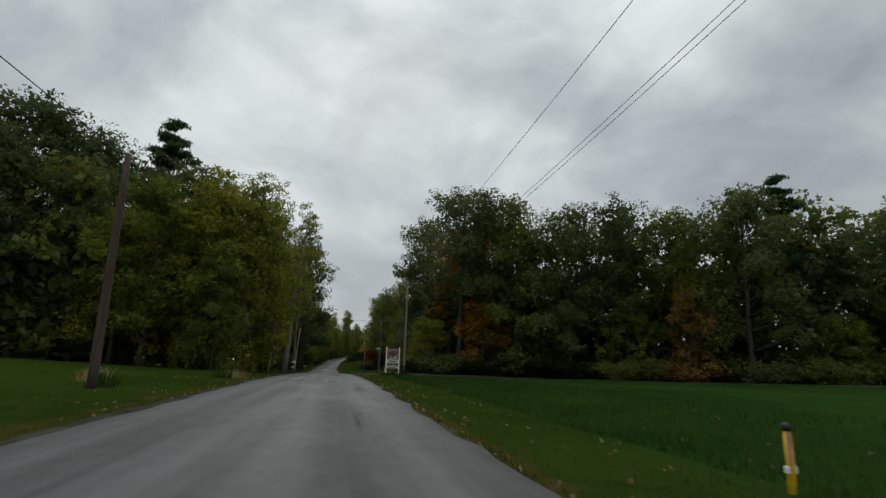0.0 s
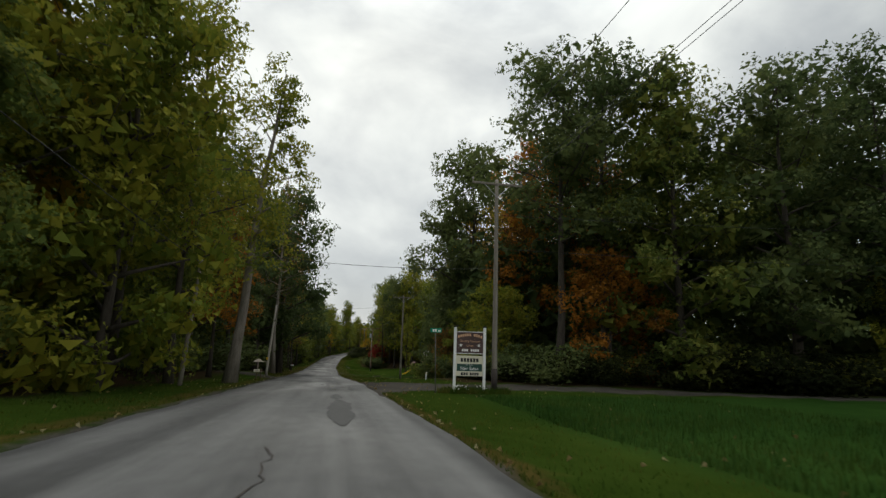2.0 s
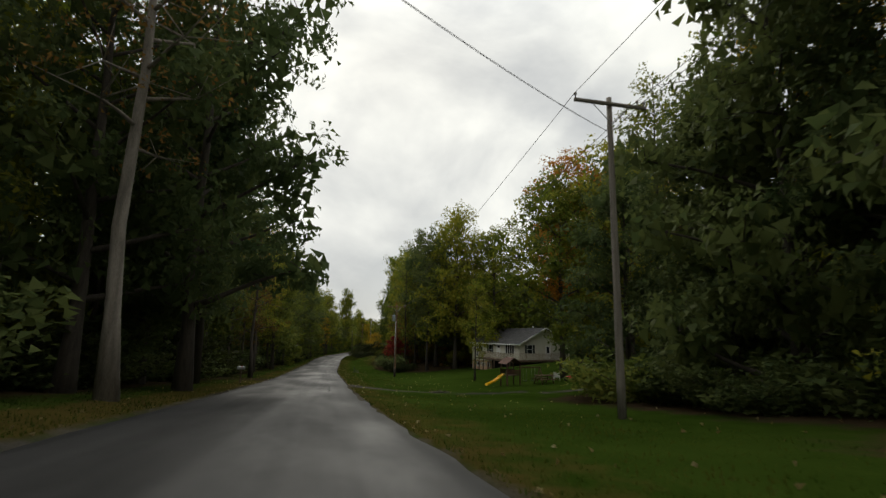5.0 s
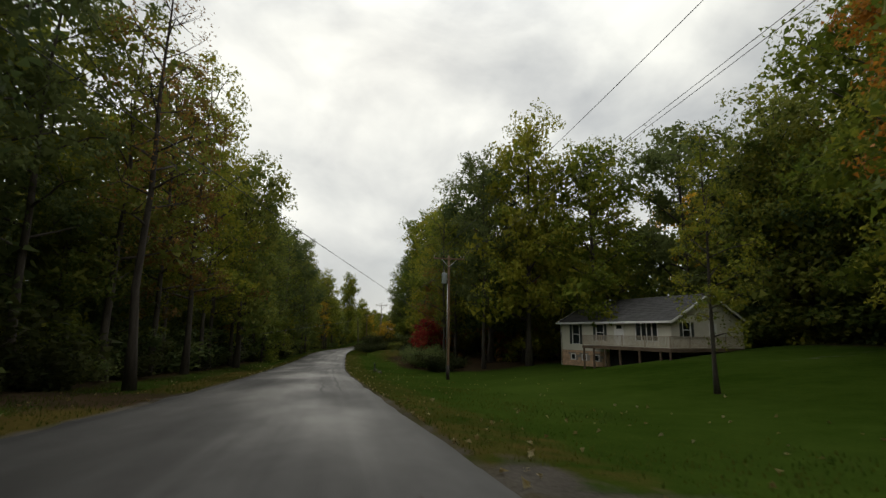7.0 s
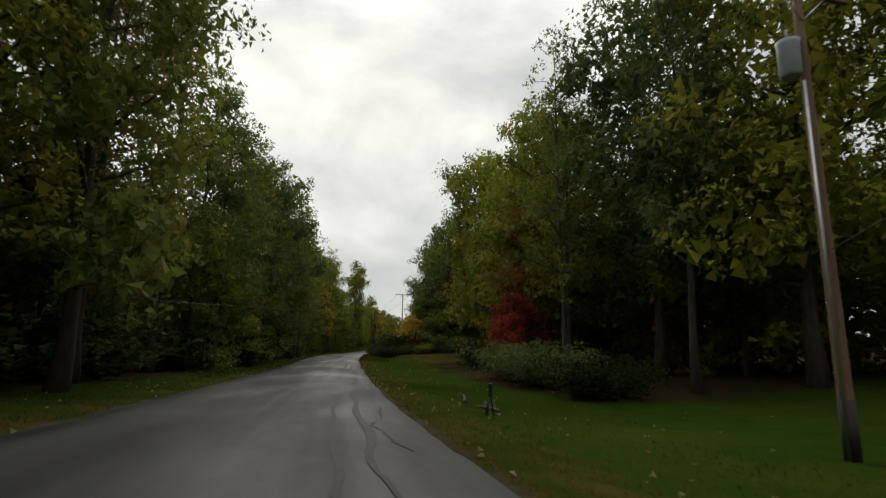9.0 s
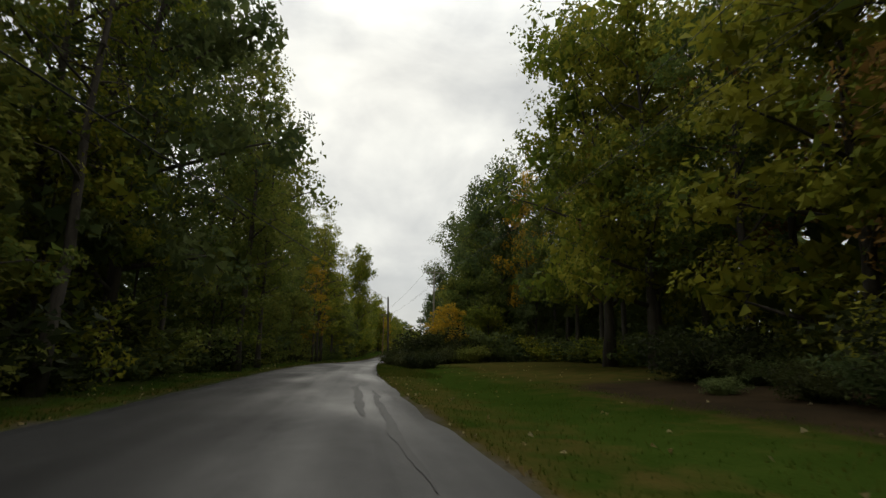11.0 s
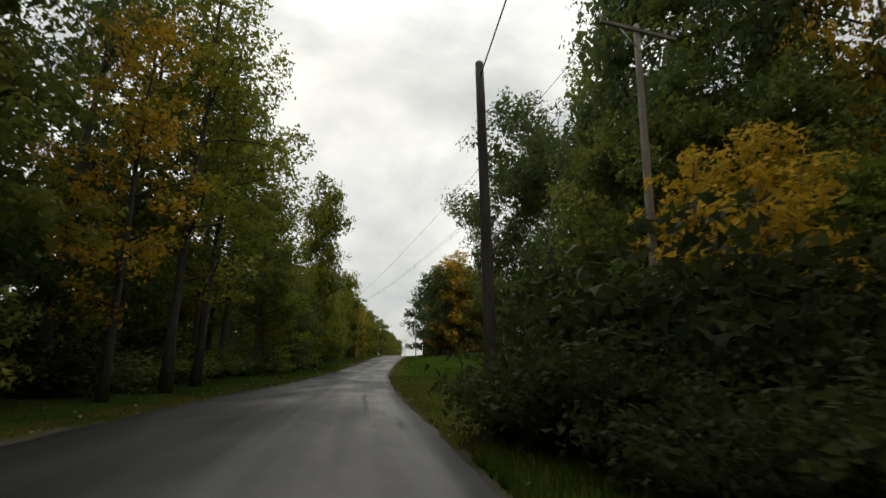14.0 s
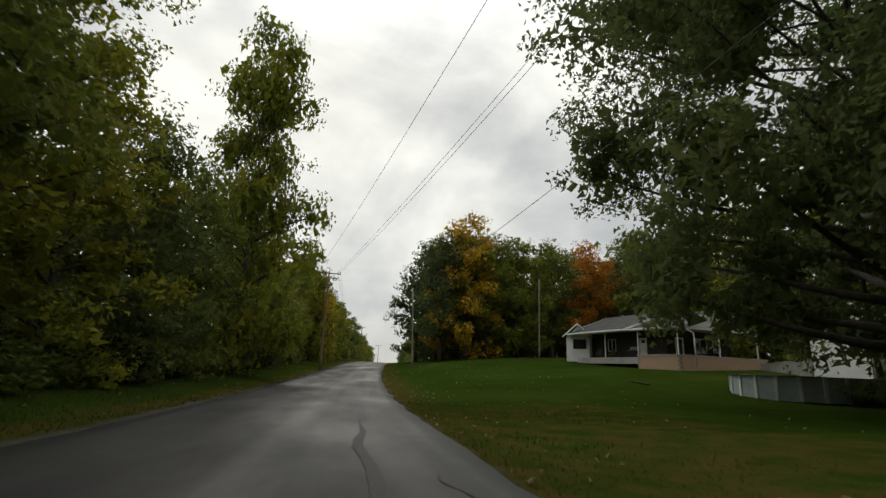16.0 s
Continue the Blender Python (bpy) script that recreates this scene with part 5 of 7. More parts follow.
def window(parent, h, m, panes=2, shutters=False, frame_mat=None, label="", across=True):
    """A window in an opening (x0, x1, z0, z1): frame, panes, sill and shutters."""
    x0, x1, z0, z1 = h
    fr = frame_mat or M_WHITE
    t = 0.07
    bm = bmesh.new()
    for a, b, c, d in ((x0 - t, x0, z0 - t, z1 + t), (x1, x1 + t, z0 - t, z1 + t), (x0, x1, z1, z1 + t), (x0, x1, z0 - t, z0)):
        box(bm, a, b, -0.05, 0.1, c, d)
    step = (x1 - x0) / panes if across else (z1 - z0) / panes
    for k in range(1, panes):
        if across:
            box(bm, x0 + k * step - 0.035, x0 + k * step + 0.035, -0.03, 0.08, z0, z1)
        else:
            box(bm, x0, x1, -0.03, 0.08, z0 + k * step - 0.03, z0 + k * step + 0.03)
    bmesh.ops.transform(bm, matrix=m, verts=bm.verts)
    w = part("window", bm, fr, parent, label or "white-framed window")
    for k in range(panes):
        bm = boxed(x0 + k * step, x0 + (k + 1) * step, 0.03, 0.042, z0, z1) if across else boxed(x0, x1, 0.03, 0.042, z0 + k * step, z0 + (k + 1) * step)
        bmesh.ops.transform(bm, matrix=m, verts=bm.verts)
        part("pane", bm, M_GLASS, w)
    if shutters:
        for a in (x0 - t - 0.36, x1 + t + 0.02):
            bm = boxed(a, a + 0.34, -0.06, -0.025, z0 - 0.05, z1 + 0.05, 0.006)
            for q in range(int((z1 - z0) / 0.09)):
                box(bm, a + 0.05, a + 0.29, -0.07, -0.06, z0 + q * 0.09, z0 + q * 0.09 + 0.05)
            bmesh.ops.transform(bm, matrix=m, verts=bm.verts)
            part("shutter", bm, M_SHUTTER, w, "dark green louvred shutter")
    return w


def front_door(parent, h, m, mat=None, label="white panelled door", glazed=False):
    x0, x1, z0, z1 = h
    bm = boxed(x0 + 0.03, x1 - 0.03, 0.02, 0.07, z0, z1 - 0.03, 0.005)
    for c, d in ((0.12, 0.42), (0.5, 0.72)) if not glazed else ((0.1, 0.4),):
        for a, b in ((0.14, 0.46), (0.54, 0.86)):
            box(bm, x0 + (x1 - x0) * a, x0 + (x1 - x0) * b, 0.008, 0.02, z0 + (z1 - z0) * c, z0 + (z1 - z0) * d, 0.004)
    bmesh.ops.transform(bm, matrix=m, verts=bm.verts)
    d_ = part("door", bm, mat or M_WHITE, parent, label)
    bm = bmesh.new()
    for a, b, c, d in ((x0 - 0.08, x0 + 0.03, z0, z1 + 0.08), (x1 - 0.03, x1 + 0.08, z0, z1 + 0.08), (x0 + 0.03, x1 - 0.03, z1 - 0.03, z1 + 0.08)):
        box(bm, a, b, -0.05, 0.1, c, d)
    bmesh.ops.transform(bm, matrix=m, verts=bm.verts)
    part("door_frame", bm, M_WHITE, d_)
    bm = boxed(x0 + 0.2, x1 - 0.2, 0.0, 0.018, z0 + (z1 - z0) * (0.45 if glazed else 0.78), z0 + (z1 - z0) * 0.93)
    bmesh.ops.transform(bm, matrix=m, verts=bm.verts)
    part("pane", bm, M_GLASS, d_)
    bm = tubed([(x1 - 0.1, 0.0, z0 + 1.0), (x1 - 0.1, -0.06, z0 + 1.0)], [0.02, 0.03], 8)
    bmesh.ops.transform(bm, matrix=m, verts=bm.verts)
    part("handle", bm, M_STEEL, d_)
    return d_


def gable_roof(parent, x0, x1, y0, y1, eave, ridge, mat, over=0.4, thick=0.14, name="roof"):
    """A pitched roof with its ridge along x, shingle courses, fascia boards."""
    ym = (y0 + y1) / 2
    sl = (ridge - eave) / (ym - y0)
    a0, a1 = x0 - over, x1 + over
    ze = eave - sl * over
    r = part(name, prism(bmesh.new(), [(y0 - over, ze - thick), (ym, ridge - thick), (y1 + over, ze - thick), (y1 + over, ze), (ym, ridge), (y0 - over, ze)], -a1, -a0, Matrix.Rotation(math.pi / 2, 4, "Z")), mat, parent)
    courses = 14
    for side in (-1, 1):
        ye = ym + side * (ym - y0 + over)
        for k in range(courses):
            f0, f1 = k / courses, (k + 1) / courses
            ya, yb = ye + (ym - ye) * f0, ye + (ym - ye) * f1
            za, zb = ridge - sl * abs(ym - ya), ridge - sl * abs(ym - yb)
            bm = bmesh.new()
            v = [bm.verts.new(p) for p in ((a0, ya, za + 0.03), (a1, ya, za + 0.03), (a1, yb, zb + 0.008), (a0, yb, zb + 0.008), (a0, ya, za - 0.01), (a1, ya, za - 0.01), (a1, yb, zb - 0.01), (a0, yb, zb - 0.01))]
            for f in ((0, 1, 2, 3), (7, 6, 5, 4), (0, 4, 5, 1), (3, 7, 4, 0), (1, 5, 6, 2), (2, 6, 7, 3)):
                bm.faces.new([v[i] for i in f])
            bmesh.ops.recalc_face_normals(bm, faces=bm.faces)
            part("shingle_course", bm, mat, r)
    for side in (-1, 1):
        ye = ym + side * (ym - y0 + over)
        ze = ridge - sl * abs(ym - ye)
        part("gutter", boxed(a0 - 0.02, a1 + 0.02, min(ye, ye + side * 0.1), max(ye, ye + side * 0.1), ze - thick - 0.02, ze + 0.02, 0.01), M_WHITE, r, "white gutter")
        for xe in (a0 - 0.035, a1):
            bm = bmesh.new()
            v = [bm.verts.new(p) for p in ((xe, ye, ze - thick - 0.04), (xe + 0.035, ye, ze - thick - 0.04), (xe + 0.035, ye, ze + 0.04), (xe, ye, ze + 0.04), (xe, ym, ridge - thick - 0.04), (xe + 0.035, ym, ridge - thick - 0.04), (xe + 0.035, ym, ridge + 0.05), (xe, ym, ridge + 0.05))]
            for f in ((0, 1, 2, 3), (7, 6, 5, 4), (0, 4, 5, 1), (3, 7, 4, 0), (1, 5, 6, 2), (2, 6, 7, 3)):
                bm.faces.new([v[i] for i in f])
            bmesh.ops.recalc_face_normals(bm, faces=bm.faces)
            part("rake_board", bm, M_WHITE, r)
    return r


def gable_wall(parent, x, y0, y1, z0, ridge, mat, thick=0.16, inward=1, lap=0.12):
    """The triangle of a gable end in the plane x."""
    ym = (y0 + y1) / 2
    bm = bmesh.new()
    a, b = (x, x + inward * thick)
    vs = [bm.verts.new(p) for p in ((a, y0, z0), (a, y1, z0), (a, ym, ridge - 0.16), (b, y0, z0), (b, y1, z0), (b, ym, ridge - 0.16))]
    for f in ((0, 1, 2), (5, 4, 3), (0, 3, 4, 1), (1, 4, 5, 2), (2, 5, 3, 0)):
        bm.faces.new([vs[i] for i in f])
    z = z0
    while z < ridge - 0.35:
        f0, f1 = (z - z0) / (ridge - z0), (z + lap - z0) / (ridge - z0)
        half0, half1 = (y1 - y0) / 2 * (1 - f0) - 0.1, (y1 - y0) / 2 * (1 - f1) - 0.1
        if half1 > 0.05:
            q = [bm.verts.new(p) for p in ((a - inward * 0.02, ym - half0, z), (a - inward * 0.02, ym + half0, z), (a - inward * 0.004, ym + half1, z + lap), (a - inward * 0.004, ym - half1, z + lap))]
            bm.faces.new(q)
        z += lap
    bmesh.ops.recalc_face_normals(bm, faces=bm.faces)
    return part("gable", bm, mat, parent)


I4 = Matrix.Identity(4)


def ranch_house():
    """Raised ranch: stone basement, beige siding, a deck round two sides."""
    ob = empty("house", 24.66, 174.0, -9.95, -76.9)
    L, D, S, E, R = 14.35, 9.75, 1.5, 4.6, 7.0
    front = [(1.8, 2.85, 2.2, 4.15), (5.4, 6.4, 2.6, 4.15), (7.9, 8.95, 2.18, 4.22), (10.5, 12.9, 2.7, 4.4)]
    base_holes = [(1.5, 2.1, 0.55, 1.05), (3.2, 3.8, 0.55, 1.05), (5.0, 5.6, 0.55, 1.05)]
    right = Matrix.Translation((L, 0, 0)) @ Matrix.Rotation(math.pi / 2, 4, "Z")
    side = [(1.45, 2.4, 3.05, 4.3), (4.95, 5.85, 2.18, 4.2)]
    back = Matrix.Translation((L, D, 0)) @ Matrix.Rotation(math.pi, 4, "Z")
    left = Matrix.Translation((0, D, 0)) @ Matrix.Rotation(-math.pi / 2, 4, "Z")
    wall(ob, "front_wall", L, S, E, front, M_SIDING, I4, lap=0.115, label="beige lapped siding")
    wall(ob, "side_wall", D, S, E, side, M_SIDING, right, lap=0.115)
    wall(ob, "back_wall", L, S, E, [], M_SIDING, back, lap=0.23)
    wall(ob, "side_wall", D, S, E, [], M_SIDING, left, lap=0.23)
    base = wall(ob, "foundation", L, -0.6, S, base_holes, M_MORTAR, I4, 0.3, label="tan stone basement wall")
    for m_, ln in ((right, D), (back, L), (left, D)):
        wall(ob, "foundation", ln, -0.6, S, [], M_STONE, m_, 0.3)
    # stones of the basement front, laid in uneven courses
    pr = random.Random(3)
    z = -0.4
    while z < S - 0.1:
        h = pr.uniform(0.2, 0.34)
        h = min(h, S - 0.02 - z)
        x = 0.0
        while x < 7.2:
            w = min(pr.uniform(0.35, 0.8), 7.2 - x)
            if w > 0.12 and not any(x < b + 0.05 and x + w > a - 0.05 and z < d + 0.03 and z + h > c - 0.03 for a, b, c, d in base_holes):
                part("stone", boxed(x + 0.012, x + w - 0.012, -0.03 - pr.uniform(0, 0.03), 0.01, z + 0.012, z + h - 0.012, 0.014), M_STONE, base)
            x += w
        z += h
    for h in base_holes:
        window(ob, h, I4, 1, label="small white-framed basement window")
    window(ob, front[0], I4, 2, True, across=False)
    window(ob, front[1], I4, 2, True, across=False)
    front_door(ob, front[2], I4)
    window(ob, front[3], I4, 4, False, label="white four-light picture window")
    window(ob, side[0], right, 2, True, across=False)
    front_door(ob, side[1], right, glazed=True, label="white half-glazed side door")
    part("floor", boxed(0.16, L - 0.16, 0.16, D - 0.16, S - 0.05, S + 0.1), M_DECKWOOD, ob)
    gable_roof(ob, 0, L, 0, D, E, R, M_SHINGLE)
    gable_wall(ob, 0.0, 0, D, E, R, M_SIDING, inward=1)
    gable_wall(ob, L, 0, D, E, R, M_SIDING, inward=-1)
    part("downspout", tubed([(-0.05, -0.42, E - 0.1), (-0.05, -0.08, E - 0.5), (-0.05, -0.08, -0.2)], [0.04, 0.04, 0.04], 6), M_WHITE, ob, "white downspout")
    part("chimney_pipe", tubed([(9, 6.5, R - 1.2), (9, 6.5, R + 0.35)], [0.08, 0.08], 8), M_STEEL, ob)
    part("wall_lamp", tubed([(L + 0.02, 6.3, 3.6), (L + 0.14, 6.3, 3.62), (L + 0.2, 6.3, 3.55)], [0.03, 0.06, 0.05], 8), M_WHITE, ob, "white wall lamp")
    # deck
    x0, x1, y0 = 5.8, L + 1.7, -2.3
    zf = 2.12
    part("deck_frame", boxed(x0, x1, y0, -0.02, zf - 0.28, zf - 0.05), M_DECKWOOD, ob, "dark wooden deck frame")
    part("deck_frame", boxed(L + 0.02, x1, -0.02, 7.2, zf - 0.28, zf - 0.05), M_DECKWOOD, ob)
    k = 0
    while y0 + k * 0.15 < -0.05:
        part("deck_board", boxed(x0, x1, y0 + k * 0.15, y0 + k * 0.15 + 0.138, zf - 0.05, zf - 0.012), M_DECKWOOD, ob)
        k += 1
    part("deck_boards", boxed(L + 0.03, x1, -0.04, 7.2, zf - 0.05, zf - 0.012), M_DECKWOOD, ob)
    for px_ in (5.95, 7.3, 8.8, 10.6, 12.8, 15.0, x1 - 0.1):
        part("deck_post", boxed(px_ - 0.07, px_ + 0.07, y0 + 0.02, y0 + 0.16, -1.0, zf - 0.28), M_DECKWOOD, ob)

    def rail(ax, ay, bx, by):
        ln = math.hypot(bx - ax, by - ay)
        m_ = Matrix.Translation((ax, ay, 0)) @ Matrix.Rotation(math.atan2(by - ay, bx - ax), 4, "Z")
        for z_, t_ in ((zf + 0.95, 0.05), (zf + 0.12, 0.04)):
            part("rail", boxed(0, ln, -0.05, 0.05, z_, z_ + t_, m=m_), M_PALEWOOD, ob, "weathered wooden rail")
        n = int(ln / 0.14)
        for i in range(n):
            part("baluster", boxed(i * ln / n + 0.04, i * ln / n + 0.08, -0.02, 0.02, zf + 0.1, zf + 0.95, m=m_), M_PALEWOOD, ob)
        for i in range(int(ln / 2.2) + 1):
            part("rail_post", boxed(i * ln / (int(ln / 2.2) or 1) - 0.05, i * ln / (int(ln / 2.2) or 1) + 0.05, -0.055, 0.055, zf, zf + 1.02, m=m_), M_PALEWOOD, ob)

    rail(x0 + 0.05, y0 + 0.06, x1 - 0.05, y0 + 0.06)
    rail(x1 - 0.06, y0 + 0.1, x1 - 0.06, 7.1)
    rail(x0 + 0.05, -0.1, x0 + 0.05, y0 + 0.06)
    # added near-black sheet: the open space below the deck is only in shade
    part("underdeck_shade", boxed(8.2, x1 - 0.1, y0 + 1.2, y0 + 1.235, -1.0, zf - 0.3), M_DARK, ob, "near-black sheet standing for the shade under the deck")
    return tagged(ob, "beige sided raised ranch house with stone basement and deck", "house")


ranch_house()


def house_wing():
    """Small gabled white wing joined to the porch house."""
    z0 = -9.05
    ob = empty("house_wing", 44.0, 328.0, z0, -43.8)
    # wing
    wh = [(-0.85 + 1.7, 0.55 + 1.7, 1.15, 2.15)]
    m = Matrix.Translation((-1.7, 0, 0))
    wall(ob, "wing_wall", 2.7, -0.4, 2.55, wh, M_WHITESIDING, m, lap=0.12, label="white lapped siding")
    window(ob, wh[0], m, 3, label="black-framed triple window", frame_mat=M_BLACK)
    right = Matrix.Translation((1.0, 0, 0)) @ Matrix.Rotation(math.pi / 2, 4, "Z")
    left = Matrix.Translation((-1.7, 6, 0)) @ Matrix.Rotation(-math.pi / 2, 4, "Z")
    wall(ob, "wing_wall", 6, -0.4, 2.55, [], M_WHITESIDING, right, lap=0.24)
    wall(ob, "wing_wall", 6, -0.4, 2.55, [(4.2, 5.0, 1.1, 2.0)], M_WHITESIDING, left, lap=0.24)
    # wing roof: ridge runs away from the front
    bm = bmesh.new()
    prism(bm, [(-2.05, 2.4), (-0.35, 3.95), (1.35, 2.4), (1.35, 2.52), (-0.35, 4.1), (-2.05, 2.52)], -0.35, 7.0)
    part("wing_roof", bm, M_SHINGLE, ob)
    bm = bmesh.new()
    prism(bm, [(-1.7, 2.55), (-0.35, 3.8), (1.0, 2.55)], 0.0, 0.14)
    part("gable", bm, M_WHITESIDING, ob)
    for s in (-1, 1):
        bm = bmesh.new()
        prism(bm, [(-0.35 + s * 1.75, 2.36), (-0.35 + s * 1.75, 2.56), (-0.35, 4.14), (-0.35, 3.94)], -0.4, -0.355)
        part("rake_board", bm, M_WHITE, ob)
    back = Matrix.Translation((1.0, 6, 0)) @ Matrix.Rotation(math.pi, 4, "Z")
    wall(ob, "wing_wall", 2.7, -0.4, 2.55, [], M_WHITESIDING, back, lap=0.24)
    return tagged(ob, "small white gabled wing with a black-framed window", "house wing")


house_wing()


def porch_house():
    """White house, its gable to the road, with a deep open porch on two sides and a taller block behind."""
    ob = empty("house", 54.0, 313.0, -9.05, 90)
    W = 10.5
    # walls set back under the porch, the porch's shade put into their dark brown
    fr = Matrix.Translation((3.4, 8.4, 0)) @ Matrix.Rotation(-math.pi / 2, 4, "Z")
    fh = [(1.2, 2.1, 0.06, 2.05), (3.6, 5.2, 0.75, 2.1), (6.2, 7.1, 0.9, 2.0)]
    wall(ob, "front_wall", 7.9, -0.6, 2.85, fh, M_PORCHWALL, fr, lap=0.12, label="lapped boards under the porch, browned dark for its shade")
    front_door(ob, fh[0], fr, M_DECKWOOD, "brown front door")
    window(ob, fh[1], fr, 2)
    window(ob, fh[2], fr, 1)
    sd = Matrix.Translation((15.0, 8.4, 0)) @ Matrix.Rotation(math.pi, 4, "Z")
    sh = [(3.0, 4.2, 0.9, 2.1), (8.0, 8.9, 0.06, 2.05)]
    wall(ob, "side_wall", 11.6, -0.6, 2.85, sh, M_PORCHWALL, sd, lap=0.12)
    window(ob, sh[0], sd, 2)
    front_door(ob, sh[1], sd, label="white side door")
    wall(ob, "side_wall", 11.6, -0.6, 2.85, [], M_WHITESIDING, Matrix.Translation((3.4, 0.5, 0)), lap=0.24)
    bk = Matrix.Translation((15.0, 0.5, 0)) @ Matrix.Rotation(math.pi / 2, 4, "Z")
    wall(ob, "back_wall", 7.9, -0.6, 2.85, [], M_WHITESIDING, bk, lap=0.24)
    # roofs: low front block, taller block behind
    gable_roof(ob, 0.0, 6.0, 0.0, W, 2.95, 4.75, M_SHINGLE, over=0.3)
    gable_roof(ob, 6.4, 16.0, -0.9, W + 0.5, 2.95, 5.2, M_SHINGLE, over=0.25, name="back_roof")
    gable_wall(ob, 0.02, 0.2, W - 0.2, 2.95, 4.72, M_WHITESIDING, inward=1)
    gable_wall(ob, 6.4, -0.6, W + 0.2, 2.95, 5.1, M_WHITESIDING, inward=1)
    part("porch_beam", boxed(0.05, 0.2, 0.1, W - 0.1, 2.68, 2.94, 0.01), M_WHITE, ob, "white porch beam")
    part("porch_beam", boxed(0.2, 15.0, W - 0.25, W - 0.1, 2.68, 2.94, 0.01), M_WHITE, ob)
    part("porch_ceiling", boxed(0.2, 15.0, 0.2, W - 0.25, 2.88, 2.93), M_PALEWOOD, ob)
    part("porch_floor", boxed(0.0, 15.0, 0.0, W, -0.6, 0.05), M_CONCRETE, ob, "grey concrete porch floor")
    for qx, qy in ((0.14, 0.16), (0.14, 5.2), (0.14, W - 0.18), (5.2, W - 0.18), (10.2, W - 0.18)):
        part("porch_post", boxed(qx - 0.05, qx + 0.05, qy - 0.05, qy + 0.05, 0.05, 2.7, 0.01), M_WHITE, ob, "slender white post")
    part("downspout", tubed([(-0.35, W - 0.1, 2.9), (-0.55, W - 1.0, 2.4), (-0.8, W - 1.15, 2.2), (-0.9, W - 1.15, -0.8)], [0.05, 0.05, 0.05, 0.05], 6), M_WHITE, ob, "white downspout")
    return tagged(ob, "white gabled house with a deep open porch and grey roof", "house")


porch_house()


def porch_chair(x, y, turn):
    """Wooden armchair on the porch."""
    ob = empty("porch_chair", x, y, -8.99, turn)
    part("seat", boxed(-0.28, 0.28, -0.26, 0.26, 0.38, 0.43, 0.01), M_DECKWOOD, ob)
    part("backrest", boxed(-0.28, 0.28, 0.24, 0.29, 0.43, 1.0, 0.01), M_DECKWOOD, ob)
    for qx in (-0.26, 0.26):
        part("armrest", boxed(qx - 0.05, qx + 0.05, -0.28, 0.26, 0.62, 0.66, 0.01), M_DECKWOOD, ob)
        for qy in (-0.23, 0.23):
            part("leg", boxed(qx - 0.03, qx + 0.03, qy - 0.03, qy + 0.03, 0, 0.62 if qy < 0 else 0.4, 0.005), M_DECKWOOD, ob)
    return tagged(ob, "dark wooden armchair on a concrete porch", "chair", "porch chairs")


porch_chair(44.6, 325.5, -60)
porch_chair(44.8, 323.6, -90)


def porch_grill():
    ob = empty("grill", 45.4, 320.6, -8.99, -80)
    part("hood", boxed(-0.45, 0.45, -0.28, 0.28, 0.8, 1.15, 0.08), M_STEEL, ob, "pale metal hood")
    part("cart", boxed(-0.42, 0.42, -0.25, 0.25, 0.08, 0.78, 0.02), M_BLACK, ob)
    for sgn in (-1, 1):
        part("side_shelf", boxed(sgn * 0.46 if sgn > 0 else -0.8, 0.8 if sgn > 0 else -0.46, -0.22, 0.22, 0.78, 0.81, 0.005), M_STEEL, ob)
        part("wheel", tubed([(sgn * 0.4, -0.2, 0.09), (sgn * 0.46, -0.2, 0.09)], [0.09, 0.09], 12), M_BLACK, ob)
    return tagged(ob, "grey metal grill on a concrete porch", "grill")


porch_grill()


def retaining_wall():
    """Low brick wall round the porch's corner, laid brick by brick on its face."""
    ob = empty("retaining_wall", 42.8, 312.15, -9.95)
    body = part("wall_core", boxed(0.0, 10.9, 0, 0.25, -0.8, 1.05), M_MORTAR, ob)
    side = part("wall_core", boxed(0.0, 0.25, 0.26, 5.2, -0.8, 1.05), M_MORTAR, ob)
    part("coping", boxed(-0.08, 10.95, -0.06, 0.32, 1.05, 1.14, 0.01), M_CONCRETE, ob, "pale concrete coping")
    part("coping", boxed(-0.08, 0.32, 0.33, 5.25, 1.05, 1.14, 0.01), M_CONCRETE, ob)
    pr = random.Random(8)
    proto = boxed(0.006, 0.394, -0.022, 0.0, 0.006, 0.184, 0.006)
    me = bpy.data.meshes.new("brick")
    proto.to_mesh(me)
    proto.free()
    me.materials.append(M_BRICK)
    for r in range(7):
        for c in range(27):
            x = c * 0.4 + (0.2 if r % 2 else 0)
            if x + 0.4 <= 10.9:
                b = new("brick", me)
                b.parent = body
                b.location = (x, -0.001 - pr.random() * 0.008, -0.28 + r * 0.19)
        for c in range(12):
            x = c * 0.4 + (0.2 if r % 2 else 0)
            b = new("brick", me)
            b.parent = side
            b.matrix_local = Matrix.Translation((-0.001 - pr.random() * 0.008, 5.1 - x, -0.28 + r * 0.19)) @ Matrix.Rotation(-math.pi / 2, 4, "Z")
    return tagged(ob, "low tan brick retaining wall with pale coping before a porch", "wall")


retaining_wall()


def block_wall():
    ob = empty("garden_wall", 52.4, 311.9, -10.3, -105.5)
    for k in range(6):
        part("panel", boxed(k * 0.95, k * 0.95 + 0.93, 0, 0.2, -0.6, 1.0 + 0.06 * k, 0.01), M_CONCRETE, ob)
        part("coping", boxed(k * 0.95 - 0.01, k * 0.95 + 0.94, -0.04, 0.24, 1.002 + 0.06 * k, 1.07 + 0.06 * k, 0.01), M_CONCRETE, ob)
    return tagged(ob, "pale concrete panel wall beside a white building", "wall")


block_wall()


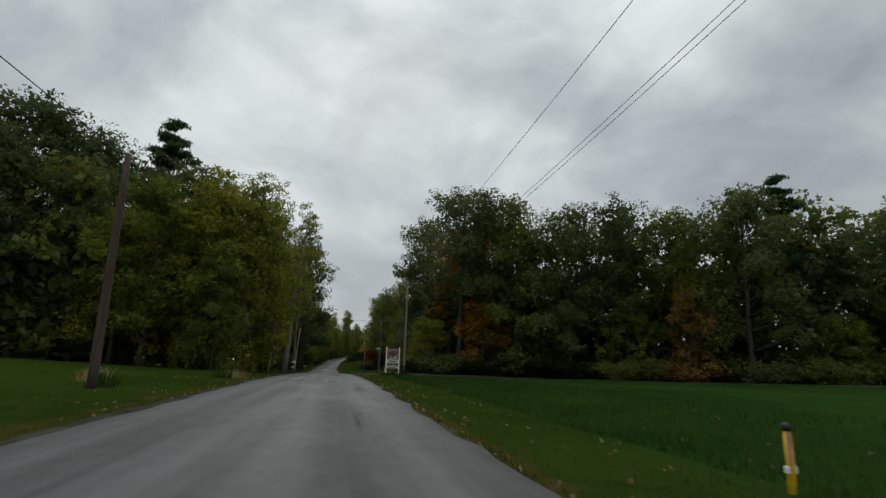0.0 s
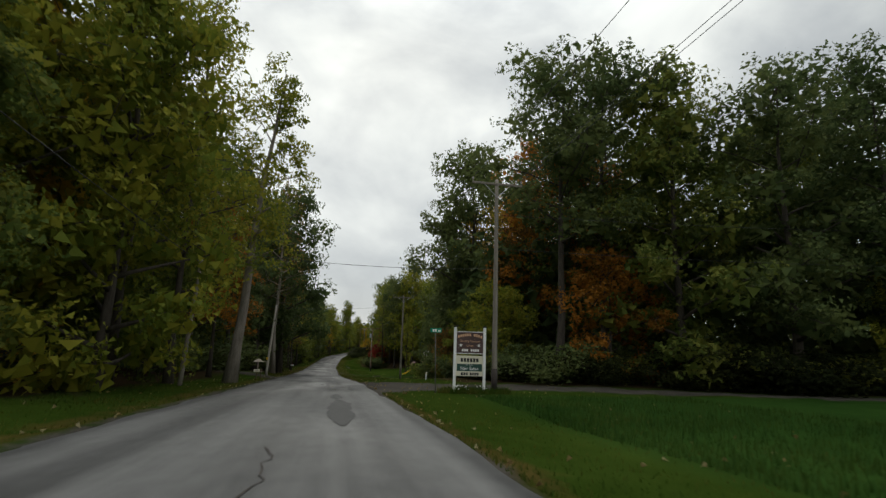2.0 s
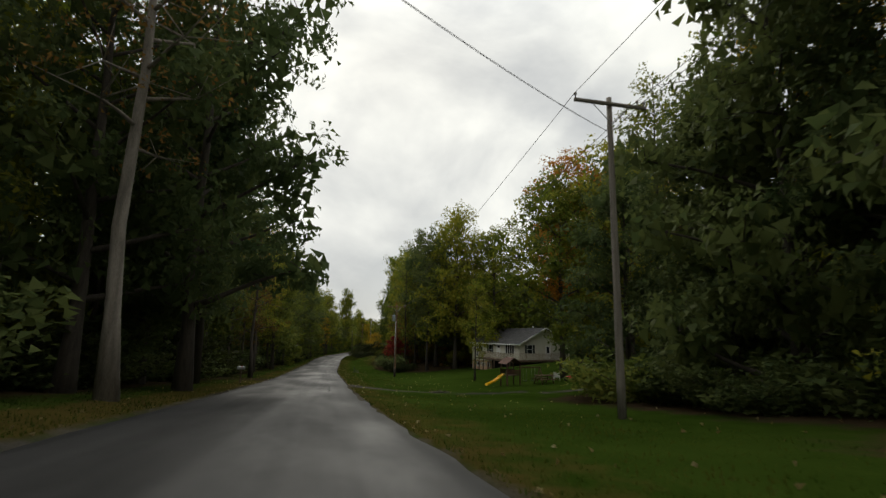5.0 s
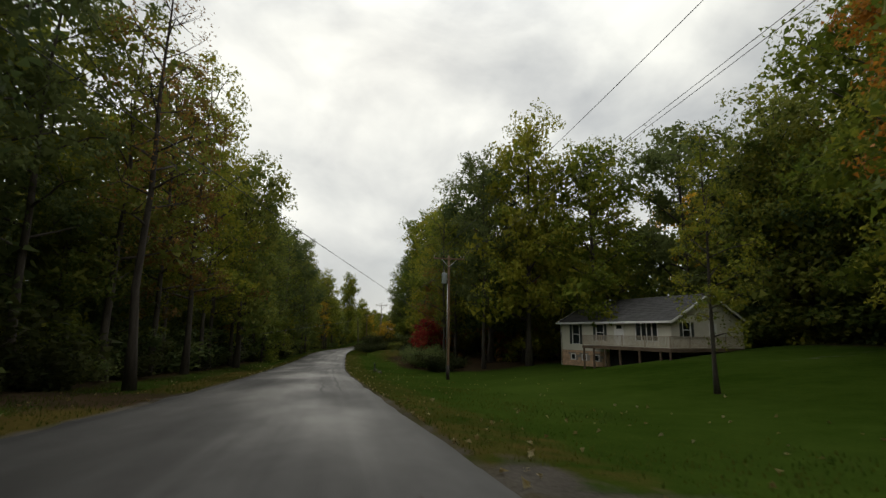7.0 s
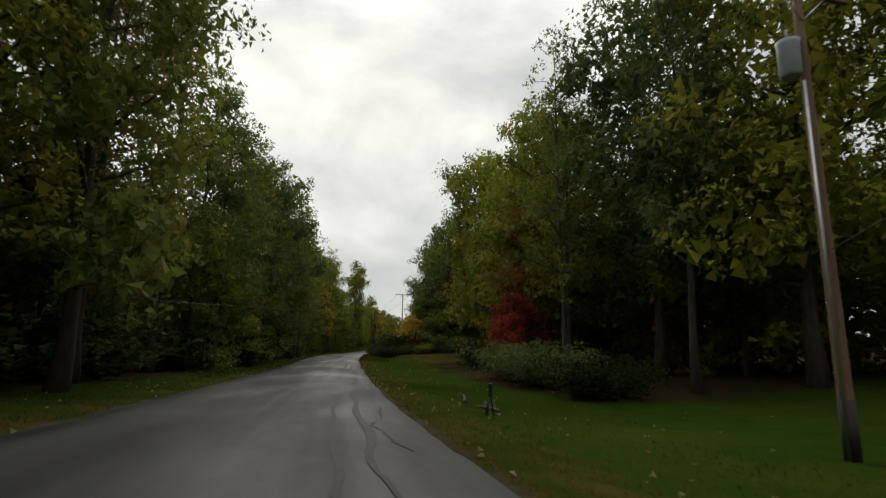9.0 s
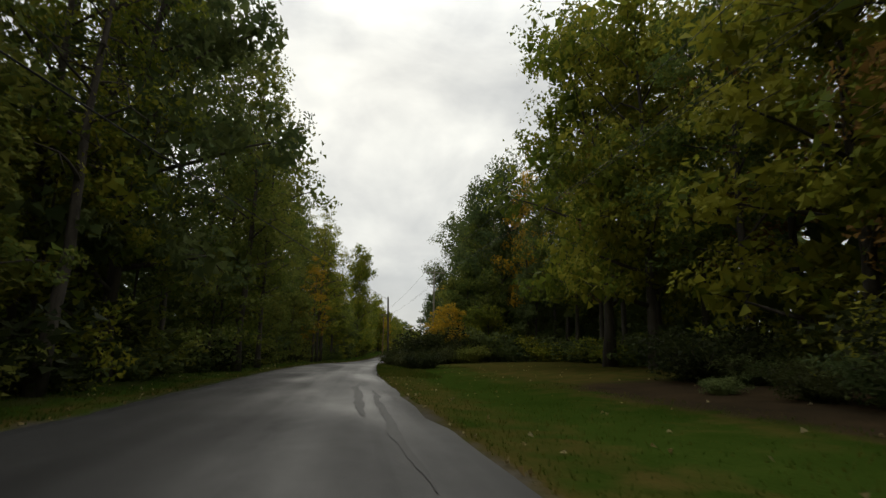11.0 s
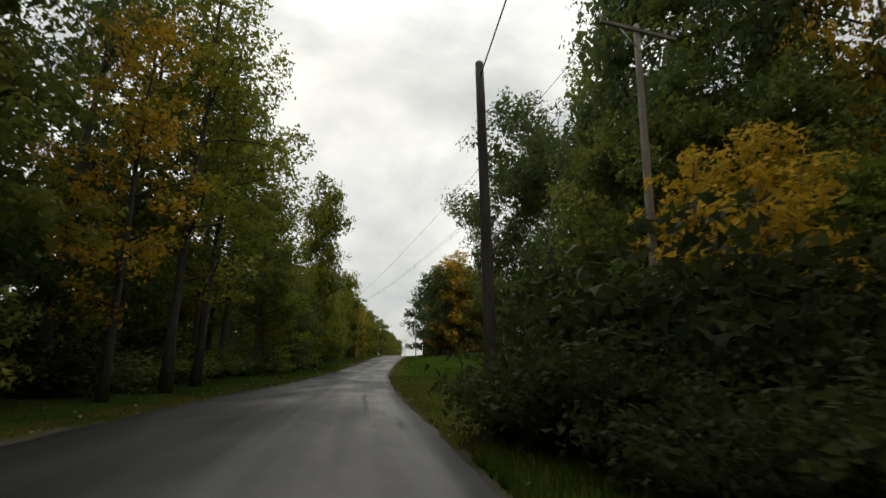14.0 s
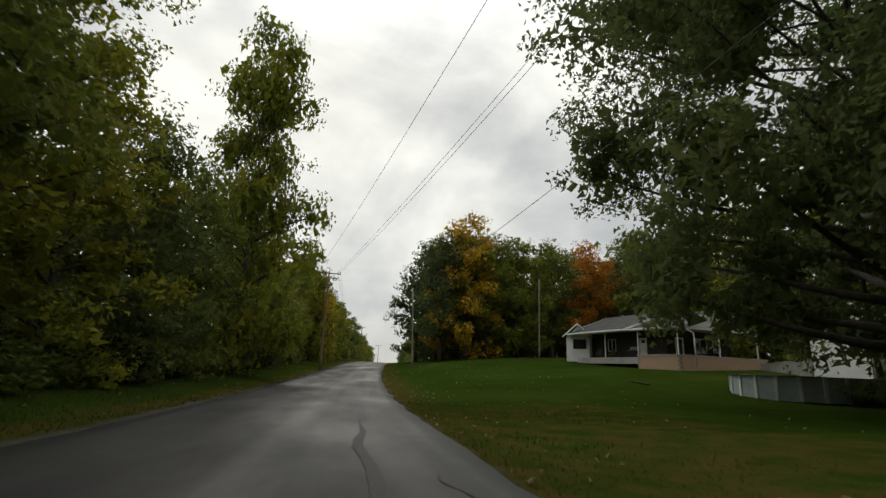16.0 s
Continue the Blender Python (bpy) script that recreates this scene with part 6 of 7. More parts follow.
def white_building():
    """Tall white outbuilding with one window high up."""
    ob = empty("outbuilding", 50.6, 306.0, -10.35, -106)
    W, D, hi, lo = 5.4, 5.0, 5.4, 4.0
    wall(ob, "front_wall", W, -0.6, lo, [(2.0, 2.8, 2.75, 3.6)], M_WHITESIDING, I4, label="white siding")
    lf = Matrix.Translation((0, D, 0)) @ Matrix.Rotation(-math.pi / 2, 4, "Z")
    rt = Matrix.Translation((W, 0, 0)) @ Matrix.Rotation(math.pi / 2, 4, "Z")
    bk = Matrix.Translation((W, D, 0)) @ Matrix.Rotation(math.pi, 4, "Z")
    wall(ob, "side_wall", D, -0.6, lo, [], M_WHITESIDING, lf, lap=0.15)
    wall(ob, "side_wall", D, -0.6, hi + 0.3, [], M_WHITESIDING, rt, lap=0.3)
    wall(ob, "back_wall", W, -0.6, lo, [], M_WHITESIDING, bk, lap=0.3)
    bm = bmesh.new()
    prism(bm, [(0.0, lo + 0.02), (W, lo + 0.02), (W, hi + 0.3), (0.0, lo + 0.06)], 0.0, 0.16)
    part("upper_wall", bm, M_WHITESIDING, ob)
    window(ob, (2.0, 2.8, 2.75, 3.6), I4, 1, frame_mat=M_BLACK, label="dark-framed upper window")
    bm = bmesh.new()
    prism(bm, [(-0.4, lo - 0.02), (W + 0.4, hi + 0.38), (W + 0.4, hi + 0.5), (-0.4, lo + 0.1)], -0.4, D + 0.4)
    part("roof", bm, M_SHINGLE, ob, "grey lean-to roof")
    part("fascia", prism(bmesh.new(), [(-0.42, lo - 0.1), (W + 0.42, hi + 0.3), (W + 0.42, hi + 0.52), (-0.42, lo + 0.12)], -0.45, -0.405), M_WHITE, ob)
    part("downspout", tubed([(W - 0.1, -0.1, hi), (W - 0.1, -0.1, -0.3)], [0.05, 0.05], 6), M_WHITE, ob)
    return tagged(ob, "tall white sided outbuilding with a grey sloping roof", "outbuilding")


white_building()


def garden_shed():
    x, y = 56.0, 300.0
    ob = empty("garden_shed", x, y, land(x, y), -30)
    h = [(0.5, 1.3, 0.05, 1.8)]
    wall(ob, "front_wall", 2.2, 0, 2.0, h, M_WHITESIDING, I4, lap=0.12)
    front_door(ob, h[0], I4, label="white shed door")
    for m_ in (Matrix.Translation((0, 2, 0)) @ Matrix.Rotation(-math.pi / 2, 4, "Z"), Matrix.Translation((2.2, 0, 0)) @ Matrix.Rotation(math.pi / 2, 4, "Z")):
        wall(ob, "side_wall", 2, 0, 2.0, [], M_WHITESIDING, m_, lap=0.24)
    wall(ob, "back_wall", 2.2, 0, 2.0, [], M_WHITESIDING, Matrix.Translation((2.2, 2, 0)) @ Matrix.Rotation(math.pi, 4, "Z"), lap=0.24)
    gable_roof(ob, 0, 2.2, 0, 2, 2.0, 2.7, M_SHINGLE, over=0.15)
    return tagged(ob, "small white garden shed under trees", "shed")


garden_shed()


def pool():
    """Round above-ground pool with pale wall panels, uprights and a dark cover."""
    x, y = 39.0, 299.6
    z = land(x, y) - 0.05
    ob = empty("swimming_pool", x, y, z)
    n, r, h = 20, 3.6, 1.2
    for k in range(n):
        a, b = 2 * math.pi * k / n, 2 * math.pi * (k + 1) / n
        bm = bmesh.new()
        vs = [bm.verts.new((math.cos(q) * rr, math.sin(q) * rr, zz)) for q in (a, b) for rr in (r, r - 0.04) for zz in (-0.15, h)]
        for f in ((0, 4, 5, 1), (2, 3, 7, 6), (0, 2, 6, 4), (1, 5, 7, 3)):
            bm.faces.new([vs[i] for i in f])
        bmesh.ops.recalc_face_normals(bm, faces=bm.faces)
        part("wall_panel", bm, M_POOLWALL, ob)
        m_ = Matrix.Rotation(a, 4, "Z")
        part("upright", boxed(r - 0.02, r + 0.07, -0.09, 0.09, -0.15, h, 0.01, m=m_), M_WHITE, ob)
        part("top_rail", boxed(r - 0.1, r + 0.1, 0.0, 2 * math.pi * r / n, h, h + 0.05, 0.01, m=m_), M_BLACK, ob)
    bm = bmesh.new()
    bmesh.ops.create_cone(bm, cap_ends=True, segments=32, radius1=r - 0.05, radius2=r - 0.3, depth=0.12, matrix=Matrix.Translation((0, 0, h - 0.02)))
    part("cover", bm, M_BLACK, ob, "dark pool cover")
    return tagged(ob, "round above-ground pool with pale panels and dark cover", "swimming pool")


pool()
for bx, by, bh in ((37.6, 295.0, 1.4), (39.2, 295.0, 1.6), (41.0, 295.2, 1.5)):
    bush(by, bx - float(lane(by)[0]), bh, "dark", 1.3, True)
# ---- roadside things ----
def lettering(name, text, size, mat, parent, x, y, z, turn_x=90, spacing=1.0):
    """Words cut in thin relief, set on a board."""
    cu = bpy.data.curves.new(name, "FONT")
    cu.body, cu.size, cu.extrude, cu.align_x, cu.align_y = text, size, 0.004, "CENTER", "CENTER"
    cu.space_character = spacing
    tmp = new(name, cu)
    me = bpy.data.meshes.new_from_object(tmp)
    bpy.data.objects.remove(tmp)
    me.materials.clear()
    me.materials.append(mat)
    ob = new(name, me)
    ob.parent = parent
    ob.matrix_local = pose(x, y, z, turn_x, 0, 0)
    return ob


def bars(parent, x, y, z, width, height, n, mat):
    """Plain bars in place of writing."""
    w = width / n
    for k in range(n):
        part("bar", boxed(x - width / 2 + k * w + w * 0.12, x - width / 2 + (k + 1) * w - w * 0.12, y - 0.006, y, z - height / 2, z + height / 2), mat, parent)


def star(parent, x, y, z, r, mat):
    bm = bmesh.new()
    prism(bm, [(x + (r if k % 2 == 0 else r * 0.42) * math.sin(math.pi * k / 5), z + (r if k % 2 == 0 else r * 0.42) * math.cos(math.pi * k / 5)) for k in range(10)], y - 0.006, y)
    return part("star", bm, mat, parent)


def roadside_sign():
    x, y = 6.86, 60.1
    ob = empty("roadside_sign", x, y, land(x, y), -8)
    ob.scale = (1.04, 1.0, 1.1)
    for s in (-1, 1):
        p = part("post", boxed(s * 0.73 - 0.065, s * 0.73 + 0.065, -0.065, 0.065, -0.4, 3.0, 0.008), M_WHITE, ob, "white post")
        bm = boxed(s * 0.73 - 0.095, s * 0.73 + 0.095, -0.095, 0.095, 3.0, 3.035, 0.006)
        box(bm, s * 0.73 - 0.075, s * 0.73 + 0.075, -0.075, 0.075, 3.035, 3.07, 0.02)
        part("cap", bm, M_BLACK, p, "dark post cap")
    up = part("upper_panel", boxed(-0.66, 0.66, -0.02, 0.02, 1.82, 2.78, 0.004), M_SIGNBROWN, ob, "brown upper sign board")
    for a, b in ((2.78, 2.81), (1.79, 1.82)):
        part("trim_strip", boxed(-0.66, 0.66, -0.025, 0.025, a, b), M_WHITE, up)
    # arched shop name as bars
    for k in range(11):
        t = (k - 5) / 5
        zz = 2.66 - 0.09 * t * t
        if k != 6:
            part("bar", boxed(t * 0.56 - 0.042, t * 0.56 + 0.042, -0.027, -0.02, zz - 0.06, zz + 0.06), M_GOLD, up)
    lettering("lettering", "Country Furniture", 0.135, M_GOLD, up, 0, -0.024, 2.37)
    lettering("lettering", "Crafts", 0.135, M_GOLD, up, 0, -0.024, 2.16)
    for s in (-1, 1):
        star(up, s * 0.45, -0.02, 2.18, 0.09, M_LETTERWHITE)
    bars(up, -0.24, -0.02, 1.95, 0.33, 0.11, 3, M_LETTERWHITE)
    bars(up, 0.25, -0.02, 1.95, 0.44, 0.11, 4, M_LETTERWHITE)
    low = part("lower_panel", boxed(-0.66, 0.66, -0.02, 0.02, 0.78, 1.7, 0.004), M_SIGNCREAM, ob, "cream lower sign board")
    bars(low, 0, -0.02, 1.5, 0.92, 0.17, 6, M_BLACK)
    strip = part("strip", boxed(-0.62, 0.62, -0.026, -0.02, 1.0, 1.33), M_SIGNGREEN, low, "dark green strip")
    lettering("lettering", "FAMILY", 0.085, M_LETTERWHITE, strip, 0, -0.03, 1.285, spacing=1.3)
    lettering("lettering", "Hair Salon", 0.215, M_LETTERWHITE, strip, 0, -0.03, 1.12)
    bars(low, -0.24, -0.02, 0.88, 0.36, 0.12, 3, M_BLACK)
    bars(low, 0.24, -0.02, 0.88, 0.46, 0.12, 4, M_BLACK)
    return tagged(ob, "white-posted roadside sign with brown and cream boards", "sign")


roadside_sign()


def street_sign():
    x, y = 5.08, 60.3
    ob = empty("street_sign", x, y, land(x, y))
    part("pole", tubed([(0.1, 0, -0.3), (0.0, 0, 3.02)], [0.024, 0.022], 8), M_DULLSTEEL, ob)
    pl = part("plate", boxed(-0.27, 0.31, -0.008, 0.008, 3.0, 3.22, 0.002), M_STREETGREEN, ob, "green street name plate")
    bars(pl, -0.05, -0.008, 3.11, 0.24, 0.13, 2, M_LETTERWHITE)
    bars(pl, 0.2, -0.008, 3.09, 0.13, 0.08, 2, M_LETTERWHITE)
    return tagged(ob, "green street name sign on a thin steel pole", "street sign")


street_sign()


def marker_post():
    x, y = 6.48, 6.2
    ob = empty("marker_post", x, y, land(x, y))
    part("blade", tubed([(-0.01, 0, -0.3), (0.005, 0, 0.4), (-0.015, 0, 0.84)], [0.055, 0.055, 0.05], 10), M_YELLOW, ob)
    part("cap", tubed([(-0.015, 0, 0.84), (-0.017, 0, 0.92), (-0.018, 0, 0.95)], [0.06, 0.06, 0.03], 10), M_BLACK, ob, "black cap")
    part("warning_strip", boxed(-0.06, -0.005, -0.062, -0.03, 0.38, 0.83, 0.004), M_FADEDRED, ob, "faded pink warning strip")
    for cx in (-0.07, 0.06):
        part("clip", boxed(cx - 0.03, cx + 0.03, -0.04, 0.03, 0.26, 0.36, 0.01), M_WHITE, ob, "white clip")
    return tagged(ob, "yellow plastic marker post with black cap in grass", "marker post")


marker_post()


def snow_rod(x, y, h, label, mat):
    ob = empty("marker_rod", x, y, land(x, y))
    part("rod", tubed([(0, 0, -0.2), (0.03, 0, h)], [0.03, 0.025], 8), mat, ob)
    bm = bmesh.new()
    bmesh.ops.create_uvsphere(bm, u_segments=10, v_segments=6, radius=0.06, matrix=Matrix.Translation((0.03, 0, h + 0.03)))
    part("reflector", bm, M_WHITE, ob, "round white reflector")
    return tagged(ob, label, "marker rod")


snow_rod(-6.35, 34.1, 1.2, "dark rod with a white reflector beside weeds", M_BLACK)


def stake():
    x, y = 7.4, 75.0
    ob = empty("marker_stake", x, y, land(x, y))
    part("stake", boxed(-0.04, 0.04, -0.012, 0.012, -0.2, 0.62, 0.004), M_WHITE, ob)
    part("stripe", boxed(-0.041, 0.041, -0.014, 0.014, 0.5, 0.56), M_YELLOW, ob)
    return tagged(ob, "short white marker stake in mown grass", "marker stake")


stake()


def mailbox_stand():
    """Stand with a little hipped roof over a mailbox and a paper box."""
    x, y = -6.05, 79.6
    ob = empty("mailbox_stand", x, y, land(x, y), 8)
    ob.matrix_world = ob.matrix_world @ Matrix.Diagonal((0.62, 0.62, 0.67, 1))
    for px_ in (-0.12, 0.42):
        part("leg", boxed(px_ - 0.06, px_ + 0.06, -0.06, 0.06, -0.3, 0.95, 0.008), M_DECKWOOD, ob)
    part("shelf", boxed(-0.45, 0.6, -0.25, 0.25, 0.95, 1.0, 0.006), M_PALEWOOD, ob)
    bm = boxed(-0.5, 0.28, -0.12, 0.12, 1.0, 1.16)
    prism(bm, [(-0.12 + 0.12 * (1 - math.cos(math.pi * k / 8)), 1.16 + 0.13 * math.sin(math.pi * k / 8)) for k in range(9)], -0.5, 0.28, Matrix.Rotation(-math.pi / 2, 4, "Z") @ Matrix.Translation((0, 0, 0)))
    mb = part("mailbox", bm, M_SIGNCREAM, ob, "cream mailbox")
    bars(mb, -0.1, -0.12, 1.08, 0.4, 0.08, 4, M_BLACK)
    part("paper_box", boxed(0.3, 0.58, -0.18, 0.18, 1.0, 1.3, 0.015), M_DECKWOOD, ob, "brown paper box")
    part("post", boxed(-0.08, 0.08, -0.08, 0.08, 1.0, 2.25, 0.008), M_PALEWOOD, ob)
    bm = bmesh.new()
    bmesh.ops.create_cone(bm, cap_ends=True, segments=4, radius1=0.86, radius2=0.03, depth=0.38, matrix=Matrix.Translation((0, 0, 2.42)) @ Matrix.Rotation(math.pi / 4, 4, "Z"))
    part("roof", bm, M_PALEWOOD, ob, "pale hipped wooden roof")
    part("arm", boxed(0.3, 1.15, -0.03, 0.03, 2.18, 2.24), M_PALEWOOD, ob)
    return tagged(ob, "pale wooden mailbox stand with a small hipped roof", "mailbox")


mailbox_stand()


def mailbox(x, y, turn, mat, label):
    ob = empty("mailbox", x, y, land(x, y), turn)
    part("post", boxed(-0.05, 0.05, -0.05, 0.05, -0.3, 1.08, 0.006), M_DECKWOOD, ob)
    part("bracket", boxed(-0.24, 0.24, -0.09, 0.09, 1.08, 1.11), M_DECKWOOD, ob)
    n = 10
    outline = [(-0.1, 1.11), *[(-0.1 * math.cos(math.pi * k / n), 1.24 + 0.1 * math.sin(math.pi * k / n)) for k in range(n + 1)], (0.1, 1.11)]
    body = part("body", prism(bmesh.new(), outline, -0.27, 0.27, Matrix.Rotation(math.pi / 2, 4, "Z")), mat, ob)
    part("lid", prism(bmesh.new(), [(a * 1.04, 1.11 + (b - 1.11) * 1.03) for a, b in outline], 0.272, 0.285, Matrix.Rotation(math.pi / 2, 4, "Z")), mat, ob)
    part("flag", boxed(0.05, 0.09, -0.115, -0.105, 1.22, 1.42), M_REDBOX, ob, "red flag")
    return tagged(ob, label, "mailbox")


mailbox(-7.2, 130.9, 0, M_STEEL, "grey mailbox on a dark wooden post by woods")
mailbox(at(372, -6.0)[0], 372, 0, M_BLACK, "black mailbox on a post beside the road")


def playset():
    """Wooden climbing tower with a pitched roof, a platform and a yellow slide."""
    x, y = 15.5, 130.8
    ob = empty("playset", x, y, land(x, y), 6)
    ob.matrix_world = ob.matrix_world @ Matrix.Diagonal((0.85, 0.85, 0.7, 1))
    for sx in (-0.75, 0.75):
        for sy in (-0.75, 0.75):
            part("post", boxed(sx - 0.055, sx + 0.055, sy - 0.055, sy + 0.055, -0.2, 2.7, 0.006), M_PLAYWOOD, ob)
    for k in range(10):
        part("platform_board", boxed(-0.8, 0.8, -0.8 + k * 0.16, -0.65 + k * 0.16, 1.3, 1.34), M_PLAYWOOD, ob)
    for sy in (-0.75, 0.75):
        for k in range(3):
            part("side_board", boxed(-0.8, 0.8, sy - 0.02, sy + 0.02, 1.45 + k * 0.2, 1.6 + k * 0.2), M_PLAYWOOD, ob)
    for s in (-1, 1):
        bm = boxed(0, 1.25, -1.0, 1.0, 0, 0.03)
        bmesh.ops.transform(bm, matrix=Matrix.Translation((0, 0, 3.5)) @ Matrix.Rotation(radians(40), 4, "Y"), verts=bm.verts)
        if s < 0:
            bmesh.ops.transform(bm, matrix=Matrix.Rotation(math.pi, 4, "Z"), verts=bm.verts)
        part("roof_slope", bm, M_PLAYWOOD, ob)
    bm = bmesh.new()
    n = 10
    prev = None
    for i in range(n + 1):
        t = i / n
        px_, pz = -0.8 - 1.95 * t, 1.34 * (1 - t) + 0.1 - 0.18 * math.sin(math.pi * t)
        row = [bm.verts.new((px_, yy, pz + zz)) for yy, zz in ((-0.27, 0.16), (-0.24, 0.0), (0.24, 0.0), (0.27, 0.16), (0.3, 0.16), (0.27, -0.04), (-0.27, -0.04), (-0.3, 0.16))]
        if prev:
            for k in range(8):
                bm.faces.new((prev[k], prev[(k + 1) % 8], row[(k + 1) % 8], row[k]))
        else:
            bm.faces.new(row)
        prev = row
    bm.faces.new(list(reversed(prev)))
    bmesh.ops.recalc_face_normals(bm, faces=bm.faces)
    part("slide", bm, M_YELLOW, ob, "bright yellow plastic slide")
    part("swing_beam", boxed(0.75, 3.6, -0.06, 0.06, 2.2, 2.32, 0.01), M_PLAYWOOD, ob)
    for s in (-1, 1):
        part("swing_leg", tubed([(3.5, 0, 2.25), (3.6, s * 0.9, -0.1)], [0.05, 0.05], 6), M_PLAYWOOD, ob)
    for px_ in (1.7, 2.7):
        for s in (-0.2, 0.2):
            part("chain", tubed([(px_ + s, 0, 2.2), (px_ + s, 0, 0.6)], [0.012, 0.012], 5), M_STEEL, ob)
        part("swing_seat", boxed(px_ - 0.24, px_ + 0.24, -0.1, 0.1, 0.56, 0.6, 0.008), M_BLACK, ob)
    return tagged(ob, "brown wooden playset with a pitched roof and yellow slide", "playset")


playset()


def picnic_table():
    x, y = 18.2, 129.6
    ob = empty("picnic_table", x, y, land(x, y), 10)
    for k in range(5):
        part("top_board", boxed(-0.9, 0.9, -0.36 + k * 0.148, -0.225 + k * 0.148, 0.72, 0.76, 0.004), M_PLAYWOOD, ob)
    for s in (-1, 1):
        part("bench", boxed(-0.9, 0.9, s * 0.72 - 0.13, s * 0.72 + 0.13, 0.42, 0.46, 0.004), M_PLAYWOOD, ob)
    for px_ in (-0.6, 0.6):
        for s in (-1, 1):
            part("leg", tubed([(px_, s * 0.25, 0.72), (px_, s * 0.68, -0.05)], [0.05, 0.05], 5), M_PLAYWOOD, ob)
        part("crossbar", boxed(px_ - 0.02, px_ + 0.02, -0.8, 0.8, 0.37, 0.43), M_PLAYWOOD, ob)
    return tagged(ob, "dark brown wooden picnic table on the lawn", "picnic table")


picnic_table()


def lawn_chair():
    x, y = 19.9, 130.6
    ob = empty("lawn_chair", x, y, land(x, y), 150)
    part("seat", boxed(-0.27, 0.27, -0.25, 0.25, 0.38, 0.42, 0.012), M_WHITE, ob)
    part("backrest", boxed(-0.27, 0.27, 0.24, 0.28, 0.42, 0.9, 0.012, m=Matrix.Rotation(radians(-8), 4, "X")), M_WHITE, ob)
    for sx in (-0.24, 0.24):
        for sy in (-0.22, 0.22):
            part("leg", tubed([(sx, sy, 0.4), (sx * 1.1, sy * 1.15, -0.02)], [0.022, 0.022], 6), M_WHITE, ob)
        part("armrest", boxed(sx - 0.03, sx + 0.03, -0.22, 0.26, 0.62, 0.65, 0.008), M_WHITE, ob)
    return tagged(ob, "white plastic lawn chair beside a playset", "chair")


lawn_chair()


def toy_cart():
    x, y = 20.9, 130.2
    ob = empty("toy_cart", x, y, land(x, y), 20)
    bm = boxed(-0.35, 0.35, -0.2, 0.2, 0.14, 0.42, 0.05)
    part("tub", bm, M_REDBOX, ob)
    for sx in (-0.24, 0.24):
        for sy in (-0.22, 0.22):
            part("wheel", tubed([(sx, sy - 0.025, 0.1), (sx, sy + 0.025, 0.1)], [0.1, 0.1], 12), M_BLACK, ob)
    part("handle", tubed([(0.35, 0, 0.3), (0.75, 0, 0.6)], [0.014, 0.014], 6), M_BLACK, ob)
    return tagged(ob, "red plastic toy cart on the lawn", "toy cart")


toy_cart()


def tripod():
    x, y = 3.76, 172.1
    ob = empty("metal_stand", x, y, land(x, y), 15)
    for a in (-0.2, 0.22):
        part("leg", tubed([(0, 0, 0.62), (a, a * 0.5, -0.1)], [0.025, 0.02], 6), M_BLACK, ob)
    part("leg", tubed([(0, 0, 0.62), (0, 0.3, -0.1)], [0.025, 0.02], 6), M_BLACK, ob)
    part("head", boxed(-0.05, 0.05, -0.05, 0.05, 0.55, 0.95, 0.015), M_BLACK, ob)
    return tagged(ob, "black metal stand on the grass verge", "stand")


tripod()


def fallen_branch(x, y, ln, turn, label):
    ob = empty("fallen_branch", x, y, land(x, y) + 0.05, turn)
    pr = random.Random(int(x * 10 + y))
    bm = bmesh.new()
    p = limb(bm, (0, 0, 0.03), (1, 0, 0.02), ln, 0.07, 0.025, pr, 5, 0.0, 0.05)
    part("stem", bm, M_BARK, ob)
    for k in (1, 2, 3):
        bm = bmesh.new()
        limb(bm, p[k], (0.6, pr.uniform(-1, 1), 0.25), ln * 0.35, 0.03, 0.008, pr, 3, 0.02, 0.1, 5)
        part("twig", bm, M_BARK, ob)
    return tagged(ob, label, "branch")


fallen_branch(4.6, 173.6, 1.8, 100, "brown fallen branch on the verge")
fallen_branch(4.2, 176.5, 1.5, 80, "brown fallen branch on the verge")
fallen_branch(7.2, 125.6, 1.4, -10, "dark fallen branch beside a dirt drive")
fallen_branch(33.0, 305.5, 1.6, 130, "dark fallen branch on the lawn")


def weed_clump(x, y, h, n, seed, label, tone):
    """A clump of long grass and seed heads."""
    rng = np.random.default_rng(seed)
    v, f = [], []
    for k in range(n):
        a, r = rng.uniform(0, 6.28), rng.uniform(0, 0.5) ** 0.7
        bx, by = math.cos(a) * r, math.sin(a) * r
        la, ll = rng.uniform(0, 6.28), rng.uniform(0.1, 0.4)
        hh = h * rng.uniform(0.5, 1.1)
        w = 0.012
        i = len(v)
        v += [(bx - w, by, 0), (bx + w, by, 0), (bx + math.cos(la) * ll * 0.4 + w, by + math.sin(la) * ll * 0.4, hh * 0.6), (bx + math.cos(la) * ll * 0.4 - w, by + math.sin(la) * ll * 0.4, hh * 0.6), (bx + math.cos(la) * ll, by + math.sin(la) * ll, hh)]
        f += [(i, i + 1, i + 2, i + 3), (i + 3, i + 2, i + 4)]
    ob = new("weed_clump", mesh_of("weed_clump", v, f, [tone]))
    ob.location = (x, y, land(x, y) - 0.03)
    return tagged(ob, label, "weeds", "weeds on the verge")


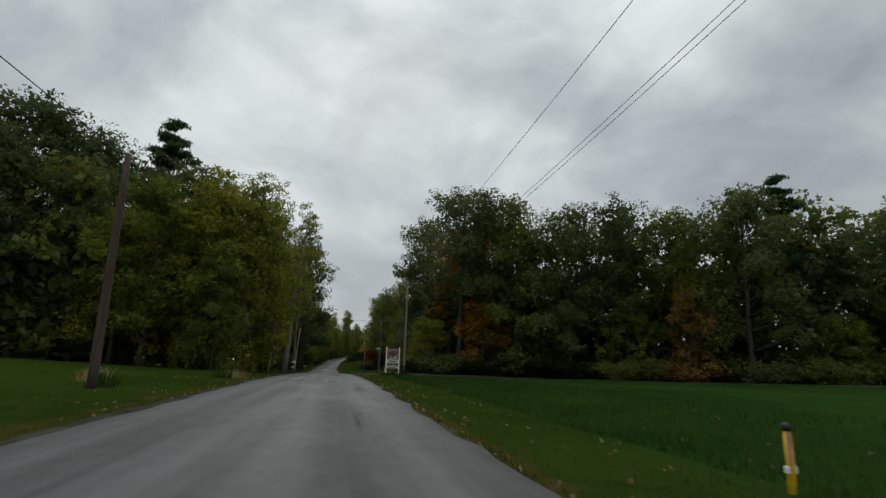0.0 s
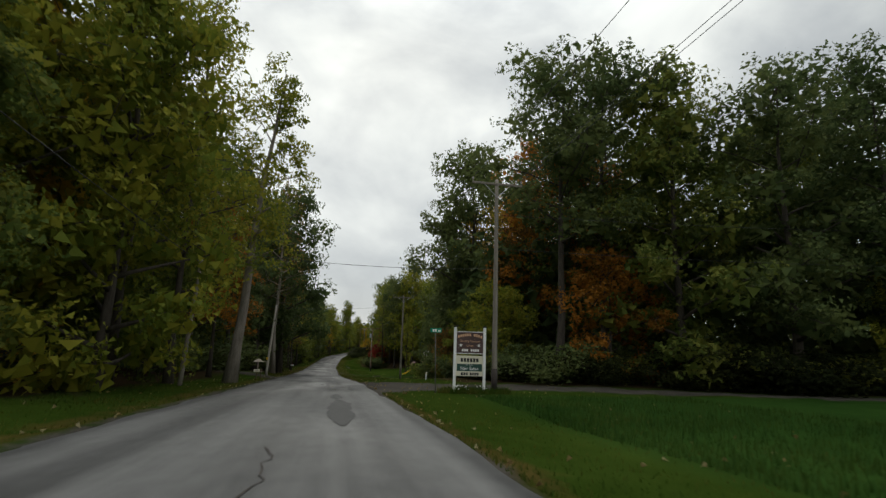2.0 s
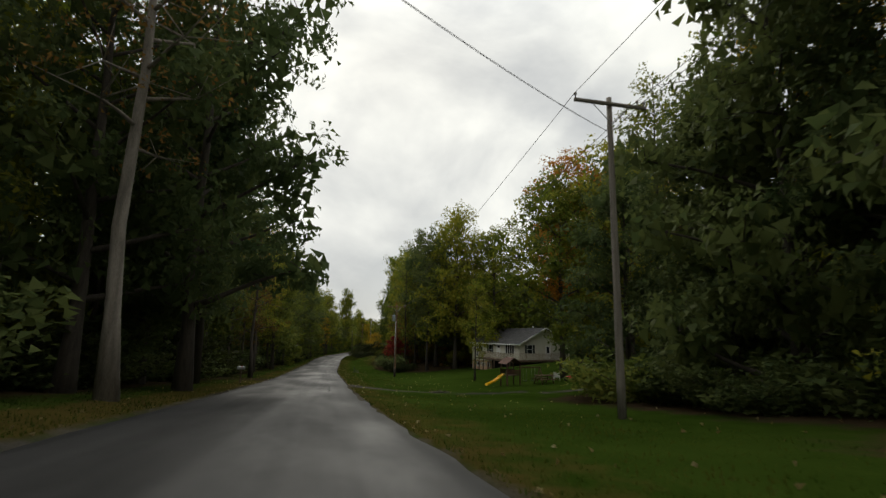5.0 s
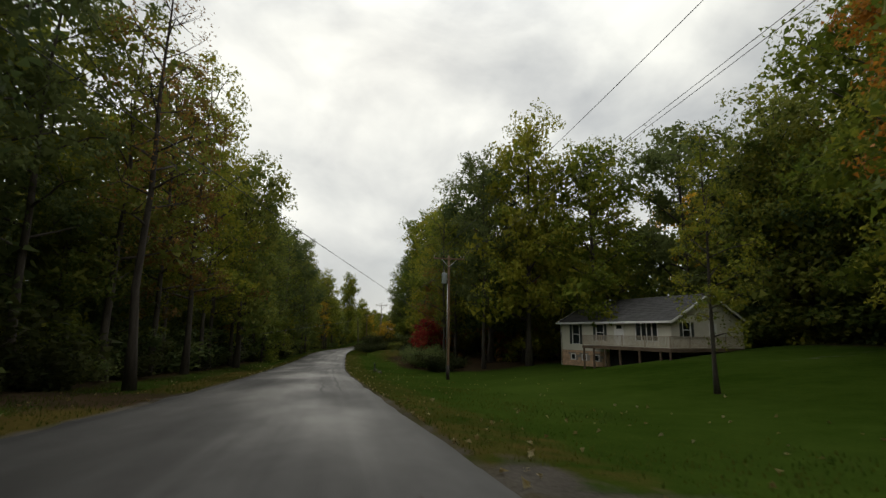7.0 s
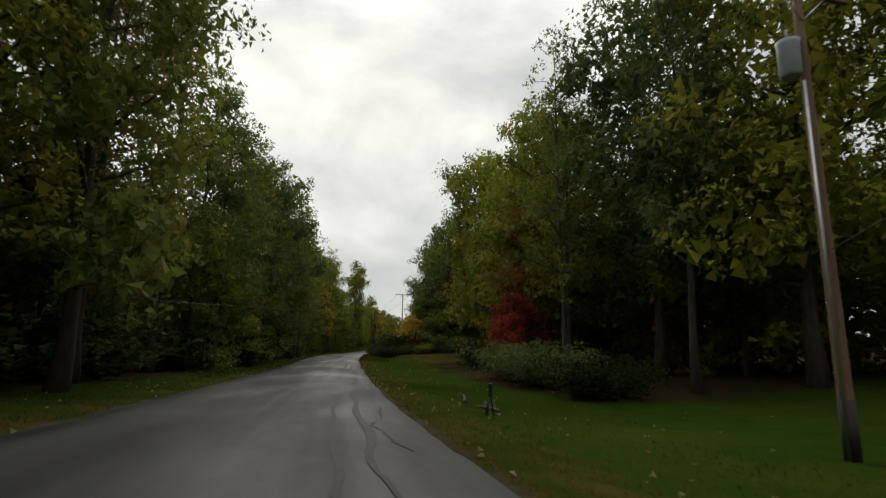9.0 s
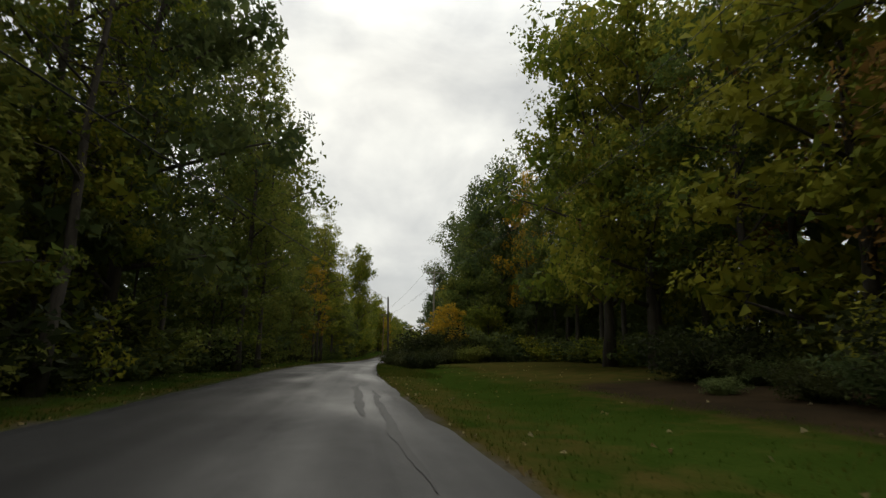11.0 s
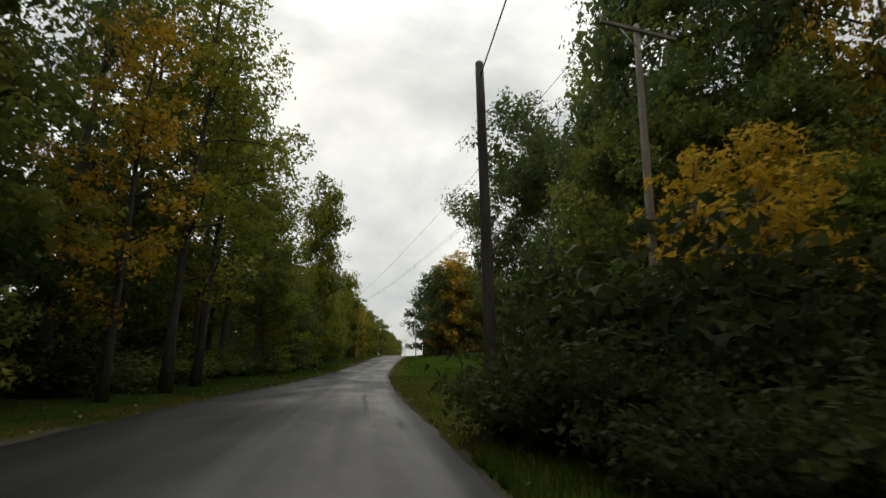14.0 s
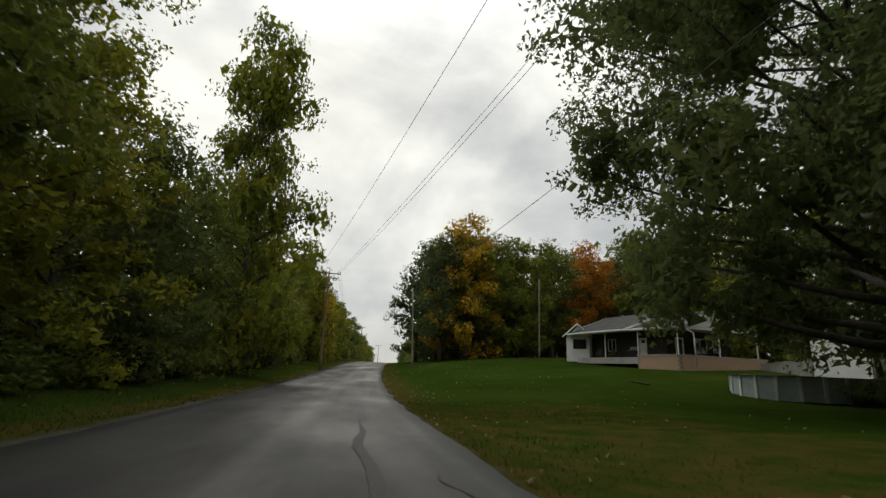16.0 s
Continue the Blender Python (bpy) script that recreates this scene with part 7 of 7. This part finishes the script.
for k, (wx, wy) in enumerate([(-6.6, 35.5), (-7.3, 36.6), (-6.1, 36.4), (-8.3, 21.0), (-9.3, 22.5), (-6.9, 34.2)]):
    weed_clump(wx, wy, 0.6, 110, 30 + k, "tall pale dry weeds on the verge", M_GRASSBLADE if k % 2 else M_FALLEN)
for k, (wx, wy) in enumerate([(6.3, 60.0), (6.9, 59.95), (7.4, 60.0), (8.5, 60.1), (5.9, 60.3)]):
    weed_clump(wx, wy, 0.4, 240, 40 + k, "low green weeds at the foot of the sign", M_GRASSBLADE)


def sign_flowers():
    """Small white blossoms among the leaves at the foot of the sign."""
    rng = np.random.default_rng(77)
    c = [(rng.uniform(6.0, 7.9), 59.9 + rng.uniform(-0.2, 0.2), 0) for _ in range(26)]
    c = [(x, y, land(x, y) + rng.uniform(0.2, 0.42)) for x, y, _ in c]
    v, f = leaf_cloud(c, np.full(len(c), 0.02), 2, 0.045, rng, slim=0.7)
    return tagged(new("flowers", mesh_of("flowers", v, f, [M_WHITE])), "small white flowers at the foot of the sign", "flowers", kind="stuff")


sign_flowers()


# ---- road wear: patches, cracks and puddles ----
def on_road(y, d):
    lx, lz, ls = lane(y)
    el, er = edges(y)
    c = (d - el) / (er - el)
    return float(lx + d * math.sqrt(1 + ls * ls)), y, float(lz + 0.06 * (1 - (2 * c - 1) ** 2) - 0.02)


def patch(name, y0, y1, d0, d1, seed, mat, lift=0.012, label="", category="", rough=0.12):
    """A ragged flat patch on the asphalt."""
    pr = random.Random(seed)
    n = max(16, int((y1 - y0) / 0.2))
    left, right = [], []
    for i in range(n + 1):
        t = i / n
        y = y0 + (y1 - y0) * t
        taper = min(1, 4 * t + 0.15, 4 * (1 - t) + 0.15)
        mid, half = (d0 + d1) / 2 + 1.5 * rough * noise.noise((y * 0.35, seed, 1)), (d1 - d0) / 2 * taper * (0.8 + 0.45 * noise.noise((y * 0.8, seed * 3.1, 4)) + (0.2 if y1 - y0 > 4 else 0.7) * noise.noise((y * 3.1, seed * 1.7, 8)))
        left.append((y, mid - half + pr.uniform(-rough, rough) * 0.12))
        right.append((y, mid + half + pr.uniform(-rough, rough) * 0.12))
    v = []
    for (ya, da), (yb, db) in zip(left, right):
        for q in range(4):
            x, y, z = on_road(ya, da + (db - da) * q / 3)
            v.append((x, y, z + lift + 0.012 * noise.noise((da * 0.8, ya * 0.3, 5))))
    f = [(i * 4 + q, i * 4 + q + 1, (i + 1) * 4 + q + 1, (i + 1) * 4 + q) for i in range(n) for q in range(3)]
    return tagged(new(name, mesh_of(name, v, f, [mat])), label, category, kind="structure")


patch("road_patch", 46.5, 54.5, -0.1, 0.75, 1, M_PATCH, label="dark tar patch in the asphalt", category="road patch")
patch("road_patch", 54.5, 58.0, 0.0, 0.5, 2, M_PATCH, label="dark tar patch in the asphalt", category="road patch")
hollow_rng = random.Random(61)
for k in range(30):
    y0, d0 = hollow_rng.uniform(60.5, 75), hollow_rng.uniform(-0.35, 0.55) if k % 3 else hollow_rng.uniform(-3.2, 1.6)
    patch("road_patch", y0, y0 + hollow_rng.uniform(0.35, 1.3), d0, d0 + hollow_rng.uniform(0.1, 0.34), 80 + k, M_PATCH, 0.012, "dark wet hollow in the broken asphalt", "road patch", 0.42)
for k, (y0, y1, d0, d1) in enumerate([(61.9, 62.1, 0.1, 0.32), (63.9, 64.06, -0.05, 0.2), (66, 66.18, 0.14, 0.3), (68.3, 68.5, 0.05, 0.25), (70.6, 70.8, 0.28, 0.42)]):
    patch("puddle", y0, y1, d0, d1, 20 + k, M_WATER, 0.018, "shallow rain puddle in a road hole", "puddle", 0.25)
for k, (y0, y1, d0, d1) in enumerate([(73, 82, 0.0, 0.28), (84, 90, 0.05, 0.25), (61.5, 66, 0.85, 1.35), (118, 126, 0.4, 0.6), (140, 158, -0.22, -0.06), (143, 160, 0.5, 0.66), (161, 176, 0.0, 0.16), (162, 178, 0.56, 0.74), (198, 212, 0.7, 0.95), (204, 216, 0.1, 0.45), (258, 268, 0.2, 0.42), (273, 292, 0.2, 0.42)]):
    patch("road_patch", y0, y1, d0, d1, 40 + k, M_PATCH, 0.012, "dark worn streak in the asphalt", "road patch", 0.13)


def crack(y0, d0, ln, seed):
    pr = random.Random(seed)
    v, f, y, d = [], [], y0, d0
    for k in range(int(ln / 0.25)):
        w = pr.uniform(0.006, 0.02)
        for s in (-1, 1):
            x_, y_, z_ = on_road(y, d + s * w)
            v.append((x_, y_, z_ + 0.014))
        if k:
            i = len(v) - 4
            f.append((i, i + 1, i + 3, i + 2))
        y += 0.25
        d += pr.uniform(-0.11, 0.11)
    return tagged(new("road_crack", mesh_of("road_crack", v, f, [M_TAR])), "dark crack in the asphalt", "road crack", kind="structure")


for k, (y, d, ln) in enumerate([(22, 1.0, 4), (26, 1.4, 3), (30, 1.2, 5), (35, 1.5, 4), (31, -3, 5), (55, 1.0, 5), (75, 1.2, 4), (84, 1.3, 3), (120, 1.0, 8), (148, 1.1, 6), (165, 1.2, 8), (207, 1.2, 5), (255, 1.0, 5), (280, 1.4, 5), (10, 0.6, 3), (40, -0.9, 4)]):
    crack(y, d, ln, 60 + k)


# ---- grass and fallen leaves ----
def grass_strip(name, y0, y1, side, wide, per_m, h, seed, label, start=0.0, mat=None, spread=1.6):
    """Blades of grass strewn over a verge, off the lanes and drives."""
    rng = np.random.default_rng(seed)
    n = int((y1 - y0) * per_m)
    y = rng.uniform(y0, y1, n)
    el, er = edges(y)
    d = (er + 0.1 + start + wide * rng.random(n) ** spread) if side > 0 else (el - 0.15 - wide * rng.random(n) ** 1.4)
    keep = np.array([zone(a, b)[2] < 0.45 for a, b in zip(np.round(d, 1), np.round(y, 1))])
    y, d = y[keep], d[keep]
    n = len(y)
    x = np.interp(y, GY, GX) + d * np.sqrt(1 + np.interp(y, GY, GS) ** 2)
    z = land_many(x, y) - 0.03
    a, lean, hh, w = rng.uniform(0, 6.28, n), rng.uniform(0.02, 0.1, n), h * rng.uniform(0.6, 1.6, n), rng.uniform(0.012, 0.03, n)
    ca, sa = np.cos(a), np.sin(a)
    verts = np.stack([np.stack([x - ca * w, y - sa * w, z - 0.05], 1), np.stack([x + ca * w, y + sa * w, z - 0.05], 1), np.stack([x - sa * lean, y + ca * lean, z + hh], 1)], 1).reshape(-1, 3)
    return tagged(new(name, mesh_of(name, verts, np.arange(n * 3).reshape(-1, 3), [mat or M_GRASSBLADE])), label, "grass", kind="stuff")


grass_strip("grass", -2, 300, 1, 8.0, 380, 0.075, 7, "short green grass on the verge")
grass_strip("field_crop", -2, 58, 1, 11.0, 620, 0.2, 10, "knee-high dark green hay crop", 4.2, M_CROP, 1.3)
grass_strip("long_grass", 224, 253, 1, 4.0, 520, 0.17, 9, "long rank weeds and grass beside the bend")
grass_strip("grass", -2, 300, -1, 4.5, 220, 0.08, 8, "short green grass on the verge")


def strewn_leaves():
    rng = np.random.default_rng(12)
    c = []
    for k in range(2300):
        y = float(rng.uniform(0, 340))
        d = float(edges(y)[1] + 0.1 + 14 * rng.random() ** 2.2) if rng.random() < 0.7 else float(edges(y)[0] - 0.1 - 4 * rng.random() ** 1.5)
        x, y, z = at(y, d)
        amp = max(0.0, min(1.0, (abs(d) - 2.5) / 6))
        c.append((x, y, z + 0.05 + amp * (0.10 * noise.noise((x * 0.25, y * 0.25, 0)) + 0.05 * noise.noise((x * 0.9, y * 0.9, 3)))))
    v, f = leaf_cloud(c, np.full(len(c), 0.02), 1, 0.1, rng)
    return tagged(new("fallen_leaves", mesh_of("fallen_leaves", v, f, [M_FALLEN])), "pale fallen leaves on the grass", "leaves", kind="stuff")


strewn_leaves()
